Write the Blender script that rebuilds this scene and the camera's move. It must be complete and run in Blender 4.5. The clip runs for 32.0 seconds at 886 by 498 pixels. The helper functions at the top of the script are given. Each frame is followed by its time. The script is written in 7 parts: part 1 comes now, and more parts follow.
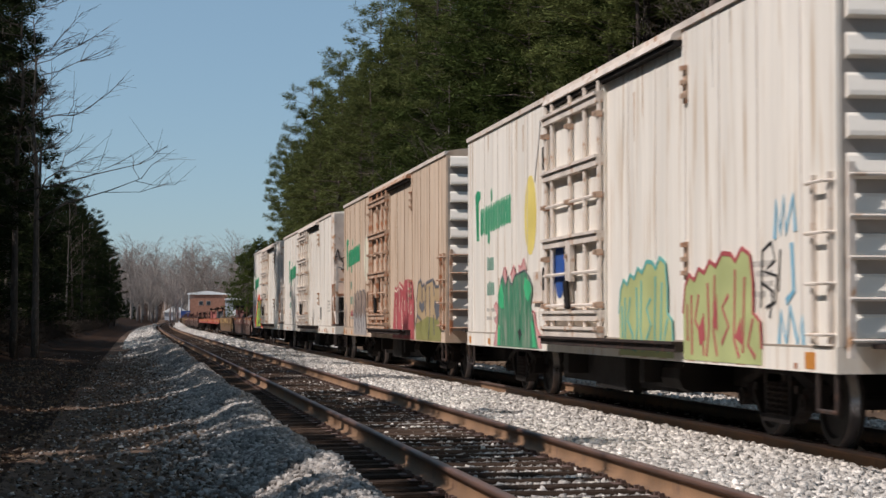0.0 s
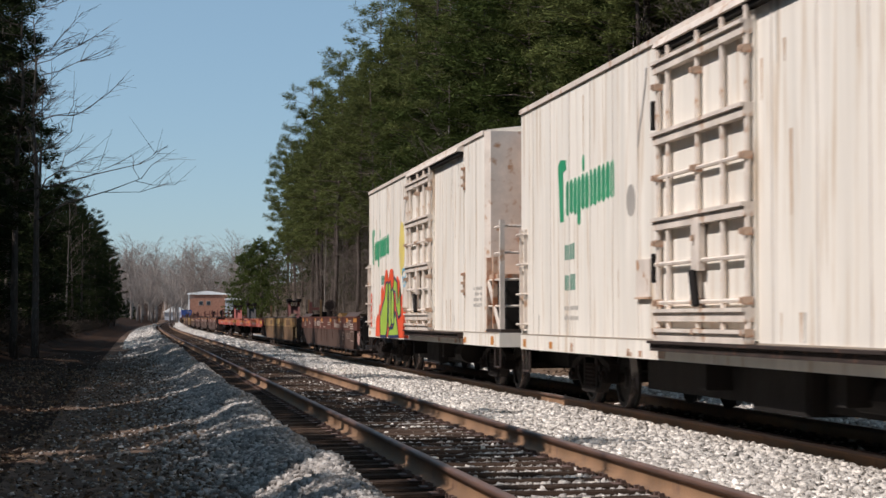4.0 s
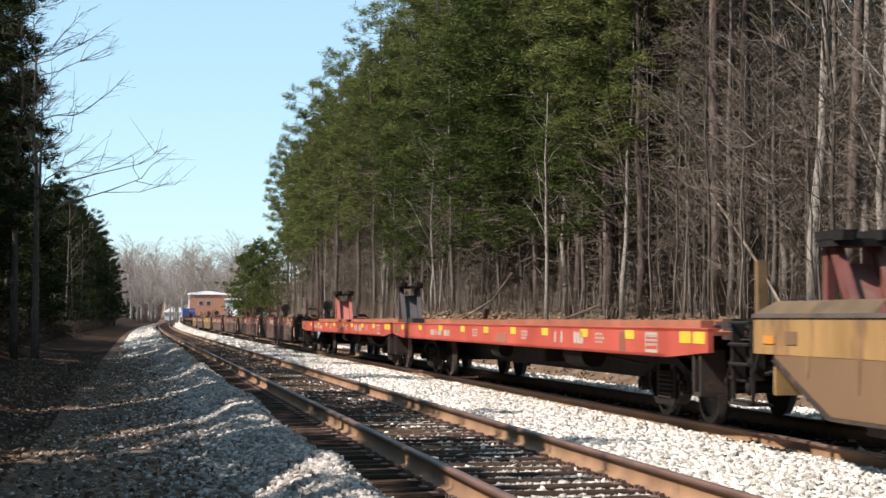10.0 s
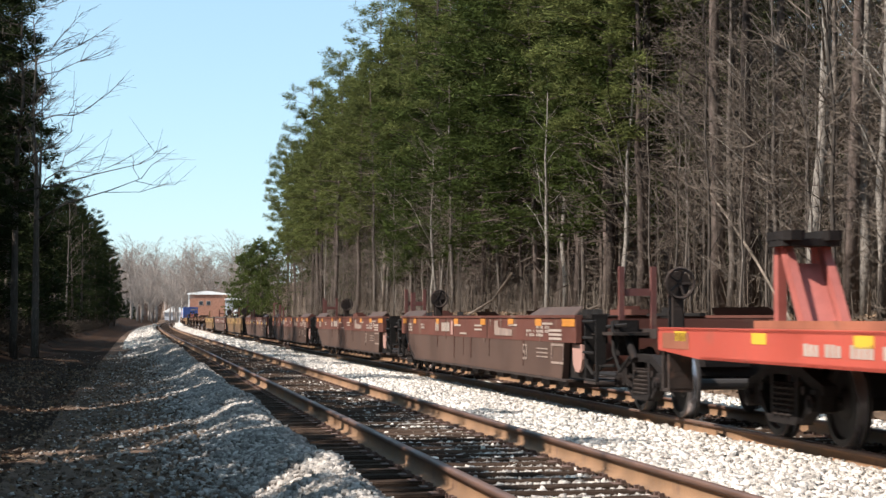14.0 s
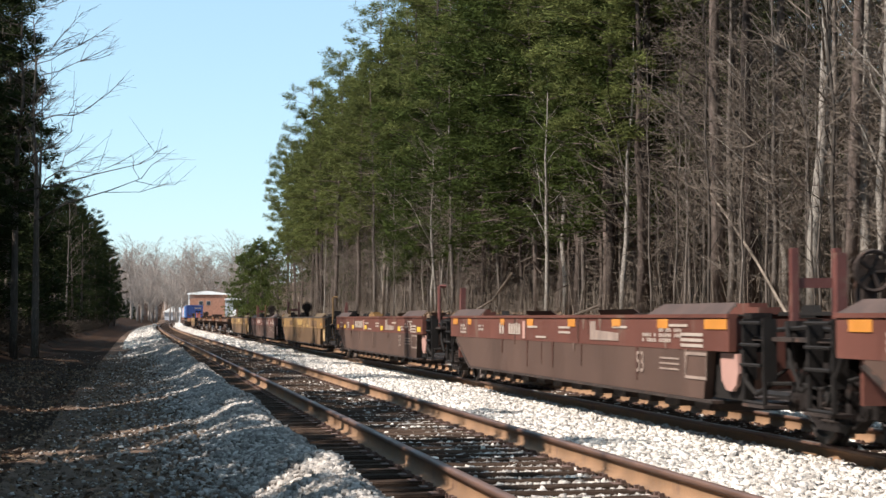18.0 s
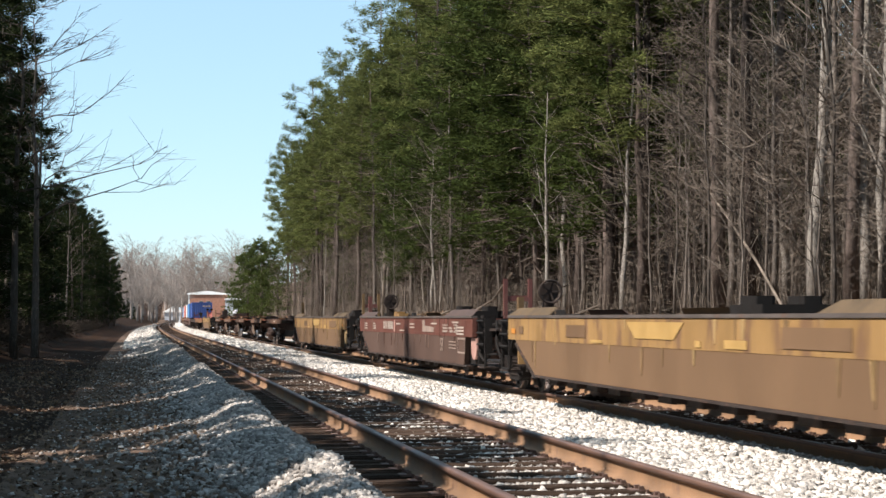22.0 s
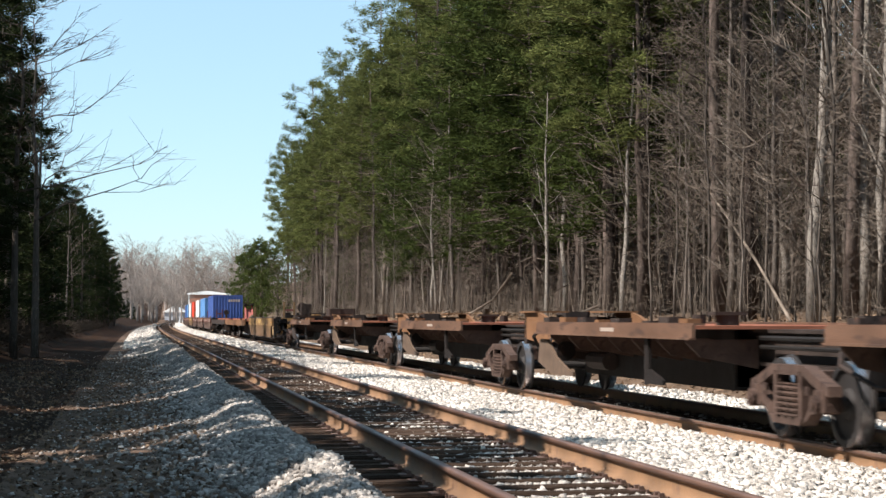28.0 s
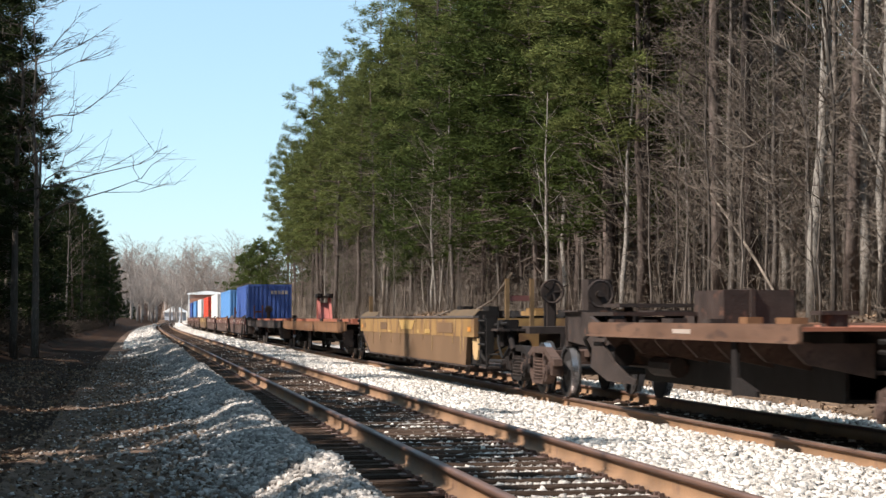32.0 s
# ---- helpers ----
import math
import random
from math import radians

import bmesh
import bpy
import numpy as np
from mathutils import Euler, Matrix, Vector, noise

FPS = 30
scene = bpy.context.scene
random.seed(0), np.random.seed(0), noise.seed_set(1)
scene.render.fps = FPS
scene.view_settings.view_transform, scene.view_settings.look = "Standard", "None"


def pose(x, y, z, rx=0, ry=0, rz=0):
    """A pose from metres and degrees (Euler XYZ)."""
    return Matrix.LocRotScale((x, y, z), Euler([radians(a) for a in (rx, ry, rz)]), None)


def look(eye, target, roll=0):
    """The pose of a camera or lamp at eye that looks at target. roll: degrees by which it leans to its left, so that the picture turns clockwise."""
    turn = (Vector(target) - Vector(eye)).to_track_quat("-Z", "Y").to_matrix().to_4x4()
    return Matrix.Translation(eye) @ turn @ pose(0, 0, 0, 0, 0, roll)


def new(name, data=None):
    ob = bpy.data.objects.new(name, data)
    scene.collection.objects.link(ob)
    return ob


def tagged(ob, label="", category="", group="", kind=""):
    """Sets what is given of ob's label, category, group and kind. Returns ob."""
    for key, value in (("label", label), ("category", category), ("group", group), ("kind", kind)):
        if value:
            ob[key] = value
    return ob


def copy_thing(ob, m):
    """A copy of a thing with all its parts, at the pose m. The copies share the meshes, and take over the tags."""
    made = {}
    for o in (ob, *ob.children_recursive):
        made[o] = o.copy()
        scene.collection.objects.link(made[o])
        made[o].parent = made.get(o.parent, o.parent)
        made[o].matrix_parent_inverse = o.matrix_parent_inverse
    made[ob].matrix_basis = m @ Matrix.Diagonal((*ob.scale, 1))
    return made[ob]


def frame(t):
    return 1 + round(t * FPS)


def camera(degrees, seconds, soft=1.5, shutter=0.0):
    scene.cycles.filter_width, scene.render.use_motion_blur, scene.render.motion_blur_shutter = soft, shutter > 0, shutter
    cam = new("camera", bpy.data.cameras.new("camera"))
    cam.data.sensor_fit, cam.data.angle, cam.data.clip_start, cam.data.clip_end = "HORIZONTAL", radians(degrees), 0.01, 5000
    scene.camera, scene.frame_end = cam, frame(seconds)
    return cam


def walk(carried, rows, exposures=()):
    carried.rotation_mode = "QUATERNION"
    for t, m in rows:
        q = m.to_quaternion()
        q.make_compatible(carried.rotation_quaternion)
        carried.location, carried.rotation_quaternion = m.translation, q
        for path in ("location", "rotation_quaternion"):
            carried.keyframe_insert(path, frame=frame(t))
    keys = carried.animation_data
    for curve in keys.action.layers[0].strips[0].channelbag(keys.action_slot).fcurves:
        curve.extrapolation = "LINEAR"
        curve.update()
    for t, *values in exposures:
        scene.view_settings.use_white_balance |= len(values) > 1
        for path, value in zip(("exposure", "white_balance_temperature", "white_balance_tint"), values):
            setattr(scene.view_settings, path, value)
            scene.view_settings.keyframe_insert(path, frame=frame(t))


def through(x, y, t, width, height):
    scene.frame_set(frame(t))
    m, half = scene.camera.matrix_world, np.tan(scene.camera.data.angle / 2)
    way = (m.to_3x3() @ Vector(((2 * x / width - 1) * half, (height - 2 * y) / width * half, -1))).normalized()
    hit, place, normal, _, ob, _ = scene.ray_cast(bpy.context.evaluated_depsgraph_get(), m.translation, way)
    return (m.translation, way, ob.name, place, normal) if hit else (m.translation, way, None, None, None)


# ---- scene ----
cam = camera(27.53, 32.0, soft=1.5, shutter=0.25)
EYE = 1.105
walk(cam, [(0, pose(0, 0, EYE, 92.186, 0, 0)), (32, pose(0, 0, EYE, 92.186, 0, 0))],
     exposures=[(0, -0.13, 6450, 16), (1, -0.03, 6450, 16), (2, 0.0, 6450, 16), (6.2, 0.16, 6450, 16), (6.9, 0.9, 6700, 13), (32, 0.9, 6700, 13)])

# ---- light ----
SUN_FROM = Vector((-0.585, -0.25, 0.773)).normalized()
world = bpy.data.worlds.new("sky")
scene.world = world
world.use_nodes = True
wn = world.node_tree.nodes
sky = wn.new("ShaderNodeTexSky")
sky.sky_type = "NISHITA"
sky.sun_disc = False
sky.sun_elevation = math.asin(SUN_FROM.z)
sky.sun_rotation = math.atan2(SUN_FROM.x, SUN_FROM.y)
sky.air_density, sky.dust_density, sky.ozone_density = 0.85, 0.5, 1.0
wn["Background"].inputs["Strength"].default_value = 0.104
tint = wn.new("ShaderNodeMix")
tint.data_type, tint.blend_type = "RGBA", "MULTIPLY"
tint.inputs[0].default_value = 1.0
tint.inputs[7].default_value = (0.97, 1.06, 1.035, 1.0)
world.node_tree.links.new(sky.outputs[0], tint.inputs[6])
haze = wn.new("ShaderNodeMix")
haze.data_type = "RGBA"
haze.inputs[0].default_value = 0.5
haze.inputs[7].default_value = (2.65, 4.4, 5.6, 1.0)
world.node_tree.links.new(tint.outputs[2], haze.inputs[6])
world.node_tree.links.new(haze.outputs[2], wn["Background"].inputs["Color"])
sun = new("sun", bpy.data.lights.new("sun", "SUN"))
sun.data.energy, sun.data.angle, sun.data.color = 5.0, radians(0.53), (1.0, 0.945, 0.88)
sun.matrix_world = look(SUN_FROM * 50, (0, 0, 0))

# ---- line of the railway ----
# Distance s runs along the main track from beside the camera; d is metres to the right of it.
_S = np.linspace(-320, 3200, 7041)
_sc = np.clip(_S, 0, 320)
_K = -0.0000940 + 0.000001556 * _sc - 0.00000000298 * _sc ** 2
_K[_S > 340] = 0.0
_H = np.concatenate([[0], np.cumsum((_K[1:] + _K[:-1]) / 2 * np.diff(_S))])
_H += -0.16547 - np.interp(0, _S, _H)
_X = np.concatenate([[0], np.cumsum((np.sin(_H[1:]) + np.sin(_H[:-1])) / 2 * np.diff(_S))])
_Y = np.concatenate([[0], np.cumsum((np.cos(_H[1:]) + np.cos(_H[:-1])) / 2 * np.diff(_S))])
_X += 7.5787 - np.interp(0, _S, _X)
_Y -= np.interp(0, _S, _Y)
SIDING = -4.447          # centre of the near track
RAIL_MAIN, RAIL_SIDING = -0.143, 0.0


def heading(s):
    return np.interp(s, _S, _H)


def spot(s, d):
    h = np.interp(s, _S, _H)
    return np.interp(s, _S, _X) + d * np.cos(h), np.interp(s, _S, _Y) - d * np.sin(h)


def run(t):
    """Metres that the train has gone, counted from 16 s."""
    q = t - 16.0
    return 11.5165 * q + 0.011 * q * q + 0.000738 * q ** 3


def rail_pose(s, z=RAIL_MAIN, d=0.0):
    """A pose on the main track: its y axis points back along the train."""
    x, y = spot(s, d)
    return pose(float(x), float(y), z, 0, 0, -math.degrees(float(heading(s))))


# ---- building helpers ----
class Geo:
    """Collects vertices and faces of one mesh."""

    def __init__(self):
        self.v, self.f = [], []

    def add(self, verts, faces):
        n = len(self.v)
        self.v += [tuple(p) for p in verts]
        self.f += [tuple(i + n for i in f) for f in faces]
        return self

    def box(self, x0, x1, y0, y1, z0, z1, c=0.0):
        """A box; c chamfers its upright edges."""
        if c <= 0:
            v = [(x, y, z) for z in (z0, z1) for x, y in ((x0, y0), (x1, y0), (x1, y1), (x0, y1))]
            n = 4
        else:
            ring = [(x0 + c, y0), (x1 - c, y0), (x1, y0 + c), (x1, y1 - c), (x1 - c, y1), (x0 + c, y1), (x0, y1 - c), (x0, y0 + c)]
            v = [(x, y, z) for z in (z0, z1) for x, y in ring]
            n = 8
        f = [tuple(range(n - 1, -1, -1)), tuple(range(n, 2 * n))]
        f += [(i, (i + 1) % n, (i + 1) % n + n, i + n) for i in range(n)]
        return self.add(v, f)

    def prism(self, ring, a0, a1, axis="y"):
        """A flat outline pulled from a0 to a1 along an axis. Along y the outline is (x, z), along x it is (y, z), along z (x, y)."""
        n = len(ring)

        def at(p, a):
            return (p[0], a, p[1]) if axis == "y" else (a, p[0], p[1]) if axis == "x" else (p[0], p[1], a)

        v = [at(p, a) for a in (a0, a1) for p in ring]
        f = [tuple(range(n - 1, -1, -1)), tuple(range(n, 2 * n))]
        f += [(i, (i + 1) % n, (i + 1) % n + n, i + n) for i in range(n)]
        return self.add(v, f)

    def cyl(self, p, q, r, r2=None, n=10):
        """A round bar from p to q."""
        r2 = r if r2 is None else r2
        p, q = Vector(p), Vector(q)
        w = (q - p).normalized()
        a = w.orthogonal().normalized()
        b = w.cross(a)
        v = []
        for c, rad in ((p, r), (q, r2)):
            v += [c + (a * math.cos(2 * math.pi * i / n) + b * math.sin(2 * math.pi * i / n)) * rad for i in range(n)]
        f = [tuple(range(n - 1, -1, -1)), tuple(range(n, 2 * n))]
        f += [(i, (i + 1) % n, (i + 1) % n + n, i + n) for i in range(n)]
        return self.add(v, f)

    def tube(self, pts, radii, n=6):
        """One unbroken round limb through points."""
        rows, base = [], len(self.v)
        a = Vector((1, 0, 0))
        for i, p in enumerate(pts):
            w = (Vector(pts[min(i + 1, len(pts) - 1)]) - Vector(pts[max(i - 1, 0)])).normalized()
            a = (a - w * a.dot(w))
            a = a.normalized() if a.length > 1e-4 else w.orthogonal().normalized()
            b = w.cross(a)
            for k in range(n):
                t = 2 * math.pi * k / n
                self.v.append(tuple(Vector(p) + (a * math.cos(t) + b * math.sin(t)) * radii[i]))
        for i in range(len(pts) - 1):
            o = base + i * n
            self.f += [(o + k, o + (k + 1) % n, o + n + (k + 1) % n, o + n + k) for k in range(n)]
        self.f += [tuple(base + k for k in range(n - 1, -1, -1)), tuple(base + (len(pts) - 1) * n + k for k in range(n))]
        return self

    def bar(self, pts, r, n=6):
        for p, q in zip(pts, pts[1:]):
            self.cyl(p, q, r, n=n)
        return self

    def lathe(self, prof, centre, axis="x", n=24):
        """Turns an outline of (distance along the axis, radius) round an axis."""
        v, f = [], []
        for a, r in prof:
            for i in range(n):
                c, s = math.cos(2 * math.pi * i / n) * r, math.sin(2 * math.pi * i / n) * r
                v.append((centre[0] + a, centre[1] + c, centre[2] + s) if axis == "x" else (centre[0] + c, centre[1] + s, centre[2] + a))
        m = len(prof)
        for j in range(m - 1):
            f += [(j * n + i, j * n + (i + 1) % n, (j + 1) * n + (i + 1) % n, (j + 1) * n + i) for i in range(n)]
        f += [tuple(range(n - 1, -1, -1)), tuple((m - 1) * n + i for i in range(n))]
        return self.add(v, f)

    def mesh(self, name, mat=None, smooth=False):
        me = bpy.data.meshes.new(name)
        me.from_pydata(self.v, [], self.f)
        bm = bmesh.new()
        bm.from_mesh(me)
        bmesh.ops.recalc_face_normals(bm, faces=bm.faces)
        bm.to_mesh(me)
        bm.free()
        if mat:
            me.materials.append(mat)
        if smooth:
            me.polygons.foreach_set("use_smooth", [True] * len(me.polygons))
        return me


def part(name, geo, mat, parent=None, label="", smooth=False):
    """Links a mesh as one object under its thing."""
    ob = new(name, geo.mesh(name, mat, smooth) if isinstance(geo, Geo) else geo)
    ob.parent = parent
    return tagged(ob, label)


def quick(name, verts, faces, mats, index=None):
    """A large mesh from arrays; faces all have the same number of corners."""
    me = bpy.data.meshes.new(name)
    verts = np.asarray(verts, dtype=np.float32)
    faces = np.asarray(faces, dtype=np.int32)
    k = faces.shape[1]
    me.vertices.add(len(verts))
    me.vertices.foreach_set("co", verts.ravel())
    me.loops.add(faces.size)
    me.loops.foreach_set("vertex_index", faces.ravel())
    me.polygons.add(len(faces))
    me.polygons.foreach_set("loop_start", np.arange(0, faces.size, k, dtype=np.int32))
    for m in mats:
        me.materials.append(m)
    if index is not None:
        me.polygons.foreach_set("material_index", np.asarray(index, dtype=np.int32))
    me.update(calc_edges=True)
    me.validate()
    return me


# ---- materials ----
def material(name, colour, rough=0.7, metal=0.0, vary=0.25, scale=3.0, fine=40.0, bump=0.15, dirt=None, dirt_at=0.55, stretch=None, per=None, spread=0.0, island=False, through=0.0, gloss=0.5):
    """A surface with two scales of variation. dirt: a second colour in patches. stretch: scales of the pattern along x, y, z. per: how far each object's shade strays."""
    m = bpy.data.materials.new(name)
    m.use_nodes = True
    nt = m.node_tree
    n, ln = nt.nodes, nt.links
    b = n["Principled BSDF"]
    b.inputs["Roughness"].default_value, b.inputs["Metallic"].default_value = rough, metal
    b.inputs["Specular IOR Level"].default_value = gloss
    co = n.new("ShaderNodeTexCoord")
    src = co.outputs["Object"]
    if stretch:
        mp = n.new("ShaderNodeMapping")
        mp.inputs["Scale"].default_value = stretch
        ln.new(src, mp.inputs["Vector"])
        src = mp.outputs["Vector"]

    def tex(sc, detail):
        t = n.new("ShaderNodeTexNoise")
        t.inputs["Scale"].default_value, t.inputs["Detail"].default_value = sc, detail
        ln.new(src, t.inputs["Vector"])
        return t.outputs["Fac"]

    def mix(fac, a, c, blend="MIX"):
        x = n.new("ShaderNodeMix")
        x.data_type, x.blend_type = "RGBA", blend
        for sock, val in ((x.inputs[0], fac), (x.inputs[6], a), (x.inputs[7], c)):
            if hasattr(val, "links"):
                ln.new(val, sock)
            else:
                sock.default_value = val if isinstance(val, float) else (*val[:3], 1.0)
        return x.outputs[2]

    def remap(sock, lo, hi, a=0.0, c=1.0):
        r = n.new("ShaderNodeMapRange")
        r.inputs[1].default_value, r.inputs[2].default_value, r.inputs[3].default_value, r.inputs[4].default_value = lo, hi, a, c
        ln.new(sock, r.inputs[0])
        return r.outputs[0]

    big, small = tex(scale, 5.0), tex(fine, 3.0)
    dark = tuple(c * (1 - vary) for c in colour)
    lite = tuple(min(1.0, c * (1 + vary)) for c in colour)
    col = mix(remap(big, 0.3, 0.7), dark, lite)
    col = mix(remap(small, 0.35, 0.65, 0.0, 0.5), col, mix(0.5, col, dark))
    if dirt:
        col = mix(remap(tex(scale * 1.7, 8.0), dirt_at, dirt_at + 0.12), col, dirt)
    if per or island:
        if island:
            rnd = n.new("ShaderNodeNewGeometry").outputs["Random Per Island"]
        else:
            rnd = n.new("ShaderNodeObjectInfo").outputs["Random"]
        hs = n.new("ShaderNodeHueSaturation")
        ln.new(remap(rnd, 0.0, 1.0, 1 - spread, 1 + spread), hs.inputs["Value"])
        ln.new(col, hs.inputs["Color"])
        col = hs.outputs["Color"]
    ln.new(col, b.inputs["Base Color"])
    if bump:
        bp = n.new("ShaderNodeBump")
        bp.inputs["Strength"].default_value, bp.inputs["Distance"].default_value = bump, 0.02
        ln.new(small, bp.inputs["Height"])
        ln.new(bp.outputs["Normal"], b.inputs["Normal"])
    ln.new(remap(big, 0.3, 0.7, max(0.0, rough - 0.1), min(1.0, rough + 0.1)), b.inputs["Roughness"])
    if through:
        tr = n.new("ShaderNodeBsdfTranslucent")
        ln.new(col, tr.inputs["Color"])
        ms = n.new("ShaderNodeMixShader")
        ms.inputs[0].default_value = through
        ln.new(b.outputs[0], ms.inputs[1])
        ln.new(tr.outputs[0], ms.inputs[2])
        ln.new(ms.outputs[0], n["Material Output"].inputs["Surface"])
    return m


M = {}
M["ballast"] = material("ballast", (0.52, 0.48, 0.43), 0.9, vary=0.4, scale=9, fine=60, bump=0.7, island=True, spread=0.5, gloss=0.04)
M["ballast_bed"] = material("ballast_bed", (0.47, 0.44, 0.4), 0.95, vary=0.45, scale=14, fine=45, bump=1.0, dirt=(0.13, 0.1, 0.08), dirt_at=0.62, gloss=0.04)
M["old_gravel"] = material("old_gravel", (0.055, 0.037, 0.028), 0.95, vary=0.45, scale=6, fine=40, bump=1.0, dirt=(0.1, 0.07, 0.05), dirt_at=0.52, gloss=0.04)
M["old_stone"] = material("old_stone", (0.32, 0.295, 0.268), 0.9, vary=0.35, scale=9, fine=60, bump=0.6, island=True, spread=0.5, gloss=0.04)
# Darker than real soil: shade on the left-hand ground is put into this colour.
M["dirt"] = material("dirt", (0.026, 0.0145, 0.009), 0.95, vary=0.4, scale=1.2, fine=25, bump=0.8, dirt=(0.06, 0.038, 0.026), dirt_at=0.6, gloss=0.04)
M["litter"] = material("litter", (0.115, 0.08, 0.056), 0.95, vary=0.4, scale=1.5, fine=18, bump=0.9, dirt=(0.08, 0.055, 0.038), dirt_at=0.55, gloss=0.04)
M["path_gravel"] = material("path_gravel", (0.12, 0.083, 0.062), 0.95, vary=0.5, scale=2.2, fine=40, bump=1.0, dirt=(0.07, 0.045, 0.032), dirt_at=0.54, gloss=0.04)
M["leaf_litter"] = material("leaf_litter", (0.17, 0.115, 0.075), 0.95, vary=0.4, scale=3, fine=20, bump=0.3, island=True, spread=0.6, gloss=0.04)
M["rail"] = material("rail", (0.2, 0.112, 0.058), 0.7, vary=0.3, scale=2, fine=50, bump=0.2, dirt=(0.13, 0.07, 0.045), dirt_at=0.6)
M["rail_head"] = material("rail_head", (0.11, 0.06, 0.042), 0.55, metal=0.1, vary=0.3, scale=2, fine=50, bump=0.1)
M["rail_shine"] = material("rail_shine", (0.32, 0.27, 0.24), 0.35, metal=0.7, vary=0.2, scale=2, fine=50, bump=0.05)
M["tie"] = material("tie", (0.06, 0.04, 0.029), 0.9, vary=0.35, scale=4, fine=30, bump=0.8, stretch=(1.0, 8.0, 8.0), per=True, spread=0.4, gloss=0.04)
M["spike"] = material("spike", (0.12, 0.07, 0.052), 0.8, vary=0.3, scale=8, fine=60)
M["bark_pine"] = material("bark_pine", (0.098, 0.077, 0.066), 0.95, gloss=0.05, vary=0.45, scale=3, fine=14, bump=1.0, stretch=(4, 4, 1), per=True, spread=0.55)
M["bark_grey"] = material("bark_grey", (0.1, 0.085, 0.073), 0.95, gloss=0.05, vary=0.35, scale=3, fine=14, bump=0.7, stretch=(4, 4, 1), per=True, spread=0.4, dirt=(0.25, 0.225, 0.2), dirt_at=0.6)
M["twig"] = material("twig", (0.13, 0.106, 0.086), 0.95, gloss=0.05, vary=0.6, scale=1.2, fine=14, bump=0.0, per=True, spread=0.3)
M["needle"] = material("needle", (0.1, 0.114, 0.036), 0.8, gloss=0.08, vary=0.35, scale=0.5, fine=6, bump=0.0, island=True, spread=0.6, through=0.3)
# Darker needle copy: the shaded side of these trees is put into the colour.
M["needle_shaded"] = material("needle_shaded", (0.022, 0.03, 0.011), 0.8, gloss=0.05, vary=0.35, scale=0.5, fine=6, bump=0.0, island=True, spread=0.4, through=0.2)
M["leaf"] = material("leaf", (0.072, 0.092, 0.026), 0.8, gloss=0.08, vary=0.35, scale=0.5, fine=6, bump=0.0, island=True, spread=0.4, through=0.3)
M["reefer_white"] = material("reefer_white", (0.8, 0.745, 0.655), 0.5, vary=0.1, scale=0.9, fine=12, bump=0.05, dirt=(0.62, 0.51, 0.39), dirt_at=0.55, stretch=(1, 5.0, 0.3))
M["reefer_tan"] = material("reefer_tan", (0.6, 0.465, 0.345), 0.6, vary=0.16, scale=0.9, fine=12, bump=0.05, dirt=(0.42, 0.28, 0.18), dirt_at=0.54, stretch=(1, 5.0, 0.3))
M["well_brown"] = material("well_brown", (0.115, 0.043, 0.031), 0.7, gloss=0.25, vary=0.2, scale=1.0, fine=25, bump=0.1, dirt=(0.13, 0.075, 0.055), dirt_at=0.6, stretch=(1, 1.5, 0.6))
M["well_yellow"] = material("well_yellow", (0.27, 0.16, 0.062), 0.7, gloss=0.25, vary=0.25, scale=1.2, fine=25, bump=0.1, dirt=(0.16, 0.09, 0.048), dirt_at=0.5, stretch=(1, 1.5, 0.6))
M["well_dusty"] = material("well_dusty", (0.084, 0.051, 0.039), 0.85, gloss=0.2, vary=0.2, scale=0.8, fine=25, bump=0.1, dirt=(0.066, 0.038, 0.03), dirt_at=0.6, stretch=(1, 1.5, 0.6))
M["well_dusty_yellow"] = material("well_dusty_yellow", (0.15, 0.09, 0.05), 0.85, gloss=0.2, vary=0.14, scale=0.8, fine=25, bump=0.1, dirt=(0.15, 0.095, 0.055), dirt_at=0.6, stretch=(1, 1.5, 0.6))
M["flat_red"] = material("flat_red", (0.42, 0.075, 0.05), 0.5, vary=0.15, scale=1.0, fine=25, bump=0.05, dirt=(0.3, 0.09, 0.06), dirt_at=0.62)
M["flat_faded"] = material("flat_faded", (0.27, 0.1, 0.06), 0.8, vary=0.25, scale=1.2, fine=25, bump=0.2, dirt=(0.2, 0.09, 0.06), dirt_at=0.58, gloss=0.2)
M["spine_rust"] = material("spine_rust", (0.185, 0.092, 0.045), 0.8, gloss=0.25, vary=0.22, scale=1.6, fine=25, bump=0.2, dirt=(0.095, 0.05, 0.032), dirt_at=0.58)
M["spine_edge"] = material("spine_edge", (0.135, 0.076, 0.05), 0.85, gloss=0.2, vary=0.25, scale=1.4, fine=25, bump=0.2, dirt=(0.07, 0.042, 0.032), dirt_at=0.55, stretch=(1, 0.6, 3))
M["iron"] = material("iron", (0.036, 0.026, 0.022), 0.8, gloss=0.25, vary=0.35, scale=3, fine=30, bump=0.3, dirt=(0.1, 0.052, 0.036), dirt_at=0.6)
M["iron_dark"] = material("iron_dark", (0.013, 0.011, 0.01), 0.8, vary=0.3, scale=3, fine=30, bump=0.2, gloss=0.2)
# Near-black trucks: the shade under the car floors is put into the colour.
M["truck"] = material("truck", (0.013, 0.01, 0.009), 0.85, gloss=0.2, vary=0.35, scale=4, fine=30, bump=0.4, dirt=(0.03, 0.018, 0.014), dirt_at=0.62)
# Rusty sunlit copy, for spine cars that do not overhang their trucks.
M["truck_rust"] = material("truck_rust", (0.075, 0.048, 0.038), 0.85, gloss=0.2, vary=0.35, scale=4, fine=30, bump=0.4, dirt=(0.04, 0.025, 0.02), dirt_at=0.56)
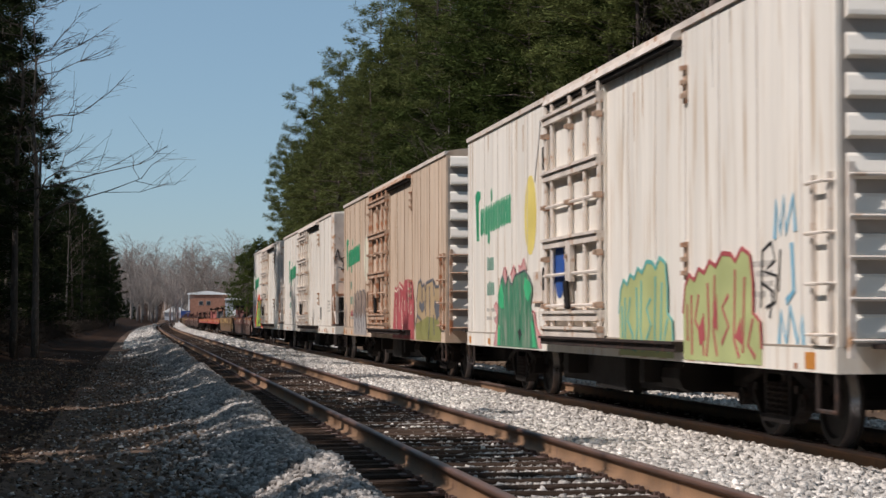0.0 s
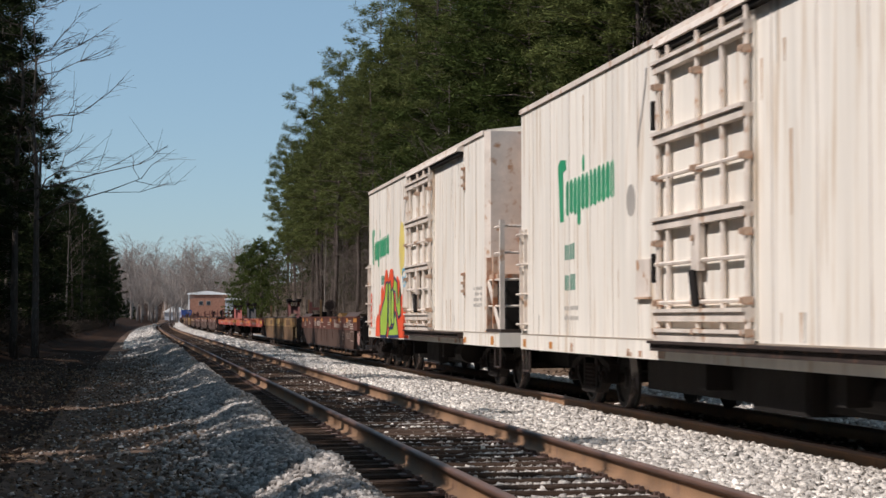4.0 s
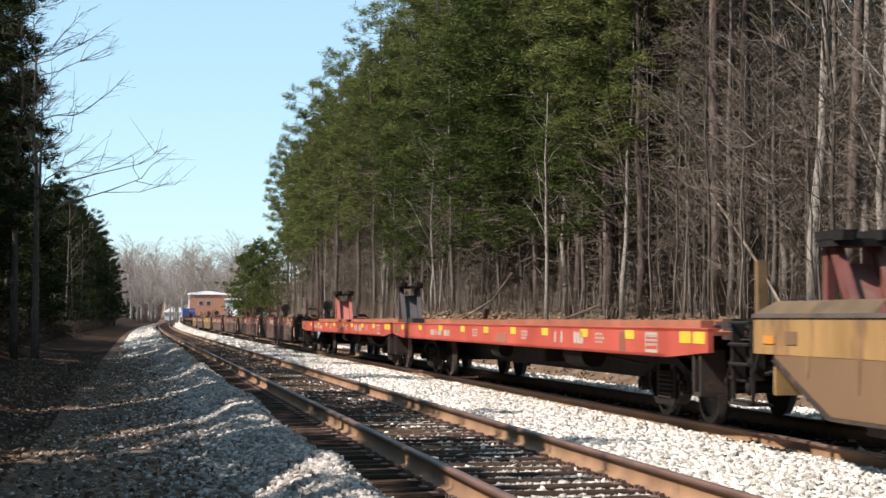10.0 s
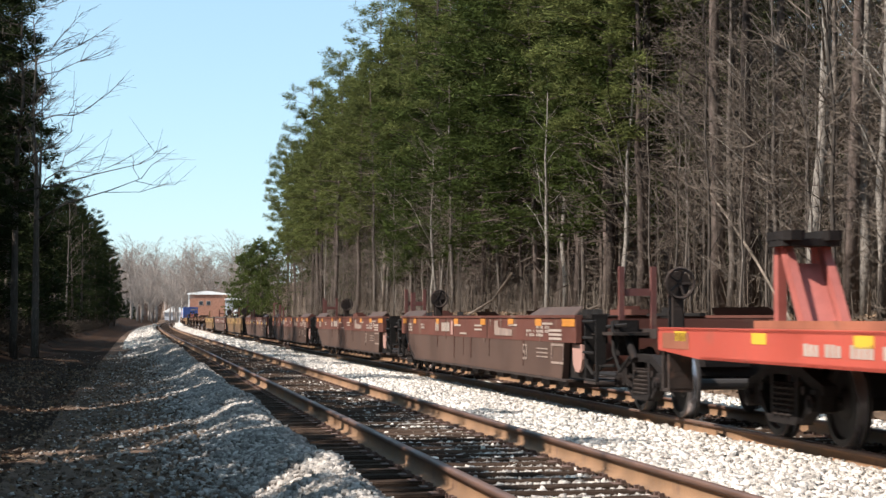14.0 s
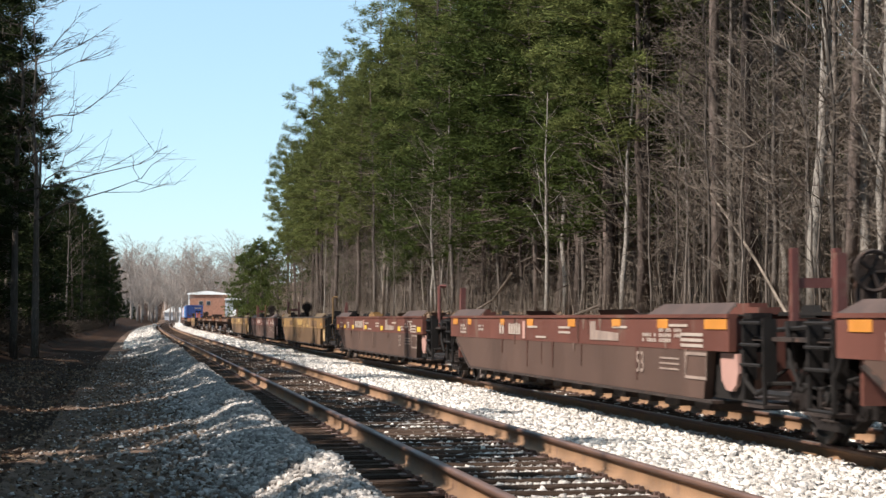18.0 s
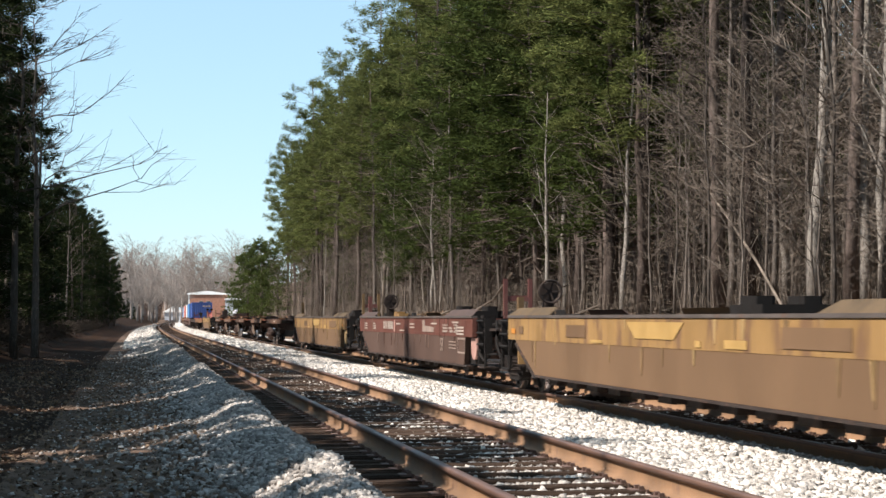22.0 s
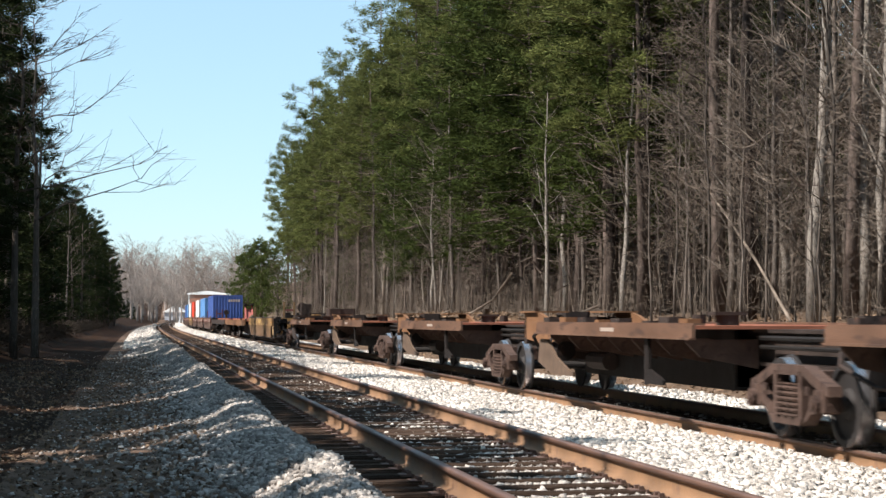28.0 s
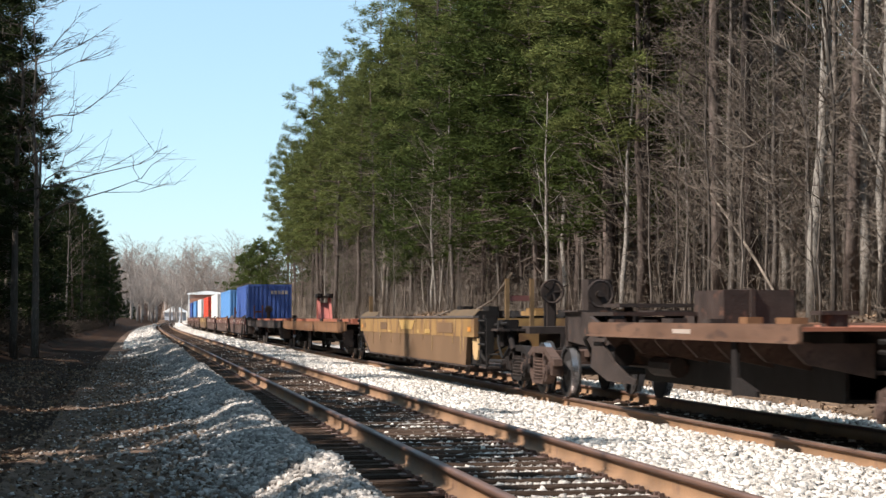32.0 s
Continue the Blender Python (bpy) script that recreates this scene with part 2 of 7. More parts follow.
M["tread"] = material("tread", (0.42, 0.42, 0.44), 0.3, metal=0.9, vary=0.15, scale=4, fine=40, bump=0.05)
M["grey_plate"] = material("grey_plate", (0.09, 0.075, 0.068), 0.8, vary=0.25, scale=1.5, fine=25, bump=0.2, dirt=(0.12, 0.07, 0.05), dirt_at=0.6, gloss=0.2)
for nm, c in dict(paint_green=(0.02, 0.28, 0.13), paint_orange=(0.5, 0.2, 0.035), paint_yellow=(0.62, 0.4, 0.04), fruit=(0.72, 0.58, 0.16), fruit_pale=(0.7, 0.66, 0.52),
                  paint_white=(0.4, 0.33, 0.28), graffiti_red=(0.75, 0.09, 0.03), graffiti_lime=(0.33, 0.48, 0.06), graffiti_navy=(0.03, 0.04, 0.1), graffiti_sky=(0.18, 0.45, 0.6),
                  graffiti_rose=(0.42, 0.09, 0.095), graffiti_teal=(0.06, 0.19, 0.13), graffiti_pale=(0.42, 0.46, 0.2), graffiti_grey=(0.36, 0.33, 0.31), graffiti_bronze=(0.42, 0.3, 0.17), graffiti_olive=(0.24, 0.23, 0.08), graffiti_slate=(0.13, 0.13, 0.14), graffiti_blush=(0.62, 0.33, 0.31), graffiti_cream=(0.72, 0.6, 0.47), graffiti_mint=(0.05, 0.42, 0.18), graffiti_mole=(0.27, 0.2, 0.16), graffiti_black=(0.03, 0.03, 0.03),
                  graffiti_aqua=(0.12, 0.4, 0.36), graffiti_pink=(0.55, 0.2, 0.2), seam=(0.33, 0.27, 0.21), paint_blue=(0.02, 0.08, 0.3), mark_pink=(0.4, 0.23, 0.19), ghost=(0.4, 0.37, 0.33)).items():
    M[nm] = material(nm, c, 0.55, vary=0.12, scale=2.0, fine=20, bump=0.03)
M["box_blue"] = material("box_blue", (0.045, 0.09, 0.28), 0.5, vary=0.12, scale=1.0, fine=20, bump=0.05)
M["box_sky"] = material("box_sky", (0.1, 0.25, 0.5), 0.5, vary=0.12, scale=1.0, fine=20, bump=0.05)
M["box_white"] = material("box_white", (0.7, 0.68, 0.64), 0.5, vary=0.08, scale=1.0, fine=20, bump=0.05)
M["box_red"] = material("box_red", (0.6, 0.06, 0.03), 0.5, vary=0.12, scale=1.0, fine=20, bump=0.05)
M["brick"] = material("brick_wall", (0.33, 0.17, 0.12), 0.85, vary=0.2, scale=1.5, fine=12, bump=0.3, gloss=0.04)
M["roof_white"] = material("roof_white", (0.78, 0.78, 0.76), 0.6, vary=0.08, scale=1.0, fine=10, bump=0.05)
M["metal_grey"] = material("metal_grey", (0.4, 0.43, 0.47), 0.5, vary=0.12, scale=1.0, fine=10, bump=0.05)
M["glass_dark"] = material("glass_dark", (0.04, 0.05, 0.06), 0.15, vary=0.1, scale=1.0, fine=10, bump=0.0)
# The blackest of these tones stands for the shade under the spine decks.
for nm, c in dict(streak_dark=(0.065, 0.03, 0.022), streak_ochre=(0.16, 0.1, 0.05), streak_dust=(0.15, 0.1, 0.078), streak_yellow=(0.3, 0.2, 0.09), streak_tan=(0.36, 0.2, 0.11), streak_pale=(0.52, 0.36, 0.24), streak_grey=(0.5, 0.46, 0.41), guide_steel=(0.066, 0.046, 0.04), guide_ochre=(0.09, 0.062, 0.036), paint_faded=(0.27, 0.205, 0.17), deck_shade=(0.012, 0.01, 0.009), spine_tan=(0.12, 0.083, 0.06)).items():
    M[nm] = material(nm, c, 0.85, vary=0.3, scale=4.0, fine=30, bump=0.05, gloss=0.2)
# Paler twig tone: the haze of distance is put into the colour.
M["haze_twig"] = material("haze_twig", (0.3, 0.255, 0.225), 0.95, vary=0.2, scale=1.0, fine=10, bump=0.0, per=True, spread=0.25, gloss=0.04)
M["wheel"] = material("wheel", (0.016, 0.013, 0.012), 0.75, metal=0.0, vary=0.3, scale=3, fine=30, bump=0.2)
M["reefer_trim"] = material("reefer_trim", (0.66, 0.58, 0.5), 0.6, vary=0.15, scale=3, fine=25, bump=0.1, dirt=(0.42, 0.24, 0.13), dirt_at=0.57)
M["reefer_rusty"] = material("reefer_rusty", (0.5, 0.35, 0.25), 0.65, vary=0.2, scale=3, fine=25, bump=0.1, dirt=(0.36, 0.14, 0.06), dirt_at=0.5)
M["seam_white"] = material("seam_white", (0.62, 0.56, 0.5), 0.6, vary=0.15, scale=2, fine=20, bump=0.0)
M["seam_tan"] = material("seam_tan", (0.3, 0.19, 0.12), 0.6, vary=0.15, scale=2, fine=20, bump=0.0)
# Grey of the end sheets: the shade between the ribs is put into it.
M["end_shade_grey"] = material("end_shade_grey", (0.3, 0.27, 0.24), 0.6, vary=0.15, scale=2, fine=20, bump=0.05)
M["ghost_green"] = material("ghost_green", (0.13, 0.27, 0.2), 0.6, vary=0.2, scale=4, fine=30, bump=0.0)
M["paint_ochre"] = material("paint_ochre", (0.5, 0.33, 0.16), 0.6, vary=0.2, scale=4, fine=30, bump=0.0)
M["post_red"] = material("post_red", (0.13, 0.042, 0.034), 0.65, vary=0.2, scale=3, fine=30, bump=0.1, dirt=(0.14, 0.07, 0.05), dirt_at=0.58)
M["hitch_red"] = material("hitch_red", (0.34, 0.1, 0.08), 0.6, vary=0.2, scale=3, fine=30, bump=0.1)
M["hitch_grey"] = material("hitch_grey", (0.05, 0.046, 0.045), 0.6, vary=0.2, scale=3, fine=30, bump=0.1)
M["well_yellow_clean"] = material("well_yellow_clean", (0.4, 0.25, 0.085), 0.6, vary=0.12, scale=2, fine=30, bump=0.05)
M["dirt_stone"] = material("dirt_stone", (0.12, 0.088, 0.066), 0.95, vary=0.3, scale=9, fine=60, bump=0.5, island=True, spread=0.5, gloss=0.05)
M["coil"] = material("coil", (0.024, 0.017, 0.014), 0.8, vary=0.3, scale=9, fine=60, bump=0.2, gloss=0.25)
# Darker twig copy: shade of the bank and deep wood is put into it.
M["brush_shaded"] = material("brush_shaded", (0.034, 0.027, 0.021), 0.95, vary=0.3, scale=2, fine=14, bump=0.0, gloss=0.05)
M["graffiti_teal"] = material("graffiti_teal_worn", (0.05, 0.2, 0.11), 0.6, vary=0.2, scale=1.2, fine=14, bump=0.03, dirt=(0.23, 0.27, 0.2), dirt_at=0.5, stretch=(1, 4.0, 0.7))
M["bark_pale"] = material("bark_pale", (0.26, 0.235, 0.205), 0.95, gloss=0.05, vary=0.35, scale=3, fine=14, bump=0.7, stretch=(3, 3, 1.2), dirt=(0.11, 0.095, 0.08), dirt_at=0.55)
M["needle_mid"] = material("needle_mid", (0.042, 0.057, 0.015), 0.8, gloss=0.06, vary=0.35, scale=0.5, fine=6, bump=0.0, island=True, spread=0.55, through=0.25)

# ---- ground and tracks ----
def profile(s, d):
    """Height of the ground at d metres right of the main track."""
    knots = [(-1500, 30), (-200, 12), (-60, 3.5), (-26, 1.9), (-17, 1.3), (-14.2, 0.75), (-12.6, 0.1), (-11.4, -0.35), (-9.2, -0.47), (-8.3, -0.45), (-7.5, -0.38), (-6.75, -0.23), (-6.3, -0.1), (-6.05, -0.09), (-5.8, -0.2), (-5.65, -0.24), (-3.2, -0.22),
             (-2.6, -0.22), (-1.9, -0.25), (-1.0, -0.285), (-0.86, -0.3), (-0.7, -0.36), (1.35, -0.36), (2.3, -0.38), (4.6, -0.62), (5.6, -0.7), (7.3, 0.0), (8.8, 0.75), (11.5, 1.2), (20, 1.6), (40, 3.2), (80, 8), (200, 20), (1500, 40)]
    kd, kz = zip(*knots)
    f = np.clip((np.asarray(s, float) - 700) / 300, 0, 1)
    mound = 0.5 * np.exp(-((np.asarray(s, float) - 104) / 20) ** 2) * np.exp(-((np.asarray(d, float) - 9.6) / 1.7) ** 2)
    return np.interp(d, kd, kz) + 15 * f * f * (3 - 2 * f) + mound


def ground_height(s, d):
    z = float(profile(s, d))
    x, y = spot(s, d)
    if d < -5.6 or d > 2.0:
        z += float(bump_of(x, y, d))
    return z


def bump_of(x, y, d):
    """Gentle unevenness beside the ballast."""
    amp = 0.035 if -9 < d < -5.8 else 0.05 if d < -5.8 else 0.09
    v = noise.noise(Vector((x * 0.45, y * 0.22, 0.3)))
    v2 = noise.noise(Vector((x * 1.7, y * 0.9, 4.3)))
    heap = 0.0
    if -7.4 < d < -5.6:
        # the windrow lies in uneven heaps
        h = noise.noise(Vector((0.7, y * 0.33, 9.1))) + 0.5 * noise.noise(Vector((2.7, y * 0.9, 3.1)))
        heap = (0.05 + 0.17 * h) * math.exp(-((d + 6.12 - 0.12 * v) / 0.3) ** 2)
    elif d < -7.4:
        # wheel ruts of the path
        heap = -0.05 * math.exp(-((d + 9.3) / 0.25) ** 2)
    return amp * (v * 1.4 + v2 * 0.5) + heap


def build_ground():
    ss = np.concatenate([[-300, -150, -80, -40, -20], np.arange(-10, 60, 0.5), np.arange(60, 160, 1.5), np.arange(160, 480, 6), [520, 600, 750, 1000, 1500, 2200, 3100]])
    dd = np.concatenate([[-1500, -600, -200, -100, -60, -40], np.arange(-30, -12, 1.0), np.arange(-12, -5.2, 0.13), np.arange(-5.2, 2.3, 0.25), np.arange(2.3, 13, 0.35), [14, 16, 20, 26, 34, 45, 60, 100, 200, 600, 1500]])
    V = np.zeros((len(ss), len(dd), 3))
    for i, s in enumerate(ss):
        x, y = spot(s, dd)
        V[i, :, 0], V[i, :, 1] = x, y
        z = profile(s, dd) + 0.0 * dd
        for j, d in enumerate(dd):
            if (d < -5.6 or d > 2.0) and -60 < d < 60 and s < 480:
                z[j] += bump_of(x[j], y[j], d)
        V[i, :, 2] = z
    n, m = len(ss), len(dd)
    idx = np.arange(n * m).reshape(n, m)
    F = np.stack([idx[:-1, :-1], idx[:-1, 1:], idx[1:, 1:], idx[1:, :-1]], -1).reshape(-1, 4)
    mid = (dd[:-1] + dd[1:]) / 2
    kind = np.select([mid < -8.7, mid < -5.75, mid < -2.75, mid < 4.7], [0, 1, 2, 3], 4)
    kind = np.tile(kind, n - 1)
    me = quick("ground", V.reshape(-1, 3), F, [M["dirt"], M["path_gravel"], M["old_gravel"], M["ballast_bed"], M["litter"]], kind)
    me.polygons.foreach_set("use_smooth", [True] * len(me.polygons))
    tagged(new("ground", me), "dirt and gravel ground beside a railway line", "ground", kind="structure")


RAIL_RING = [(-0.07, -0.171), (0.07, -0.171), (0.07, -0.159), (0.012, -0.143), (0.009, -0.06), (0.012, -0.046), (0.037, -0.036), (0.037, -0.01), (0.028, 0.0), (-0.028, 0.0), (-0.037, -0.01), (-0.037, -0.036), (-0.012, -0.046), (-0.009, -0.06), (-0.012, -0.143), (-0.07, -0.159)]


def build_rail(name, d, z, shine):
    ss = np.concatenate([np.arange(-60, 40, 2.0), np.arange(40, 200, 4.0), np.arange(200, 1000, 10.0)])
    verts, faces, mi = [], [], []
    k = len(RAIL_RING)
    for s in ss:
        for a, b in RAIL_RING:
            x, y = spot(s, d + a)
            verts.append((float(x), float(y), z + b))
    for i in range(len(ss) - 1):
        for j in range(k):
            faces.append((i * k + j, i * k + (j + 1) % k, (i + 1) * k + (j + 1) % k, (i + 1) * k + j))
            mi.append(1 if j in (8,) else 2 if j in (6, 7, 9, 10) else 0)
    me = quick(name, verts, faces, [M["rail"], M["rail_shine"] if shine else M["rail_head"], M["rail_head"]], mi)
    return me


def build_track(name, d, z, shine, label, s0, count, pitch):
    track = tagged(new(name), label, "railway track", kind="structure")
    for side in (-1, 1):
        part("rail", build_rail("rail", d + side * 0.752, z, shine), None, track, "rusty steel rail")
    rng = random.Random(name)
    tie_mesh = []
    for k in range(4):
        g = Geo()
        w = 0.115
        for i in range(5):
            y = -1.3 + 2.6 * i / 4
            for a, b in ((-w, -0.17), (w, -0.17), (w, 0.0), (w - 0.02, 0.012), (-w + 0.02, 0.012), (-w, 0.0)):
                g.v.append((y, a + rng.uniform(-0.012, 0.012), b + rng.uniform(-0.008, 0.006)))
        for i in range(4):
            for j in range(6):
                g.f.append((i * 6 + j, i * 6 + (j + 1) % 6, i * 6 + 6 + (j + 1) % 6, i * 6 + 6 + j))
        g.f += [(0, 1, 2, 3, 4, 5), tuple(range(29, 23, -1))]
        tie_mesh.append(g.mesh("tie", M["tie"]))
    plate = Geo()
    for side in (-1, 1):
        x = side * 0.752
        plate.box(x - 0.17, x + 0.17, -0.09, 0.09, 0.0, 0.018)
        for sx, sy in ((-0.095, -0.06), (-0.095, 0.06), (0.095, -0.06), (0.095, 0.06)):
            plate.box(x + sx - 0.018, x + sx + 0.018, sy - 0.018, sy + 0.018, 0.0, 0.045)
        for sy in (-0.17, 0.17):
            plate.box(x - 0.085, x + 0.085, sy - 0.012, sy + 0.012, -0.03, 0.03)
    plate_mesh = plate.mesh("tie_plate", M["spike"])
    s = s0
    for i in range(count):
        ob = new("tie", tie_mesh[rng.randrange(4)])
        ob.parent = track
        x, y = spot(s, d + rng.uniform(-0.05, 0.05))
        rz = -math.degrees(float(heading(s))) + rng.uniform(-1.2, 1.2)
        ob.matrix_basis = pose(float(x), float(y), z - 0.19, 0, 0, rz)
        if i < 110:
            p = new("tie_plate", plate_mesh)
            p.parent = track
            x, y = spot(s, d)
            p.matrix_basis = pose(float(x), float(y), z - 0.189, 0, 0, -math.degrees(float(heading(s))))
        s += pitch * rng.uniform(0.93, 1.07)
    # the far ties, joined
    g = Geo()
    while s < 420:
        x, y = spot(s, d)
        h = float(heading(s))
        c, sn = math.cos(h), math.sin(h)
        v = []
        for zz in (-0.3, -0.185):
            for a, b in ((-1.3, -0.115), (1.3, -0.115), (1.3, 0.115), (-1.3, 0.115)):
                v.append((float(x) + a * c + b * sn, float(y) - a * sn + b * c, z + zz))
        g.add(v, [(0, 3, 2, 1), (4, 5, 6, 7), (0, 1, 5, 4), (1, 2, 6, 5), (2, 3, 7, 6), (3, 0, 4, 7)])
        s += pitch
    tagged(part("far_ties", g, M["tie"], track), kind="stuff")
    return track


build_ground()
build_track("siding_track", SIDING, RAIL_SIDING, False, "disused-looking siding with rusty rails on dark wooden ties", -2.0, 280, 0.53)
build_track("main_track", 0.0, RAIL_MAIN, True, "main line with rusty rails on white ballast", 5.0, 240, 0.5)


# ---- trees ----
def limb(g, p, q, r0, r1, bend=0.0, n=4, steps=3, rng=random):
    """A tapering, slightly crooked branch. Returns its points."""
    p, q = Vector(p), Vector(q)
    pts = []
    side = (q - p).orthogonal().normalized()
    for i in range(steps + 1):
        f = i / steps
        off = Vector((rng.uniform(-1, 1), rng.uniform(-1, 1), rng.uniform(-1, 1))) * (bend * (q - p).length * (0 < i < steps))
        pts.append(p.lerp(q, f) + off)
    g.tube(pts, [r0 + (r1 - r0) * i / steps for i in range(steps + 1)], n)
    return pts


def tufts(centres, rng, blades, length, width, flat=0.6):
    """Bunches of needles: thin blades that spread from each centre."""
    c = np.repeat(np.asarray(centres), blades, axis=0)
    k = len(c)
    a = rng.uniform(0, 2 * np.pi, k)
    e = np.arcsin(rng.uniform(-0.45, 1.0, k))
    w = np.stack([np.cos(a) * np.cos(e), np.sin(a) * np.cos(e), np.sin(e) * flat], -1)
    ln = length * rng.uniform(0.6, 1.3, k)[:, None]
    t = np.cross(w, rng.normal(size=(k, 3)))
    t /= np.linalg.norm(t, axis=1)[:, None] + 1e-9
    base = c + rng.normal(size=(k, 3)) * length * 0.3
    hw = t * width / 2
    v = np.stack([base - hw, base + hw, base + w * ln + hw * 0.3], 1).reshape(-1, 3)
    return v, np.arange(3 * k).reshape(-1, 3)


def pine(seed, height, base, spread, label, clumps=680, blades=17, dead=22, mat="needle", trunk_r=0.2, blade=0.05, length=0.38):
    """A tall pine: straight bare trunk with dead stubs, rounded open crown of brushy needle plates."""
    rng, nr = random.Random(seed), np.random.default_rng(seed)
    tree = tagged(new("pine_tree"), label, "tree", "pines of the wood")
    g = Geo()
    lean = Vector((rng.uniform(-0.4, 0.4), rng.uniform(-0.4, 0.4), 0))
    pts = [Vector((0, 0, -0.3))]
    for i in range(1, 9):
        f = i / 8
        pts.append(Vector((lean.x * f + rng.uniform(-0.07, 0.07), lean.y * f + rng.uniform(-0.07, 0.07), height * f)))
    g.tube(pts, [trunk_r * (1.25 if i == 0 else 1 - 0.85 * i / 8) for i in range(9)], 9)
    part("trunk", g, M["bark_pine"], tree, smooth=True)

    def on_trunk(z):
        f = max(0.0, min(7.99, z / height * 8))
        i = int(f)
        return pts[i].lerp(pts[i + 1], f - i)

    g = Geo()
    centres = []
    nl = 36
    for i in range(nl):
        f = (i + rng.random()) / nl
        z = height * (base + (0.97 - base) * f)
        p = on_trunk(z)
        round_ = math.sqrt(max(0.03, 1.0 - ((f - 0.38) / 0.66) ** 2))
        ln = spread * round_ * rng.uniform(0.6, 1.1) * (1.35 if rng.random() < 0.08 else 1.0)
        a = i * 2.4 + rng.uniform(-0.5, 0.5)
        up = -0.2 + 0.75 * f + rng.uniform(-0.12, 0.12)
        q = p + Vector((math.cos(a) * ln, math.sin(a) * ln, ln * up))
        row = limb(g, p, q, 0.055 * (1.1 - f), 0.012, 0.05, 4, 3, rng)
        side = Vector((-math.sin(a), math.cos(a), 0))
        # flat plates of tufts on side shoots, thicker towards the tip
        for k in range(6):
            u = rng.uniform(0.38, 1.0)
            j = min(2, int(u * 3))
            c = row[j].lerp(row[j + 1], min(1.0, u * 3 - j))
            reach = rng.uniform(-0.75, 0.75) * (1.25 - u) * min(ln, 2.6) * 0.7
            tip = c + side * reach + (q - p).normalized() * rng.uniform(0.1, 0.6) + Vector((0, 0, rng.uniform(0.0, 0.35)))
            for w in range(max(2, int(clumps * round_ / nl / 5))):
                m = rng.random() ** 0.6
                centres.append(tuple(c.lerp(tip, m) + Vector((rng.gauss(0, 0.22), rng.gauss(0, 0.22), rng.gauss(0.05, 0.14)))))
    for i in range(dead):
        z = height * rng.uniform(0.12, base + 0.1)
        p = on_trunk(z)
        a = rng.uniform(0, 2 * math.pi)
        ln = rng.uniform(0.4, 2.2)
        limb(g, p, p + Vector((math.cos(a) * ln, math.sin(a) * ln, ln * rng.uniform(-0.4, 0.3))), 0.026, 0.007, 0.08, 4, 2, rng)
    tagged(part("branch_mass", g, M["bark_pine"], tree), kind="stuff")
    v, f = tufts(centres, nr, blades, length, blade, 0.8)
    part("crown", quick("crown", v, f, [M[mat]]), None, tree, "open crown of green needles")
    return tree


def bare_tree(seed, height, r, label, mat="bark_grey", twigs="twig", wide=0.2, first=0.3, arms=13, group="bare trees of the wood", thick=1.0, rise=1.0):
    """A leafless tree: a straight stem, thin rising arms and fine twigs."""
    rng = random.Random(seed)
    tree = tagged(new("bare_tree"), label, "tree", group)
    g, g2 = Geo(), Geo()
    pts = limb(g, (0, 0, -0.3), (rng.uniform(-0.5, 0.5), rng.uniform(-0.5, 0.5), height), r, r * 0.12, 0.008, 7, 7, rng)
    for i in range(arms):
        f = first + (1 - first) * (i + rng.random()) / arms
        k = min(6, int(f * 7))
        p = pts[k].lerp(pts[k + 1], f * 7 - k)
        a = rng.uniform(0, 2 * math.pi)
        ln = height * wide * (1.15 - f) * rng.uniform(0.5, 1.25) + 0.4
        q = p + Vector((math.cos(a) * ln, math.sin(a) * ln, ln * rng.uniform(0.5, 1.7) * rise))
        row = limb(g, p, q, max(0.012, r * 0.24 * (1.2 - f)) * thick, 0.007 * thick, 0.05, 4, 3, rng)
        for m in range(5):
            u = rng.uniform(0.2, 1.0)
            j = min(2, int(u * 3))
            c = row[j].lerp(row[j + 1], min(1.0, u * 3 - j))
            a2 = a + rng.uniform(-1.2, 1.2)
            l2 = ln * rng.uniform(0.25, 0.6)
            e = c + Vector((math.cos(a2) * l2, math.sin(a2) * l2, l2 * rng.uniform(-0.1, 1.0)))
            row2 = limb(g2, c, e, 0.011 * thick, 0.005 * thick, 0.07, 3, 2, rng)
            for w in range(4):
                c3 = row2[1].lerp(row2[2], rng.random())
                a3 = a2 + rng.uniform(-1.3, 1.3)
                l3 = l2 * rng.uniform(0.3, 0.7)
                g2.cyl(c3, c3 + Vector((math.cos(a3) * l3, math.sin(a3) * l3, l3 * rng.uniform(-0.2, 0.9))), 0.006 * thick, 0.003 * thick, n=3)
    part("trunk", g, M[mat], tree, smooth=True)
    tagged(part("twig_mass", g2, M[twigs], tree, "fine brown twigs"), kind="stuff")
    return tree


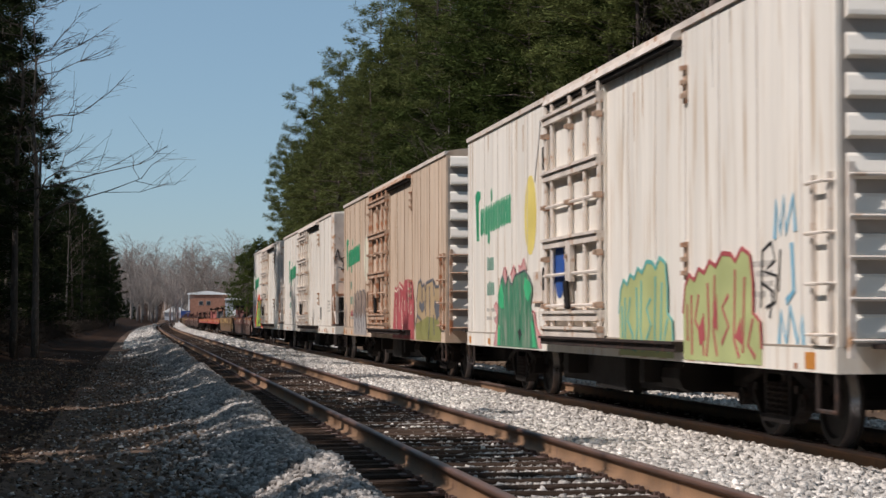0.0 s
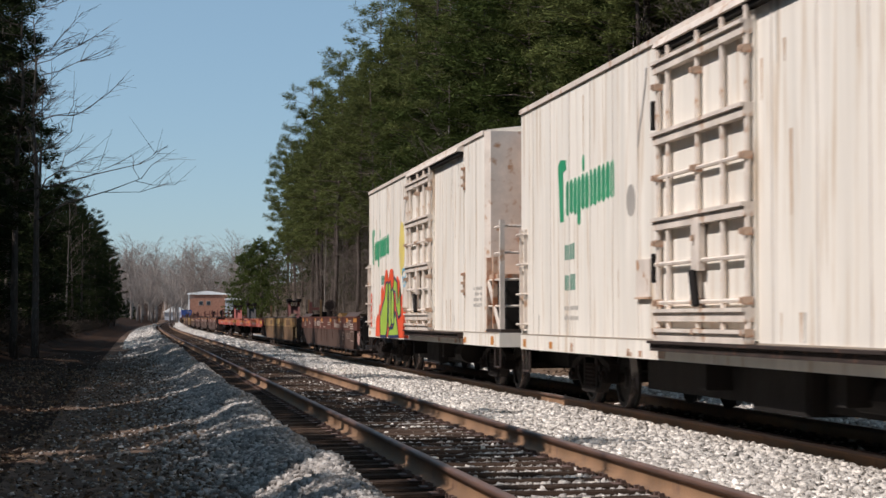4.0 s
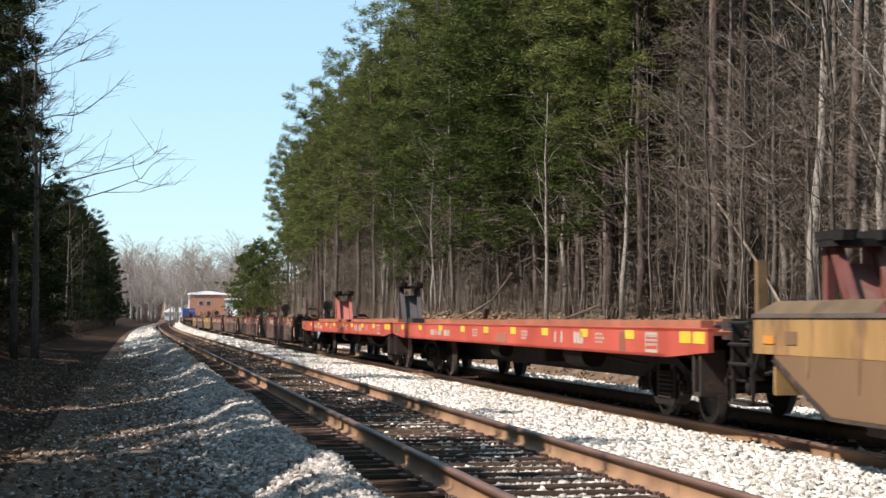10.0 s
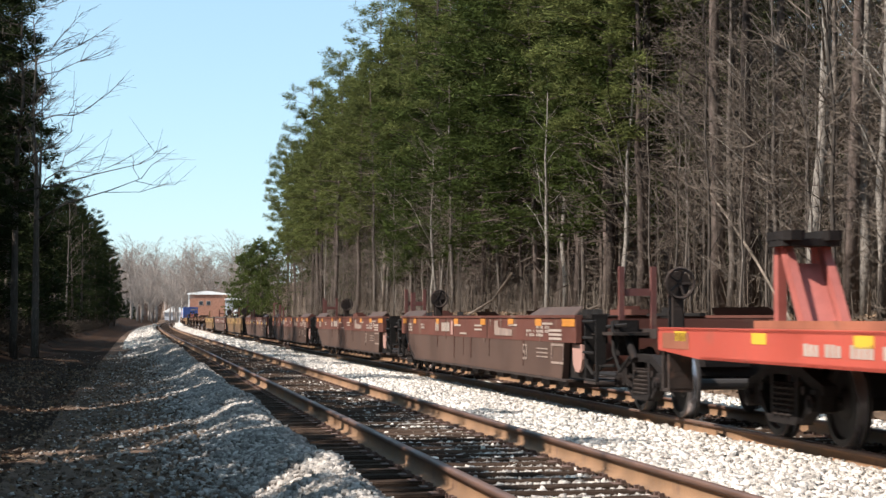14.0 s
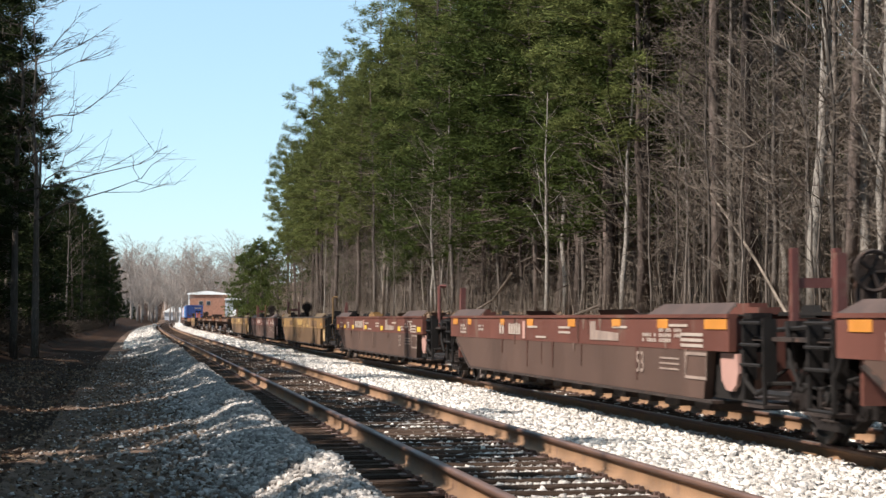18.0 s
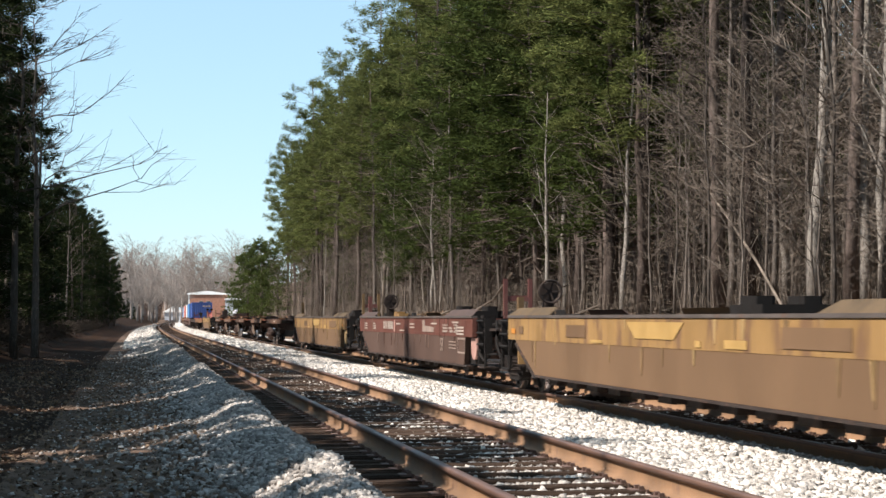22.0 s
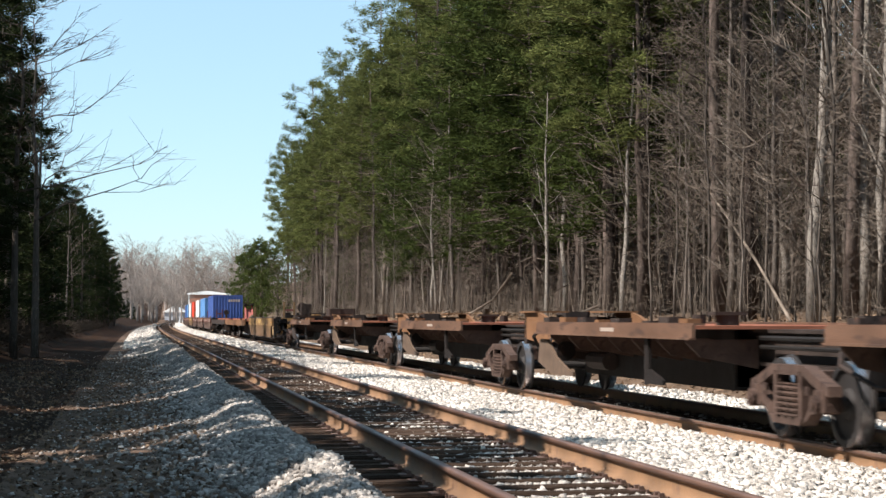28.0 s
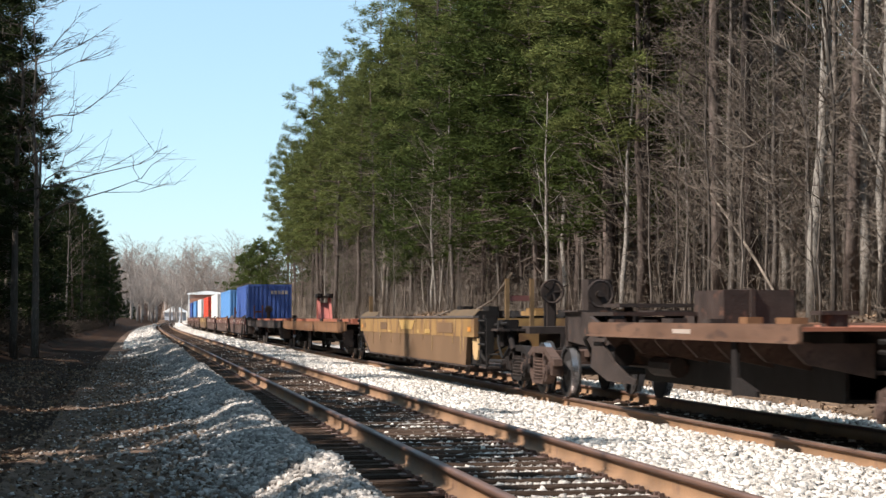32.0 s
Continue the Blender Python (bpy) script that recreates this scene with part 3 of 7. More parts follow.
def cedar(seed, height, spread, label, mat="needle_shaded", dome=False):
    """A dense evergreen, leafy nearly to the ground."""
    rng, nr = random.Random(seed), np.random.default_rng(seed)
    tree = tagged(new("evergreen_tree"), label, "tree", "evergreens along the line")
    part("trunk", Geo().cyl((0, 0, -0.3), (0, 0, height * 0.95), 0.14, 0.02, n=7), M["bark_pine"], tree, smooth=True)
    g, centres = Geo(), []
    for i in range(46):
        f = (i + rng.random()) / 46
        z = height * (0.06 + 0.92 * f)
        a = rng.uniform(0, 2 * math.pi)
        ln = spread * (math.sqrt(1.0 - (0.3 - f) ** 2 / 0.5) if dome else (1.0 - f) ** 0.7) * rng.uniform(0.55, 1.2) + 0.15
        q = Vector((math.cos(a) * ln, math.sin(a) * ln, z + ln * rng.uniform(-0.1, 0.4)))
        row = limb(g, (0, 0, z), q, 0.03, 0.008, 0.05, 3, 3, rng)
        for k in range(14):
            u = rng.uniform(0.2, 1.05)
            j = min(2, int(u * 3))
            centres.append(tuple(row[j].lerp(row[j + 1], min(1.0, u * 3 - j)) + Vector((rng.gauss(0, 0.22), rng.gauss(0, 0.22), rng.gauss(0, 0.2)))))
    tagged(part("branch_mass", g, M["bark_pine"], tree), kind="stuff")
    v, f = tufts(centres, nr, 12, 0.26, 0.085)
    part("crown", quick("crown", v, f, [M[mat]]), None, tree, "dense dark green foliage")
    return tree


HIDE = pose(0, 0, -80)


def planted(proto, s, d, rng, grow=1.0):
    x, y = spot(s, d)
    m = pose(float(x), float(y), ground_height(s, d) - 0.05, rng.uniform(-1.5, 1.5), rng.uniform(-1.5, 1.5), rng.uniform(0, 360))
    return copy_thing(proto, m @ Matrix.Diagonal((grow, grow, grow * rng.uniform(0.93, 1.07), 1)))


def drop(proto):
    for o in (*proto.children_recursive, proto):
        bpy.data.objects.remove(o)


def grove(name, label, category, items):
    """Trees too far off or too many to tell apart, joined into one mesh."""
    co, loops, starts, totals, index, mats, nv, nl = [], [], [], [], [], [], 0, 0
    cache = {}
    for proto, m in items:
        if proto.name not in cache:
            rows = []
            for c in proto.children:
                me = c.data
                v = np.empty(len(me.vertices) * 3, np.float32)
                me.vertices.foreach_get("co", v)
                lp = np.empty(len(me.loops), np.int32)
                me.loops.foreach_get("vertex_index", lp)
                st = np.empty(len(me.polygons), np.int32)
                me.polygons.foreach_get("loop_start", st)
                to = np.empty(len(me.polygons), np.int32)
                me.polygons.foreach_get("loop_total", to)
                rows.append((v.reshape(-1, 3), lp, st, to, me.materials[0]))
            cache[proto.name] = rows
        r = np.array(m.to_3x3()).T
        t = np.array(m.translation)
        for v, lp, st, to, mat in cache[proto.name]:
            if mat not in mats:
                mats.append(mat)
            co.append(v @ r + t)
            loops.append(lp + nv)
            starts.append(st + nl)
            totals.append(to)
            index.append(np.full(len(st), mats.index(mat), np.int32))
            nv, nl = nv + len(v), nl + len(lp)
    me = bpy.data.meshes.new(name)
    me.vertices.add(nv)
    me.vertices.foreach_set("co", np.concatenate(co).astype(np.float32).ravel())
    me.loops.add(nl)
    me.loops.foreach_set("vertex_index", np.concatenate(loops))
    st = np.concatenate(starts)
    me.polygons.add(len(st))
    me.polygons.foreach_set("loop_start", st)
    for mat in mats:
        me.materials.append(mat)
    me.polygons.foreach_set("material_index", np.concatenate(index))
    me.update(calc_edges=True)
    tagged(new(name, me), label, category, kind="stuff")


def placed(s, d, rng, grow=1.0):
    x, y = spot(s, d)
    m = pose(float(x), float(y), ground_height(s, d) - 0.05, rng.uniform(-1.5, 1.5), rng.uniform(-1.5, 1.5), rng.uniform(0, 360))
    return m @ Matrix.Diagonal((grow, grow, grow * rng.uniform(0.93, 1.07), 1))


def build_woods():
    rng = random.Random(11)
    high = "tall green pine with a long bare trunk"
    tall = [pine(1, 24, 0.52, 3.4, high), pine(2, 26, 0.56, 3.2, high), pine(3, 22, 0.5, 3.3, high)]
    edge = [pine(4, 22, 0.4, 3.3, "green pine with low hanging limbs", 900), pine(5, 20, 0.36, 3.2, "green pine with low hanging limbs", 900)]
    young = [pine(18, 13, 0.35, 2.4, "young dark green pine under the tall trees", 520, mat="needle_mid", trunk_r=0.1), pine(19, 10, 0.28, 2.0, "young dark green pine under the tall trees", 420, mat="needle_mid", trunk_r=0.08)]
    lone = pine(25, 9.0, 0.62, 1.0, "slim young pine with a bright green crown", 900, 17, 4, "leaf", 0.06)
    slim = "leafless grey tree with a slim pale trunk"
    sap = "slim leafless sapling in the undergrowth"
    grey = [bare_tree(6, 15, 0.15, slim, arms=20), bare_tree(7, 12, 0.1, slim, arms=18), bare_tree(8, 17, 0.19, slim, arms=20), bare_tree(9, 9, 0.06, sap, arms=14, first=0.2)]
    pale = bare_tree(24, 17, 0.2, "leafless tree with a pale blotched trunk", "bark_pale", arms=16)
    thin = [bare_tree(10, 7, 0.04, sap, arms=12, first=0.15), bare_tree(12, 10, 0.05, sap, arms=14, first=0.2)]
    dark = [cedar(13, 9, 2.3, "dark evergreen tree at the edge of the line"), cedar(14, 13, 2.8, "dark evergreen tree at the edge of the line")]
    boughs = bare_tree(27, 12.5, 0.16, "leafless tree with long arms over the path", "bark_grey", "twig", 0.42, 0.4, 20, "bare trees beside the path", 1.35, 0.3)
    green = cedar(15, 9.5, 2.9, "bright green evergreen at the end of the wood", "leaf", True)
    dpine = [pine(16, 20, 0.22, 3.4, "pine with needles darkened for the shade", 1150, 13, 10, "needle_shaded", 0.2, 0.07), pine(17, 23, 0.3, 3.3, "pine with needles darkened for the shade", 1150, 13, 10, "needle_shaded", 0.2, 0.07)]
    plain = [pine(22, 25, 0.5, 3.4, high, 400, 7, 4, "needle", 0.18, 0.14), pine(23, 21, 0.2, 3.5, high, 900, 9, 4, "needle_shaded", 0.18, 0.27)]
    # right-hand wood: long trunks nearby, a front row with low limbs farther on
    s = 24.0
    while s < 275:
        near = s < 64
        p = rng.choice(tall) if (near or rng.random() < 0.25) else rng.choice(edge)
        planted(p, s, rng.uniform(10.5, 13.5) + (1.4 if 84 < s < 132 else 1.6 if 132 <= s < 205 else 4.4 if s >= 205 else 0.0), rng, rng.uniform(0.9, 1.08) + (0.16 if 84 < s < 150 else 0.0))
        s += rng.uniform(4.4, 8.0) if near else rng.uniform(3.4, 6.0)
    for s in np.arange(140, 262, 6.5):
        planted(rng.choice(edge), float(s) + rng.uniform(-2, 2), rng.uniform(9.6, 11.2) + (3.2 if s > 200 else 0.8 if s > 180 else 0.0), rng, rng.uniform(0.9, 1.05) + (0.12 if s > 205 else 0.0))
    s = 100.0
    while s < 280:
        planted(rng.choice(edge), s, rng.uniform(14.5, 18) + (2.5 if s > 205 else 0.0), rng, rng.uniform(0.95, 1.12))
        s += rng.uniform(3.0, 4.8)
    for _ in range(84):
        planted(rng.choice(young), rng.uniform(66, 135), rng.uniform(10.6, 18), rng, rng.uniform(0.85, 1.45))
    # a lit young pine and a yellow-green bough among the trunks
    copy_thing(lone, placed(75.4, 11.0, rng, 1.0))
    copy_thing(lone, placed(69.0, 13.0, rng, 1.55))
    # single trunks that stand out at the front of the wood
    for s, d, k in ((57.3, 11.0, 1.15), (65.9, 11.0, 1.1), (66.0, 12.0, 0.95), (57.3, 12.2, 1.0), (71.3, 12.5, 1.05), (73.1, 11.5, 0.9), (71.0, 13.5, 0.95), (52.9, 10.5, 0.95), (88.5, 12.0, 1.0), (99.3, 12.5, 1.0)):
        planted(rng.choice(tall), s, d, rng, k)
    for s, d, k in ((46.4, 10.0, 1.0), (45.4, 11.0, 0.8), (53.9, 12.0, 0.75), (78.4, 11.0, 0.7), (52.3, 13.0, 0.8), (43.2, 10.5, 0.7), (66.0, 10.2, 0.6)):
        planted(pale, s, d, rng, k)
    for _ in range(46):
        planted(rng.choice(young), rng.uniform(125, 262), rng.uniform(12.0, 18.5), rng, rng.uniform(0.5, 0.95))
    for _ in range(12):
        planted(pale, rng.uniform(66, 180), rng.uniform(9.2, 12.5), rng, rng.uniform(0.3, 0.62))
    for _ in range(6):
        planted(rng.choice(young), rng.uniform(40, 62), rng.uniform(14, 24), rng, rng.uniform(0.8, 1.2))
    for k in range(88):
        s = rng.uniform(20, 62) if k < 46 else rng.uniform(62, 215)
        planted(rng.choice(grey), s, rng.uniform(9.8, 15), rng, rng.uniform(0.5, 0.95))
    for k in range(104):
        s = rng.uniform(16, 62) if k < 64 else rng.uniform(62, 190)
        planted(rng.choice(thin), s, rng.uniform(8.8, 13.5), rng, rng.uniform(0.7, 1.25))
    rest = [(plain[0], placed(rng.uniform(30, 290), rng.uniform(15, 34), rng, rng.uniform(0.85, 1.1))) for _ in range(120)]
    rest += [(rng.choice(grey[1:]), placed(rng.uniform(18, 68) if k < 50 else rng.uniform(68, 220), rng.uniform(14, 26), rng, rng.uniform(0.55, 1.0))) for k in range(80)]
    rest += [(rng.choice(thin), placed(rng.uniform(16, 66) if k < 80 else rng.uniform(66, 190), rng.uniform(13, 22), rng, rng.uniform(0.7, 1.3))) for k in range(120)]
    # unseen pines added behind the camera, to hold off sky light
    rest += [(plain[0], placed(float(s) + rng.uniform(-2, 2), rng.uniform(10.5, 15), rng, rng.uniform(0.9, 1.1))) for s in np.arange(-75, 12, 5.0)]
    grove("wood_behind", "trees deeper in the wood, and unseen pines added behind the camera", "woods", rest)
    for s, d, k in ((262, 7.4, 1.15), (270, 9.5, 1.3), (252, 8.6, 1.0), (281, 7.6, 1.2), (244, 8.4, 0.75), (258, 11.5, 1.1), (240, 10.2, 0.8), (288, 10.5, 1.3)):
        planted(green, s, d, rng, k)
    # left-hand trees, whose shade lies over the ground
    for s in np.arange(36, 335, 3.2):
        s = float(s) + rng.uniform(-1.5, 1.5)
        out = -1.2 if s < 46 else 0.0
        # the line of trees opens here and lets the sun on to the gravel
        glade = 91 < s < 100 or 128 < s < 172
        gap = 0.5 if glade else 0.8 if 84 < s < 190 else 1.0
        back, low = (-3.5, 0.62) if glade else (0.0, 1.0)
        if rng.random() < 0.6 * gap:
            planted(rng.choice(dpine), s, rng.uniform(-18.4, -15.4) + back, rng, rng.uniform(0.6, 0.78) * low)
        if rng.random() < 0.95 * gap:
            planted(rng.choice(dark), s, rng.uniform(-14.8, -12.9) - out + back, rng, rng.uniform(0.5, 0.85) * low)
        if rng.random() < 0.16 and s > 110:
            planted(rng.choice(grey), s, rng.uniform(-14.3, -13.0), rng, rng.uniform(0.6, 0.85))
    for s, d, k in ((178, -12.8, 0.5), (196, -12.6, 0.55), (214, -12.4, 0.5), (236, -12.2, 0.5), (258, -12.2, 0.55), (282, -12.0, 0.5)):
        planted(dpine[0], s, d, rng, k)
    for s in np.arange(52, 108, 4.0):
        if rng.random() < (0.8 if s < 84 else 0.4):
            planted(rng.choice(dpine), float(s) + rng.uniform(-1, 1), rng.uniform(-16.4, -14.4), rng, rng.uniform(0.45, 0.6))
    for s, d, k in ((84, -15.8, 0.95), (92, -15.2, 1.0), (101, -15.2, 0.95), (110, -15.0, 0.9), (76, -16.0, 1.0), (68, -16.4, 0.95)):
        planted(dpine[0], s, d, rng, k)
    for s, d, k in ((86, -13.4, 0.85), (104, -13.2, 0.8)):
        planted(grey[2], s, d, rng, k)
    for s, d, k in ((48, -13.6, 0.62), (52, -14.4, 0.7), (56, -13.2, 0.6), (60, -14.2, 0.7), (64, -13.0, 0.58), (68, -14.0, 0.66), (73, -13.2, 0.6), (78, -13.8, 0.62)):
        planted(rng.choice(dpine), s, d, rng, k)
    # bare boughs that reach out over the path
    planted(boughs, 70.0, -11.2, rng, 1.0)
    planted(boughs, 64.0, -11.6, rng, 0.95)
    # unseen trees added beside and behind the camera, to shade the path
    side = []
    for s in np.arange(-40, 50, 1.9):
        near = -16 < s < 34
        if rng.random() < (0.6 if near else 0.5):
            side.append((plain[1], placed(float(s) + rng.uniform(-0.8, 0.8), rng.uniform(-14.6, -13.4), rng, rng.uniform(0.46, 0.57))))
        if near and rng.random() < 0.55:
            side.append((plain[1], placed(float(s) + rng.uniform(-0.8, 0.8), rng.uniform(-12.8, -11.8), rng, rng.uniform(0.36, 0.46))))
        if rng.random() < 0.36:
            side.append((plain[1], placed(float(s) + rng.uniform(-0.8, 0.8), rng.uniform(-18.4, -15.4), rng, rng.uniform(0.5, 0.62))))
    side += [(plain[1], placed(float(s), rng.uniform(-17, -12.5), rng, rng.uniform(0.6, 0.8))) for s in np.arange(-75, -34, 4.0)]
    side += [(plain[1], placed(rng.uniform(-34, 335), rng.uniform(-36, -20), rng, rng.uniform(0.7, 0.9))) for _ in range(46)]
    grove("pines_in_shade", "dark pines, mostly out of view, added to shade the path", "woods", side)
    # far line of leafless trees, with distance haze in their colour
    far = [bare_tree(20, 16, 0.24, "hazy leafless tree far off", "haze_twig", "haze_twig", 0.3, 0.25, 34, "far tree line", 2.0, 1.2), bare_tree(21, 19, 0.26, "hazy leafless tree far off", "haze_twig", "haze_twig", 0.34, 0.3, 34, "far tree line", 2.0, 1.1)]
    line = []
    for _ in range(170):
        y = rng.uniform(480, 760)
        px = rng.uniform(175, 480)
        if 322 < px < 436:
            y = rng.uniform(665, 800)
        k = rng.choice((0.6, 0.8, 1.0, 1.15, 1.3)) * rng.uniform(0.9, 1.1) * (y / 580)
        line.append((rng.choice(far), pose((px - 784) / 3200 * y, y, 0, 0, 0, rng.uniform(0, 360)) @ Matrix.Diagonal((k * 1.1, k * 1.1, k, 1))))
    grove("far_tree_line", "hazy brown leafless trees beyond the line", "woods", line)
    for px, y, k in ((212, 470, 0.85), (226, 500, 0.75), (200, 450, 0.95), (238, 520, 0.5), (219, 480, 0.6)):
        copy_thing(dark[0], pose((px - 784) / 3200 * y, y, 0, 0, 0, px) @ Matrix.Diagonal((k, k, k, 1)))
    for p in (lone, boughs, *tall, *edge, *young, *grey, pale, *thin, *dark, green, *dpine, *plain, *far):
        drop(p)


def build_brush():
    """Undergrowth: thin stems, briars and fallen sticks."""
    nr = np.random.default_rng(5)

    def stems(count, s0, s1, d0, d1, h0, h1, w, power=1.0):
        V, F = [], []
        s = s0 + (s1 - s0) * nr.random(count) ** power
        d = nr.uniform(d0, d1, count)
        x, y = spot(s, d)
        z = profile(s, d)
        for k in range(2):
            h = nr.uniform(h0, h1, count) * (1.0 if k == 0 else 0.7)
            lean = nr.normal(0, 0.16 if k == 0 else 0.55, (count, 2)) * h[:, None]
            a = nr.uniform(0, np.pi, count)
            ww = w * nr.uniform(0.5, 1.5, count)
            b0 = np.stack([x - np.cos(a) * ww, y - np.sin(a) * ww, z - 0.1], -1)
            b1 = np.stack([x + np.cos(a) * ww, y + np.sin(a) * ww, z - 0.1], -1)
            b2 = np.stack([x + np.sin(a) * ww, y - np.cos(a) * ww, z - 0.1], -1)
            tip = np.stack([x + lean[:, 0], y + lean[:, 1], z + h], -1)
            V.append(np.stack([b0, b1, b2, tip], 1).reshape(-1, 3))
        V = np.concatenate(V)
        n = len(V) // 4
        q = np.arange(n)[:, None] * 4
        F = np.concatenate([q + np.array([[0, 1, 3]]), q + np.array([[1, 2, 3]]), q + np.array([[2, 0, 3]])])
        return V, F

    v, f = stems(4200, 10, 230, 8.4, 22, 0.4, 3.0, 0.008, 1.2)
    tagged(new("undergrowth", quick("undergrowth", v, f, [M["twig"]])), "grey-brown leafless undergrowth along the wood's edge", "undergrowth", kind="stuff")
    # fine twigs between the trunks
    r2 = random.Random(17)
    spots = []
    for k in range(15000):
        s, d = (18 + 190 * r2.random() ** 1.3, r2.uniform(9.2, 16)) if k < 7000 else (r2.uniform(20, 64), r2.uniform(10, 18))
        x, y = spot(s, d)
        up = 6.0 * r2.random() ** 1.6 if k < 7000 else r2.uniform(1.0, 14.0)
        spots.append((float(x), float(y), float(profile(s, d)) + up))
    for k in range(3200):
        s, d = r2.uniform(90, 265), r2.uniform(9.0, 12.5)
        x, y = spot(s, d)
        spots.append((float(x), float(y), float(profile(s, d)) + 8.0 * r2.random() ** 1.3))
    v, f = tufts(spots, nr, 7, 0.7, 0.013, 1.0)
    tagged(new("fine_twigs", quick("fine_twigs", v, f, [M["twig"]])), "tangle of fine brown twigs between the trunks", "undergrowth", kind="stuff")
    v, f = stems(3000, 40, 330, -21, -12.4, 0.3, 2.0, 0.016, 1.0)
    tagged(new("undergrowth", quick("undergrowth", v, f, [M["brush_shaded"]])), "brown leafless brush on the shaded bank", "undergrowth", kind="stuff")
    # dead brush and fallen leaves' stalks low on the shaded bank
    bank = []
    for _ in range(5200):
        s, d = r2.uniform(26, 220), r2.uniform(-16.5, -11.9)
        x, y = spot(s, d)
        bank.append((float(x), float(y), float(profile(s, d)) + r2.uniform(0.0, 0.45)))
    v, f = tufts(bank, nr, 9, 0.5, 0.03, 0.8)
    tagged(new("bank_brush", quick("bank_brush", v, f, [M["brush_shaded"]])), "low dark brush on the shaded bank", "undergrowth", kind="stuff")
    # far wood behind the first rows: many trunks in one mesh
    g = Geo()
    rng = random.Random(8)
    centres = []
    for _ in range(480):
        s, d = rng.uniform(5, 300), rng.uniform(30, 75)
        x, y = spot(s, d)
        h, r = rng.uniform(19, 29), rng.uniform(0.1, 0.24)
        g.cyl((float(x), float(y), 1.2), (float(x) + rng.uniform(-0.5, 0.5), float(y) + rng.uniform(-0.5, 0.5), h), r, r * 0.4, n=5)
        for k in range(60):
            centres.append((float(x) + rng.gauss(0, 1.6), float(y) + rng.gauss(0, 1.6), h * rng.uniform(0.22, 1.02)))
    tagged(new("far_trunks", g.mesh("far_trunks", M["bark_pine"])), "many brown trunks deep in the wood", "woods", kind="stuff")
    low = []
    for _ in range(21000):
        s, d = rng.uniform(0, 300), rng.uniform(19, 70)
        x, y = spot(s, d)
        low.append((float(x), float(y), float(profile(s, d)) + rng.uniform(0.2, 17.0)))
    # far twigs take the darkened colour, in place of the shade between trunks
    v, f = tufts(low, nr, 9, 1.4, 0.06, 1.2)
    tagged(new("far_twigs", quick("far_twigs", v, f, [M["brush_shaded"]])), "brown twigs deep in the wood", "woods", kind="stuff")
    # the gloom of the deep wood is put into the needle colour
    v, f = tufts(centres, nr, 14, 0.8, 0.24)
    tagged(new("far_needles", quick("far_needles", v, f, [M["needle_shaded"]])), "dark green needles deep in the wood", "woods", kind="stuff")


def leaf_litter():
    """Dead leaves strewn over the bank behind the main track, and along the shaded path."""
    nr = np.random.default_rng(21)

    def leaves(name, label, count, s0, s1, d0, d1, size, power):
        s = s0 + (s1 - s0) * nr.random(count) ** power
        d = nr.uniform(d0, d1, count)
        x, y = spot(s, d)
        z = on_ground(0.015)(s, d, x, y)
        c = np.stack([x, y, z], -1)
        u = nr.normal(size=(count, 3)) * np.array([1, 1, 0.45])
        u /= np.linalg.norm(u, axis=1)[:, None]
        w = np.cross(u, nr.normal(size=(count, 3)) * 0.35 + np.array([0, 0, 1]))
        w /= np.linalg.norm(w, axis=1)[:, None]
        k = (size * nr.uniform(0.5, 1.4, count))[:, None]
        v = np.stack([c - u * k, c + w * k * 0.4, c + u * k, c - w * k * 0.4], 1).reshape(-1, 3)
        tagged(new(name, quick(name, v, np.arange(4 * count).reshape(-1, 4), [M["leaf_litter"]])), label, "leaf litter", kind="stuff")

    leaves("leaf_litter", "dead brown leaves on the bank below the wood", 16000, 12, 90, 4.2, 11, 0.085, 1.4)
    leaves("leaf_litter", "dead brown leaves and scraps farther along the bank", 9000, 78, 150, 6.5, 13, 0.16, 1.2)
    leaves("leaf_litter", "dead brown leaves on the shaded path", 5000, 10, 60, -11.5, -6.8, 0.05, 1.6)


build_woods()
build_brush()


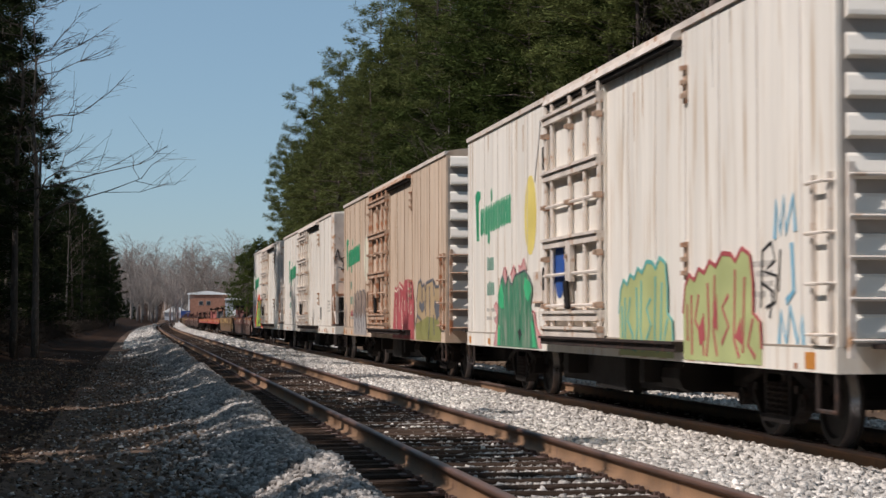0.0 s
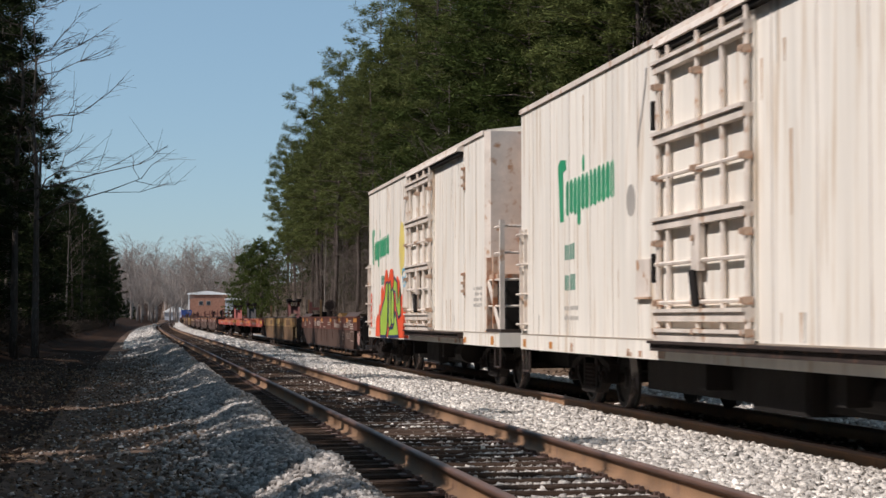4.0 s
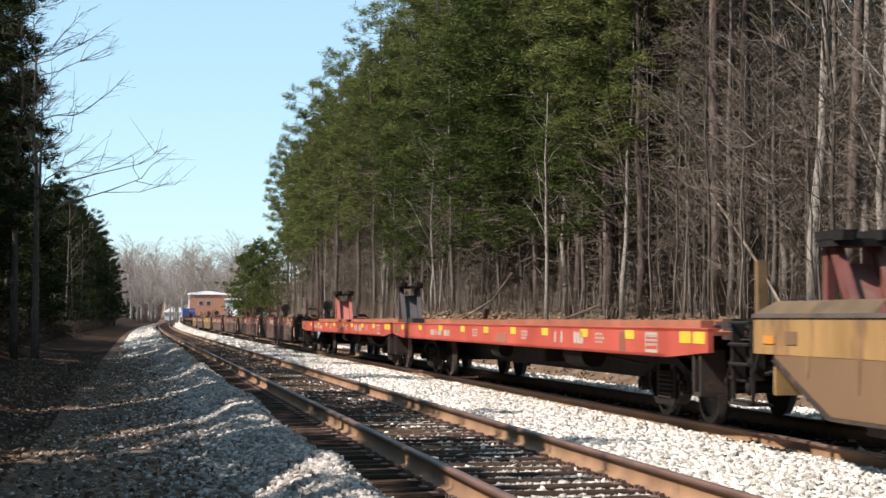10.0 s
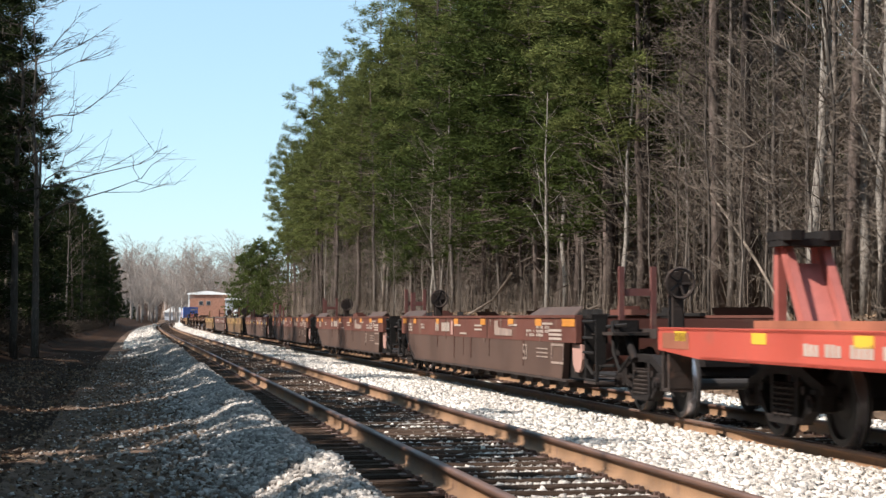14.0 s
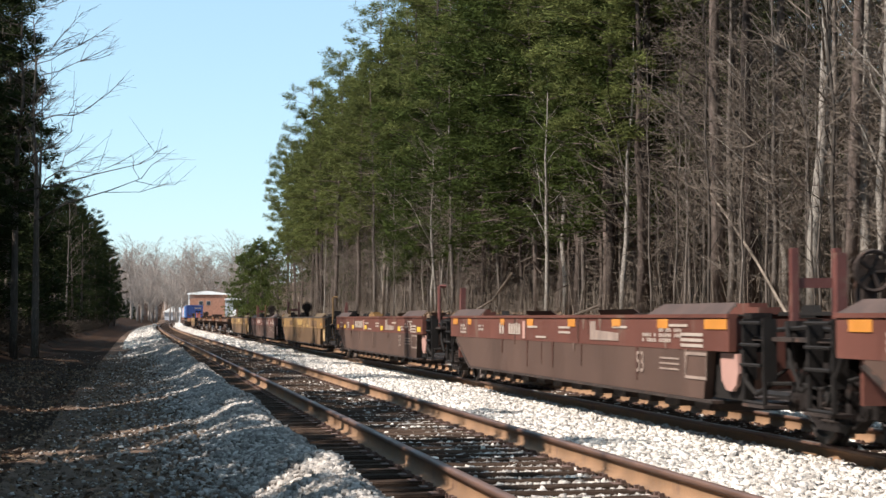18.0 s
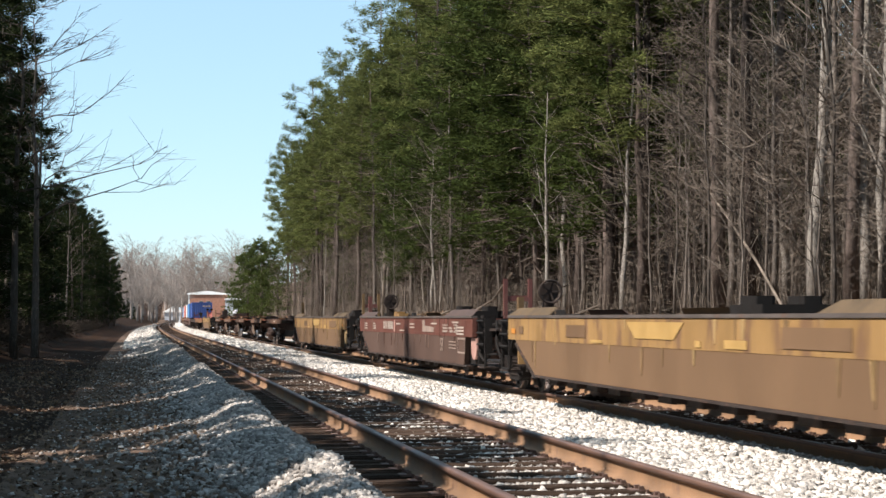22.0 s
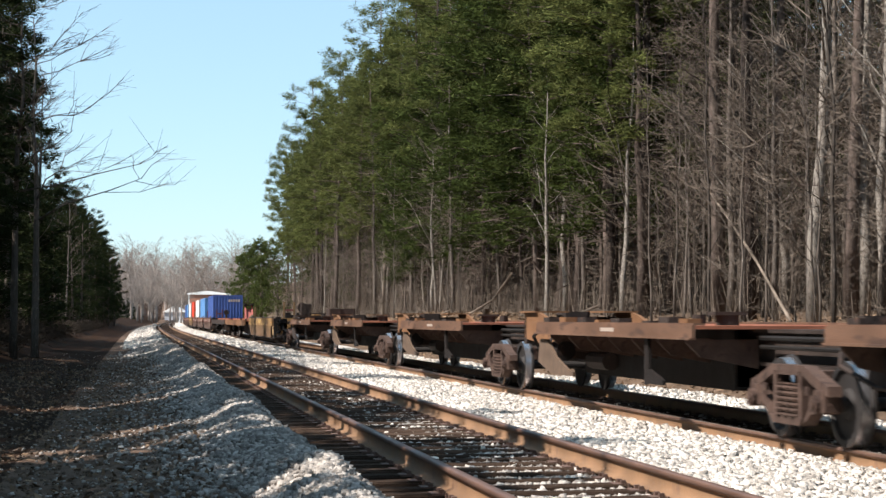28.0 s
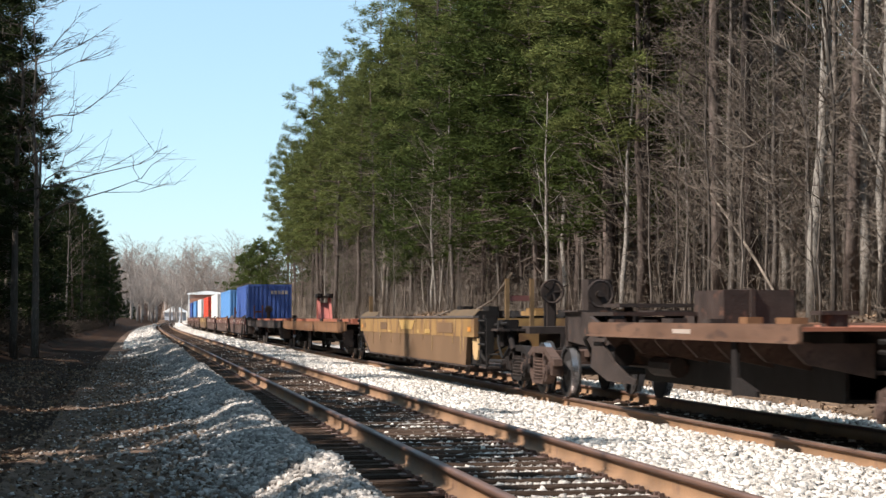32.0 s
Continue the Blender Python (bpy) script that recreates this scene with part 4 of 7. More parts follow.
# ---- buildings beyond the trees ----
def brick_building():
    y, x0, x1 = 640.0, -90.0, -77.0
    b = tagged(new("brick_building"), "red brick building with a white roof beyond the line", "building")
    b.matrix_basis = pose(0, 0, 0)
    part("wall", Geo().box(x0, x1, y, y + 16, -0.5, 9.4), M["brick"], b)
    part("roof", Geo().prism([(x0 - 0.4, 9.4), (x1 + 0.4, 9.4), (x1 + 0.4, 9.7), ((x0 + x1) / 2, 10.7), (x0 - 0.4, 9.9)], y - 0.4, y + 16.4), M["roof_white"], b, "white metal roof")
    for x in (-85.6, -83.0):
        w = part("window", Geo().box(x - 0.8, x + 0.8, y - 0.06, y + 0.02, 5.6, 7.2), M["haze_twig"], b)
        part("pane", Geo().box(x - 0.6, x + 0.6, y - 0.1, y - 0.061, 5.8, 7.0), M["glass_dark"], w)
    part("corner_trim", Geo().box(x0 - 0.05, x0 + 0.35, y - 0.05, y + 0.3, -0.5, 9.4), M["roof_white"], b)
    s = tagged(new("metal_shed"), "pale grey metal shed beside the brick building", "building")
    part("wall", Geo().box(-76.6, -70.5, y - 4, y + 12, -0.5, 7.6), M["metal_grey"], s)
    part("roof", Geo().prism([(-76.9, 7.6), (-70.2, 7.6), (-70.2, 7.8), (-73.5, 8.6), (-76.9, 7.8)], y - 4.4, y + 12.4), M["roof_white"], s)
    part("door", Geo().box(-75.4, -72.4, y - 4.08, y - 3.98, -0.5, 4.0), M["roof_white"], s)
    h = tagged(new("white_house"), "small white-roofed house among far trees", "building")
    part("wall", Geo().box(-101.5, -95.0, 660, 669, -0.5, 3.2), M["metal_grey"], h)
    part("roof", Geo().prism([(-102.2, 3.2), (-94.3, 3.2), (-98.2, 5.6)], 659.5, 669.5), M["roof_white"], h)


brick_building()


def fallen_wood():
    """Dead trunks and sticks on the bank."""
    def log(name, label, pts, r):
        g = Geo()
        for (a, b) in zip(pts, pts[1:]):
            x0, y0 = spot(a[0], a[1])
            x1, y1 = spot(b[0], b[1])
            g.cyl((float(x0), float(y0), a[2]), (float(x1), float(y1), b[2]), r, r * 0.75, n=7)
        tagged(part(name, g, M["twig"]), label, "dead wood")
    log("leaning_trunk", "pale dead trunk leaning among the trees", [(46.2, 9.3, 1.0), (50.5, 9.9, 2.7), (55, 10.5, 4.3), (59, 11.0, 5.7)], 0.045)
    log("fallen_log", "fallen grey log on the leafy bank", [(86, 8.7, 0.85), (84, 8.5, 1.05), (83, 8.4, 1.6)], 0.14)
    log("fallen_branch", "fallen pale branch on the leafy bank", [(104, 8.8, 0.9), (98, 9.3, 1.5)], 0.07)
    log("fallen_branch", "fallen pale branch on the leafy bank", [(92, 8.3, 0.7), (87, 9.5, 2.0), (84, 9.8, 3.2)], 0.06)
    log("fallen_branch", "fallen pale branch on the leafy bank", [(70, 8.8, 1.0), (66, 9.4, 1.6)], 0.06)
    log("broken_snag", "broken pale snag in the wood", [(128, 9.6, 0.8), (128, 9.8, 4.5), (128.5, 9.9, 6.2)], 0.13)


fallen_wood()


# ---- loose ballast ----
def stones(name, count, s0, s1, d_of, z_of, size, mat, label, power, seed):
    """Angular stones strewn over the ballast, thinning out with distance."""
    nr = np.random.default_rng(seed)
    s = s0 + (s1 - s0) * nr.random(count) ** power
    d = d_of(nr, count)
    x, y = spot(s, d)
    z = z_of(s, d, x, y)
    cube = np.array([(-1, -1, -1), (1, -1, -1), (1, 1, -1), (-1, 1, -1), (-1, -1, 1), (1, -1, 1), (1, 1, 1), (-1, 1, 1)], float)
    cf = np.array([(0, 3, 2, 1), (4, 5, 6, 7), (0, 1, 5, 4), (1, 2, 6, 5), (2, 3, 7, 6), (3, 0, 4, 7)])
    v = cube[None] + nr.normal(0, 0.32, (count, 8, 3))
    v *= nr.uniform(0.6, 1.2, (count, 1, 3)) * (size * nr.uniform(0.6, 1.35, count))[:, None, None] * np.array([1.15, 1.0, 0.75])
    a, b = nr.uniform(0, 2 * np.pi, count), nr.normal(0, 0.5, count)
    ca, sa, cb, sb = np.cos(a), np.sin(a), np.cos(b), np.sin(b)
    X = v[..., 0] * cb[:, None] + v[..., 2] * sb[:, None]
    Z = -v[..., 0] * sb[:, None] + v[..., 2] * cb[:, None]
    Y = v[..., 1]
    v = np.stack([X * ca[:, None] - Y * sa[:, None] + x[:, None], X * sa[:, None] + Y * ca[:, None] + y[:, None], Z + z[:, None]], -1)
    f = (np.arange(count)[:, None, None] * 8 + cf[None]).reshape(-1, 4)
    tagged(new(name, quick(name, v.reshape(-1, 3), f, [mat])), label, "gravel", kind="stuff")


def on_ground(up):
    def z_of(s, d, x, y):
        z = profile(s, d)
        extra = np.array([bump_of(a, b, c) if c < -5.6 or c > 2 else 0.0 for a, b, c in zip(x, y, d)])
        return z + extra + up
    return z_of


leaf_litter()
stones("ballast_stones", 44000, 7, 75, lambda r, n: r.uniform(-3.05, -0.86, n), on_ground(0.01), 0.026, M["ballast"], "fresh white crushed-stone ballast between the tracks", 1.7, 1)
stones("ballast_stones", 14000, 12, 85, lambda r, n: r.uniform(0.9, 4.8, n), on_ground(0.012), 0.034, M["ballast"], "fresh white crushed-stone ballast beyond the main track", 1.5, 2)
stones("ballast_stones", 6000, 10, 60, lambda r, n: r.uniform(-0.65, 0.65, n), on_ground(-0.01), 0.032, M["ballast"], "white ballast between the main rails", 1.6, 6)
stones("windrow_stones", 44000, 6, 90, lambda r, n: np.where(r.random(n) < 0.86, r.normal(-6.15, 0.27, n).clip(-7.0, -5.72), r.normal(-6.6, 0.5, n).clip(-8.6, -5.75)), on_ground(0.006), 0.02, M["old_stone"], "grey gravel heaped in a ridge beside the siding", 1.8, 3)
stones("siding_stones", 26000, 5, 70, lambda r, n: SIDING + r.uniform(-0.68, 0.68, n), on_ground(0.012), 0.02, M["old_stone"], "sparse grey stones between the siding's rails", 1.7, 4)
stones("path_stones", 5000, 8, 80, lambda r, n: np.where(r.random(n) < 0.9, -6.5 - 2.1 * r.random(n) ** 1.8, r.normal(-8.9, 0.9, n).clip(-11.5, -6.6)), on_ground(0.003), 0.014, M["old_stone"], "grey gravel spread thinly over the path", 1.7, 5)
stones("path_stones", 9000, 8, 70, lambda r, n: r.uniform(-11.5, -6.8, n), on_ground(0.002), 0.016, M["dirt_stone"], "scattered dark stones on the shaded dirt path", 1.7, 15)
stones("windrow_stones", 16000, 70, 300, lambda r, n: r.normal(-6.5, 0.55, n).clip(-8.2, -5.72), on_ground(0.01), 0.05, M["old_stone"], "grey gravel ridge farther along the siding", 1.3, 8)
stones("windrow_stones", 9000, 92, 320, lambda r, n: r.uniform(-8.1, -5.7, n), on_ground(0.01), 0.06, M["ballast"], "white gravel spread over the far end of the path", 1.2, 18)
stones("ballast_stones", 9000, 75, 300, lambda r, n: r.uniform(-3.0, -0.9, n), on_ground(0.01), 0.055, M["ballast"], "white ballast farther along the line", 1.2, 9)
stones("siding_stones", 13000, 8, 110, lambda r, n: SIDING + r.uniform(-0.66, 1.25, n), on_ground(0.016), 0.02, M["ballast"], "scattered white stones over the siding's ties", 1.4, 10)


# ---- train ----
# Inside a car x points away from the camera's side, y runs back along the train, z is up from the rail tops.
TRAIN = []
SPINNERS = []


def decal(g, x, y0, y1, z0, z1):
    return g.box(x - 0.004, x, y0, y1, z0, z1)


def shape(g, x, ring, thick=0.004):
    return g.prism(ring, x - thick, x, "x")


def stroke(g, x, pts, w, thick=0.004):
    """A painted stroke on a car's side, one ribbon: pts are (y, z)."""
    rows = []
    for k, (a, b) in enumerate(pts):
        p, q = pts[max(k - 1, 0)], pts[min(k + 1, len(pts) - 1)]
        ln = math.hypot(q[0] - p[0], q[1] - p[1]) or 1e-6
        ny, nz = -(q[1] - p[1]) / ln * w / 2, (q[0] - p[0]) / ln * w / 2
        rows += [(x, a + ny, b + nz), (x, a - ny, b - nz), (x - thick, a - ny, b - nz), (x - thick, a + ny, b + nz)]
    faces = [(3, 2, 1, 0), tuple(len(rows) - 4 + k for k in range(4))]
    for k in range(len(pts) - 1):
        o = 4 * k
        faces += [(o + m, o + (m + 1) % 4, o + 4 + (m + 1) % 4, o + 4 + m) for m in range(4)]
    return g.add(rows, faces)


def ellipse(y, z, ry, rz, n=24):
    return [(y + ry * math.cos(2 * math.pi * k / n), z + rz * math.sin(2 * math.pi * k / n)) for k in range(n)]


def side_frame_geo():
    g = Geo()
    x0, x1 = -0.07, 0.07
    g.prism([(-1.1, 0.5), (-0.8, 0.56), (-0.42, 0.68), (0.42, 0.68), (0.8, 0.56), (1.1, 0.5), (1.08, 0.6), (0.8, 0.67), (0.45, 0.78), (-0.45, 0.78), (-0.8, 0.67), (-1.08, 0.6)], x0, x1, "x")
    g.prism([(-0.38, 0.19), (0.38, 0.19), (0.46, 0.27), (-0.46, 0.27)], x0 - 0.02, x1 + 0.02, "x")
    for k in (-1, 1):
        g.prism([(k * 0.4, 0.2), (k * 0.52, 0.25), (k * 0.92, 0.48), (k * 0.78, 0.56)], x0, x1, "x")
        g.prism([(k * 0.3, 0.24), (k * 0.4, 0.24), (k * 0.4, 0.72), (k * 0.3, 0.72)], x0, x1, "x")
        g.box(x0 - 0.03, x1 + 0.03, k * 0.89 - 0.12, k * 0.89 + 0.12, 0.35, 0.56, 0.03)
        g.cyl((-0.15, k * 0.89, 0.42), (0.12, k * 0.89, 0.42), 0.095, n=12)
        g.cyl((-0.17, k * 0.89, 0.42), (-0.15, k * 0.89, 0.42), 0.05, n=8)
        g.box(x0 - 0.03, x0, k * 0.6 - 0.05, k * 0.6 + 0.05, 0.5, 0.58)
    return g


def spring_geo():
    g = Geo()
    for y in (-0.19, 0.0, 0.19):
        prof = []
        for i in range(19):
            prof.append((0.27 + 0.33 * i / 18, (0.088, 0.088, 0.045)[i % 3]))
        g.lathe(prof, (0, y, 0), "z", 10)
    return g


def wheelset_geo(r=0.42):
    g = Geo()
    for k in (-1, 1):
        prof = [(-0.70, 0.1), (-0.695, r - 0.09), (-0.68, r + 0.025), (-0.712, r + 0.025), (-0.722, r), (-0.822, r - 0.006), (-0.826, r - 0.075), (-0.79, r - 0.1), (-0.775, 0.16), (-0.82, 0.13), (-0.82, 0.06)]
        g.lathe([(a if k < 0 else -a, b) for a, b in prof], (0, 0, 0), "x", 28)
    g.cyl((-1.0, 0, 0), (1.0, 0, 0), 0.07, n=10)
    return g


PART_MESH = {}


def shared(name, make, mat, smooth=False):
    if name not in PART_MESH:
        PART_MESH[name] = make().mesh(name, mat, smooth)
    return PART_MESH[name]


def wheel_mesh():
    if "wheelset" not in PART_MESH:
        me = wheelset_geo().mesh("wheelset", M["wheel"])
        me.materials.append(M["tread"])
        for p in me.polygons:
            c = p.center
            if 0.7 < abs(c.x) < 0.825 and math.hypot(c.y, c.z) > 0.395 and abs(p.normal.x) < 0.5:
                p.material_index = 1
        PART_MESH["wheelset"] = me
    return PART_MESH["wheelset"]


def add_truck(car, y, bright=False):
    """A two-axle truck under a car; bright takes the sunlit colour."""
    g = Geo().box(-0.93, 0.93, -0.2, 0.2, 0.5, 0.72, 0.03).box(-0.35, 0.35, -0.3, 0.3, 0.62, 0.74, 0.05)
    mat, tail = (M["truck_rust"], "_rust") if bright else (M["truck"], "")
    if "truck" + tail not in PART_MESH:
        PART_MESH["truck" + tail] = g.mesh("truck", mat)
    tr = part("truck", PART_MESH["truck" + tail], None, car, "rusty cast steel truck")
    tr.matrix_basis = pose(0, y, 0)
    for x in (-1.0, 1.0):
        o = part("side_frame", shared("side_frame" + tail, side_frame_geo, mat), None, tr)
        o.name = "side_frame"
        o.matrix_basis = pose(x, 0, 0)
        o = part("spring_nest", shared("spring_nest" + tail, spring_geo, M["truck_rust"] if bright else M["coil"], True), None, tr)
        o.matrix_basis = pose(x * 1.03, 0, 0)
    for dy in (-0.89, 0.89):
        o = part("wheelset", wheel_mesh(), None, tr, "steel wheels with a worn bright tread")
        o.matrix_basis = pose(0, dy, 0.42)
        SPINNERS.append((o, dy))
    return tr


def coupler(car, y, way):
    g = Geo().box(-0.09, 0.09, min(y, y + way * 0.75), max(y, y + way * 0.75), 0.76, 0.94)
    g.box(-0.17, 0.17, min(y + way * 0.62, y + way * 0.95), max(y + way * 0.62, y + way * 0.95), 0.7, 1.0, 0.05)
    part("coupler", g, M["iron"], car, "rusty knuckle coupler")
    h = Geo()
    pts = [(0.3, y, 0.8), (0.34, y + way * 0.2, 0.62), (0.3, y + way * 0.5, 0.5), (0.2, y + way * 0.9, 0.62)]
    h.bar(pts, 0.025)
    part("air_hose", h, M["iron_dark"], car)


def rung_ladder(car, x, y0, y1, z0, z1, n, mat, name="ladder"):
    g = Geo()
    for y in (y0, y1):
        g.box(x - 0.05, x, y - 0.025, y + 0.025, z0 - 0.08, z1 + 0.08)
    for i in range(n):
        z = z0 + (z1 - z0) * i / (n - 1)
        g.bar([(x, y0 - 0.04, z), (x - 0.1, y0 - 0.02, z), (x - 0.1, y1 + 0.02, z), (x, y1 + 0.04, z)], 0.016)
    return part(name, g, mat, car)


def wordmark(car, x, y, z, mat):
    """The green wordmark, as plain bars of its size."""
    part("wordmark_bar", shape(Geo(), x, [(y - 0.08, z), (y + 0.02, z + 0.6), (y + 0.06, z + 0.82), (y - 0.1, z + 0.9), (y - 0.42, z + 0.87), (y - 0.46, z + 0.74), (y - 0.26, z + 0.7), (y - 0.3, z)]), mat, car, "worn green wordmark in plain bars")
    a = y - 0.44
    for h0, h1 in ((0.06, 0.56), (0.08, 0.57), (0.06, 0.58), (-0.1, 0.58), (0.1, 0.6), (0.1, 0.6), (0.12, 0.62), (0.12, 0.62), (0.14, 0.64), (0.14, 0.64), (0.16, 0.65), (0.16, 0.66)):
        part("wordmark_bar", shape(Geo(), x, [(a, z + h0 + 0.05), (a, z + h1 - 0.08), (a - 0.06, z + h1), (a - 0.13, z + h1), (a - 0.185, z + h1 - 0.08), (a - 0.185, z + h0 + 0.04), (a - 0.1, z + h0)]), mat, car)
        a -= 0.222
    part("leaf_mark", shape(Geo(), x, ellipse(y - 1.45, z + 0.74, 0.07, 0.12, 10)), mat, car)


def bars(car, name, mat, x, rows):
    for y0, y1, z0, z1 in rows:
        part(name, decal(Geo(), x, min(y0, y1), max(y0, y1), z0, z1), mat, car)


def word(g, x, y, z, h, n, step, rng, w=0.6):
    """Unreadable lettering: n small upright bars, running towards the front."""
    for i in range(n):
        if rng.random() < 0.12:
            continue
        a = y - i * step
        decal(g, x, a - step * w, a, z, z + h * rng.uniform(0.85, 1.0))


def refrigerator_car(L, tan, label, kind_end, door_y, seed):
    rng = random.Random(seed)
    car = tagged(new("refrigerator_car"), label, "freight car", "train of freight cars")
    body_mat = M["reefer_tan"] if tan else M["reefer_white"]
    trim = M["reefer_rusty"] if tan else M["reefer_trim"]
    h = L / 2

    def Y(y):
        return y - h

    X = -1.5
    y0 = Y(1.4) if kind_end == "unit" else Y(0)
    ring = [(-1.5, 1.0), (1.5, 1.0), (1.5, 4.46), (1.44, 4.56), (0.0, 4.74), (-1.44, 4.56), (-1.5, 4.46)]
    part("body", Geo().prism(ring, y0, Y(L)), body_mat, car, "ribbed insulated car body")
    part("side_sill", Geo().box(-1.515, 1.515, Y(0), Y(L), 0.76, 0.998), body_mat, car)
    part("roof_edge", Geo().box(-1.53, -1.44, y0, Y(L), 4.47, 4.545), M["reefer_trim"], car)
    part("underframe", Geo().box(-0.28, 0.28, Y(0.2), Y(L - 0.2), 0.42, 0.76).box(-1.3, 1.3, Y(6.8), Y(7.0), 0.45, 0.76).box(-1.3, 1.3, Y(10.8), Y(11.0), 0.45, 0.76).box(-1.2, -0.5, Y(8.0), Y(9.6), 0.3, 0.75, 0.05).cyl((-0.9, Y(6.0), 0.55), (-0.9, Y(7.2), 0.55), 0.2), M["iron_dark"], car)
    # dark box added to stand for the deep shade below the floor
    part("equipment_box", Geo().box(-1.0, 1.0, Y(6.4), Y(L - 5.4), 0.34, 0.758, 0.05), M["iron_dark"], car, "dark box added for the shade under the floor")
    # panel seams
    seam = shared("seam_tan" if tan else "seam_white", lambda: Geo().box(-0.008, 0.0, -0.012, 0.012, 1.0, 4.45), M["seam_tan"] if tan else M["seam_white"])
    y = 0.85 if kind_end == "rib" else 2.2
    while y < L - 0.3:
        if not door_y - 0.1 < y < door_y + 3.3:
            o = part("panel_seam", seam, None, car)
            o.matrix_basis = pose(X, Y(y), 0)
        y += 1.18
    part("sill_line", Geo().box(X - 0.019, X - 0.01, Y(0.05), Y(L - 0.05), 0.985, 1.003), M["seam"], car)
    # plug door with its bars
    a, b = door_y, door_y + 3.22
    part("door", Geo().box(X - 0.05, X, Y(a), Y(b), 1.02, 4.28, 0.01), body_mat, car, "sliding plug door")
    door = car.children[-1]
    vers = [(a + 0.03, 0.035), (a + 0.78, 0.028), (a + 1.62, 0.022), (a + 2.7, 0.03), (a + 3.1, 0.04)]
    vm = shared("lock_bar_tan" if tan else "lock_bar_white", lambda: Geo().cyl((0, 0, 1.0), (0, 0, 4.33), 0.034, n=8), trim)
    for v, r in vers:
        o = part("lock_bar", vm, None, door)
        o.matrix_basis = pose(X - 0.1, Y(v), 0)
    hb = shared("door_beam_tan" if tan else "door_beam_white", lambda: Geo().box(-0.1, 0.0, 0.0, 3.2, -0.07, 0.07).box(-0.13, -0.1, 0, 3.2, 0.03, 0.07), trim)
    for z in (4.12, 3.3, 2.32, 1.28, 1.06):
        o = part("door_beam", hb, None, door)
        o.matrix_basis = pose(X - 0.045, Y(a), z)
    tb = shared("door_rod_tan" if tan else "door_rod_white", lambda: Geo().cyl((0, 0, 0), (0, 3.2, 0), 0.024, n=6), trim)
    for z in (2.85, 1.86, 1.42):
        o = part("door_rod", tb, None, door)
        o.matrix_basis = pose(X - 0.11, Y(a), z)
    lk = shared("lock_keeper", lambda: Geo().box(-0.15, -0.06, -0.035, 0.035, -0.04, 0.04).box(-0.19, -0.16, -0.02, 0.02, -0.03, 0.03), M["reefer_rusty"])
    for z in (3.9, 2.85, 2.1, 1.42, 1.1):
        for v, r in vers[::2]:
            o = part("lock_keeper", lk, None, door)
            o.matrix_basis = pose(X, Y(v), z)
    lever = Geo().box(X - 0.15, X - 0.08, Y(a + 1.45), Y(a + 1.72), 1.75, 2.4)
    part("lock_box", lever, trim, door)
    part("lock_lever", Geo().cyl((X - 0.17, Y(a + 1.62), 1.75), (X - 0.17, Y(a + 1.5), 1.38), 0.045), M["iron_dark"], door, "dark lock lever")
    # door tracks
    part("upper_track", Geo().prism([(X - 0.14, 4.36), (X, 4.36), (X, 4.5), (X - 0.12, 4.43)], Y(a - 3.3), Y(b)), trim, car)
    # dark strip painted as the shadow that the upper track casts
    part("track_gap", Geo().box(X - 0.1, X, Y(a - 3.3), Y(b), 4.3, 4.357), M["iron_dark"], car)
    part("lower_track", Geo().box(X - 0.12, X - 0.016, Y(a - 3.35), Y(b + 0.2), 0.87, 0.96).box(X - 0.16, X - 0.016, Y(a - 3.35), Y(b + 0.2), 0.955, 0.985), M["iron"], car, "rusty lower door rail")
    cl = shared("door_cleat", lambda: Geo().box(-0.03, 0, -0.05, 0.05, 0, 0.42).box(-0.08, -0.03, -0.06, 0.02, 0.05, 0.1).box(-0.08, -0.03, -0.06, 0.02, 0.2, 0.25).box(-0.08, -0.03, -0.06, 0.02, 0.36, 0.41), M["reefer_rusty"])
    for z in (3.63, 1.67):
        o = part("door_cleat", cl, None, car)
        o.matrix_basis = pose(X, Y(a - 3.45), z)
    st = shared("door_stop", lambda: Geo().box(-0.06, 0, -0.04, 0.04, 0, 0.34), M["iron_dark"])
    for z in (3.45, 1.66):
        o = part("door_stop", st, None, car)
        o.matrix_basis = pose(X, Y(b + 0.3), z)
    part("notice_board", Geo().box(X - 0.03, X, Y(b + 0.5), Y(b + 1.1), 1.5, 1.95), trim, car, "small framed notice board")
    part("board_shelf", Geo().box(X - 0.05, X, Y(b + 0.5), Y(b + 1.1), 1.475, 1.497), M["reefer_rusty"], car)
    for k in range(34):
        y, z1 = rng.uniform(0.6, L - 0.6), rng.choice((4.42, 4.3, 1.6, 1.3, rng.uniform(1.2, 4.3)))
        if a - 0.1 < y < b + 0.1 or y < 1.5:
            continue
        ln, w = rng.uniform(0.15, 0.9), rng.uniform(0.015, 0.07)
        part("rust_streak" if k % 3 else "grime_streak", Geo().prism([(Y(y), z1), (Y(y + w), z1), (Y(y + w * 0.6), max(1.02, z1 - ln)), (Y(y + w * 0.4), max(1.02, z1 - ln))], X - 0.0035, X, "x"), M["streak_tan"] if tan else M["streak_pale"] if k % 3 else M["streak_grey"], car)
    for k in range(9):
        y = rng.uniform(0.6, L - 0.6)
        part("dent_patch", Geo().box(X - 0.019, X - 0.014, Y(y), Y(y + rng.uniform(0.08, 0.3)), 0.78, rng.uniform(0.82, 0.92)), M["reefer_rusty"], car)
    # artwork
    wordmark(car, X, Y(17.0 if L > 17.5 else 16.6), 2.62, M["paint_green"])
    f = Geo()
    shape(f, X, ellipse(Y(b + 1.42), 2.84, 0.43, 0.62))
    if seed == 3:
        f = Geo()
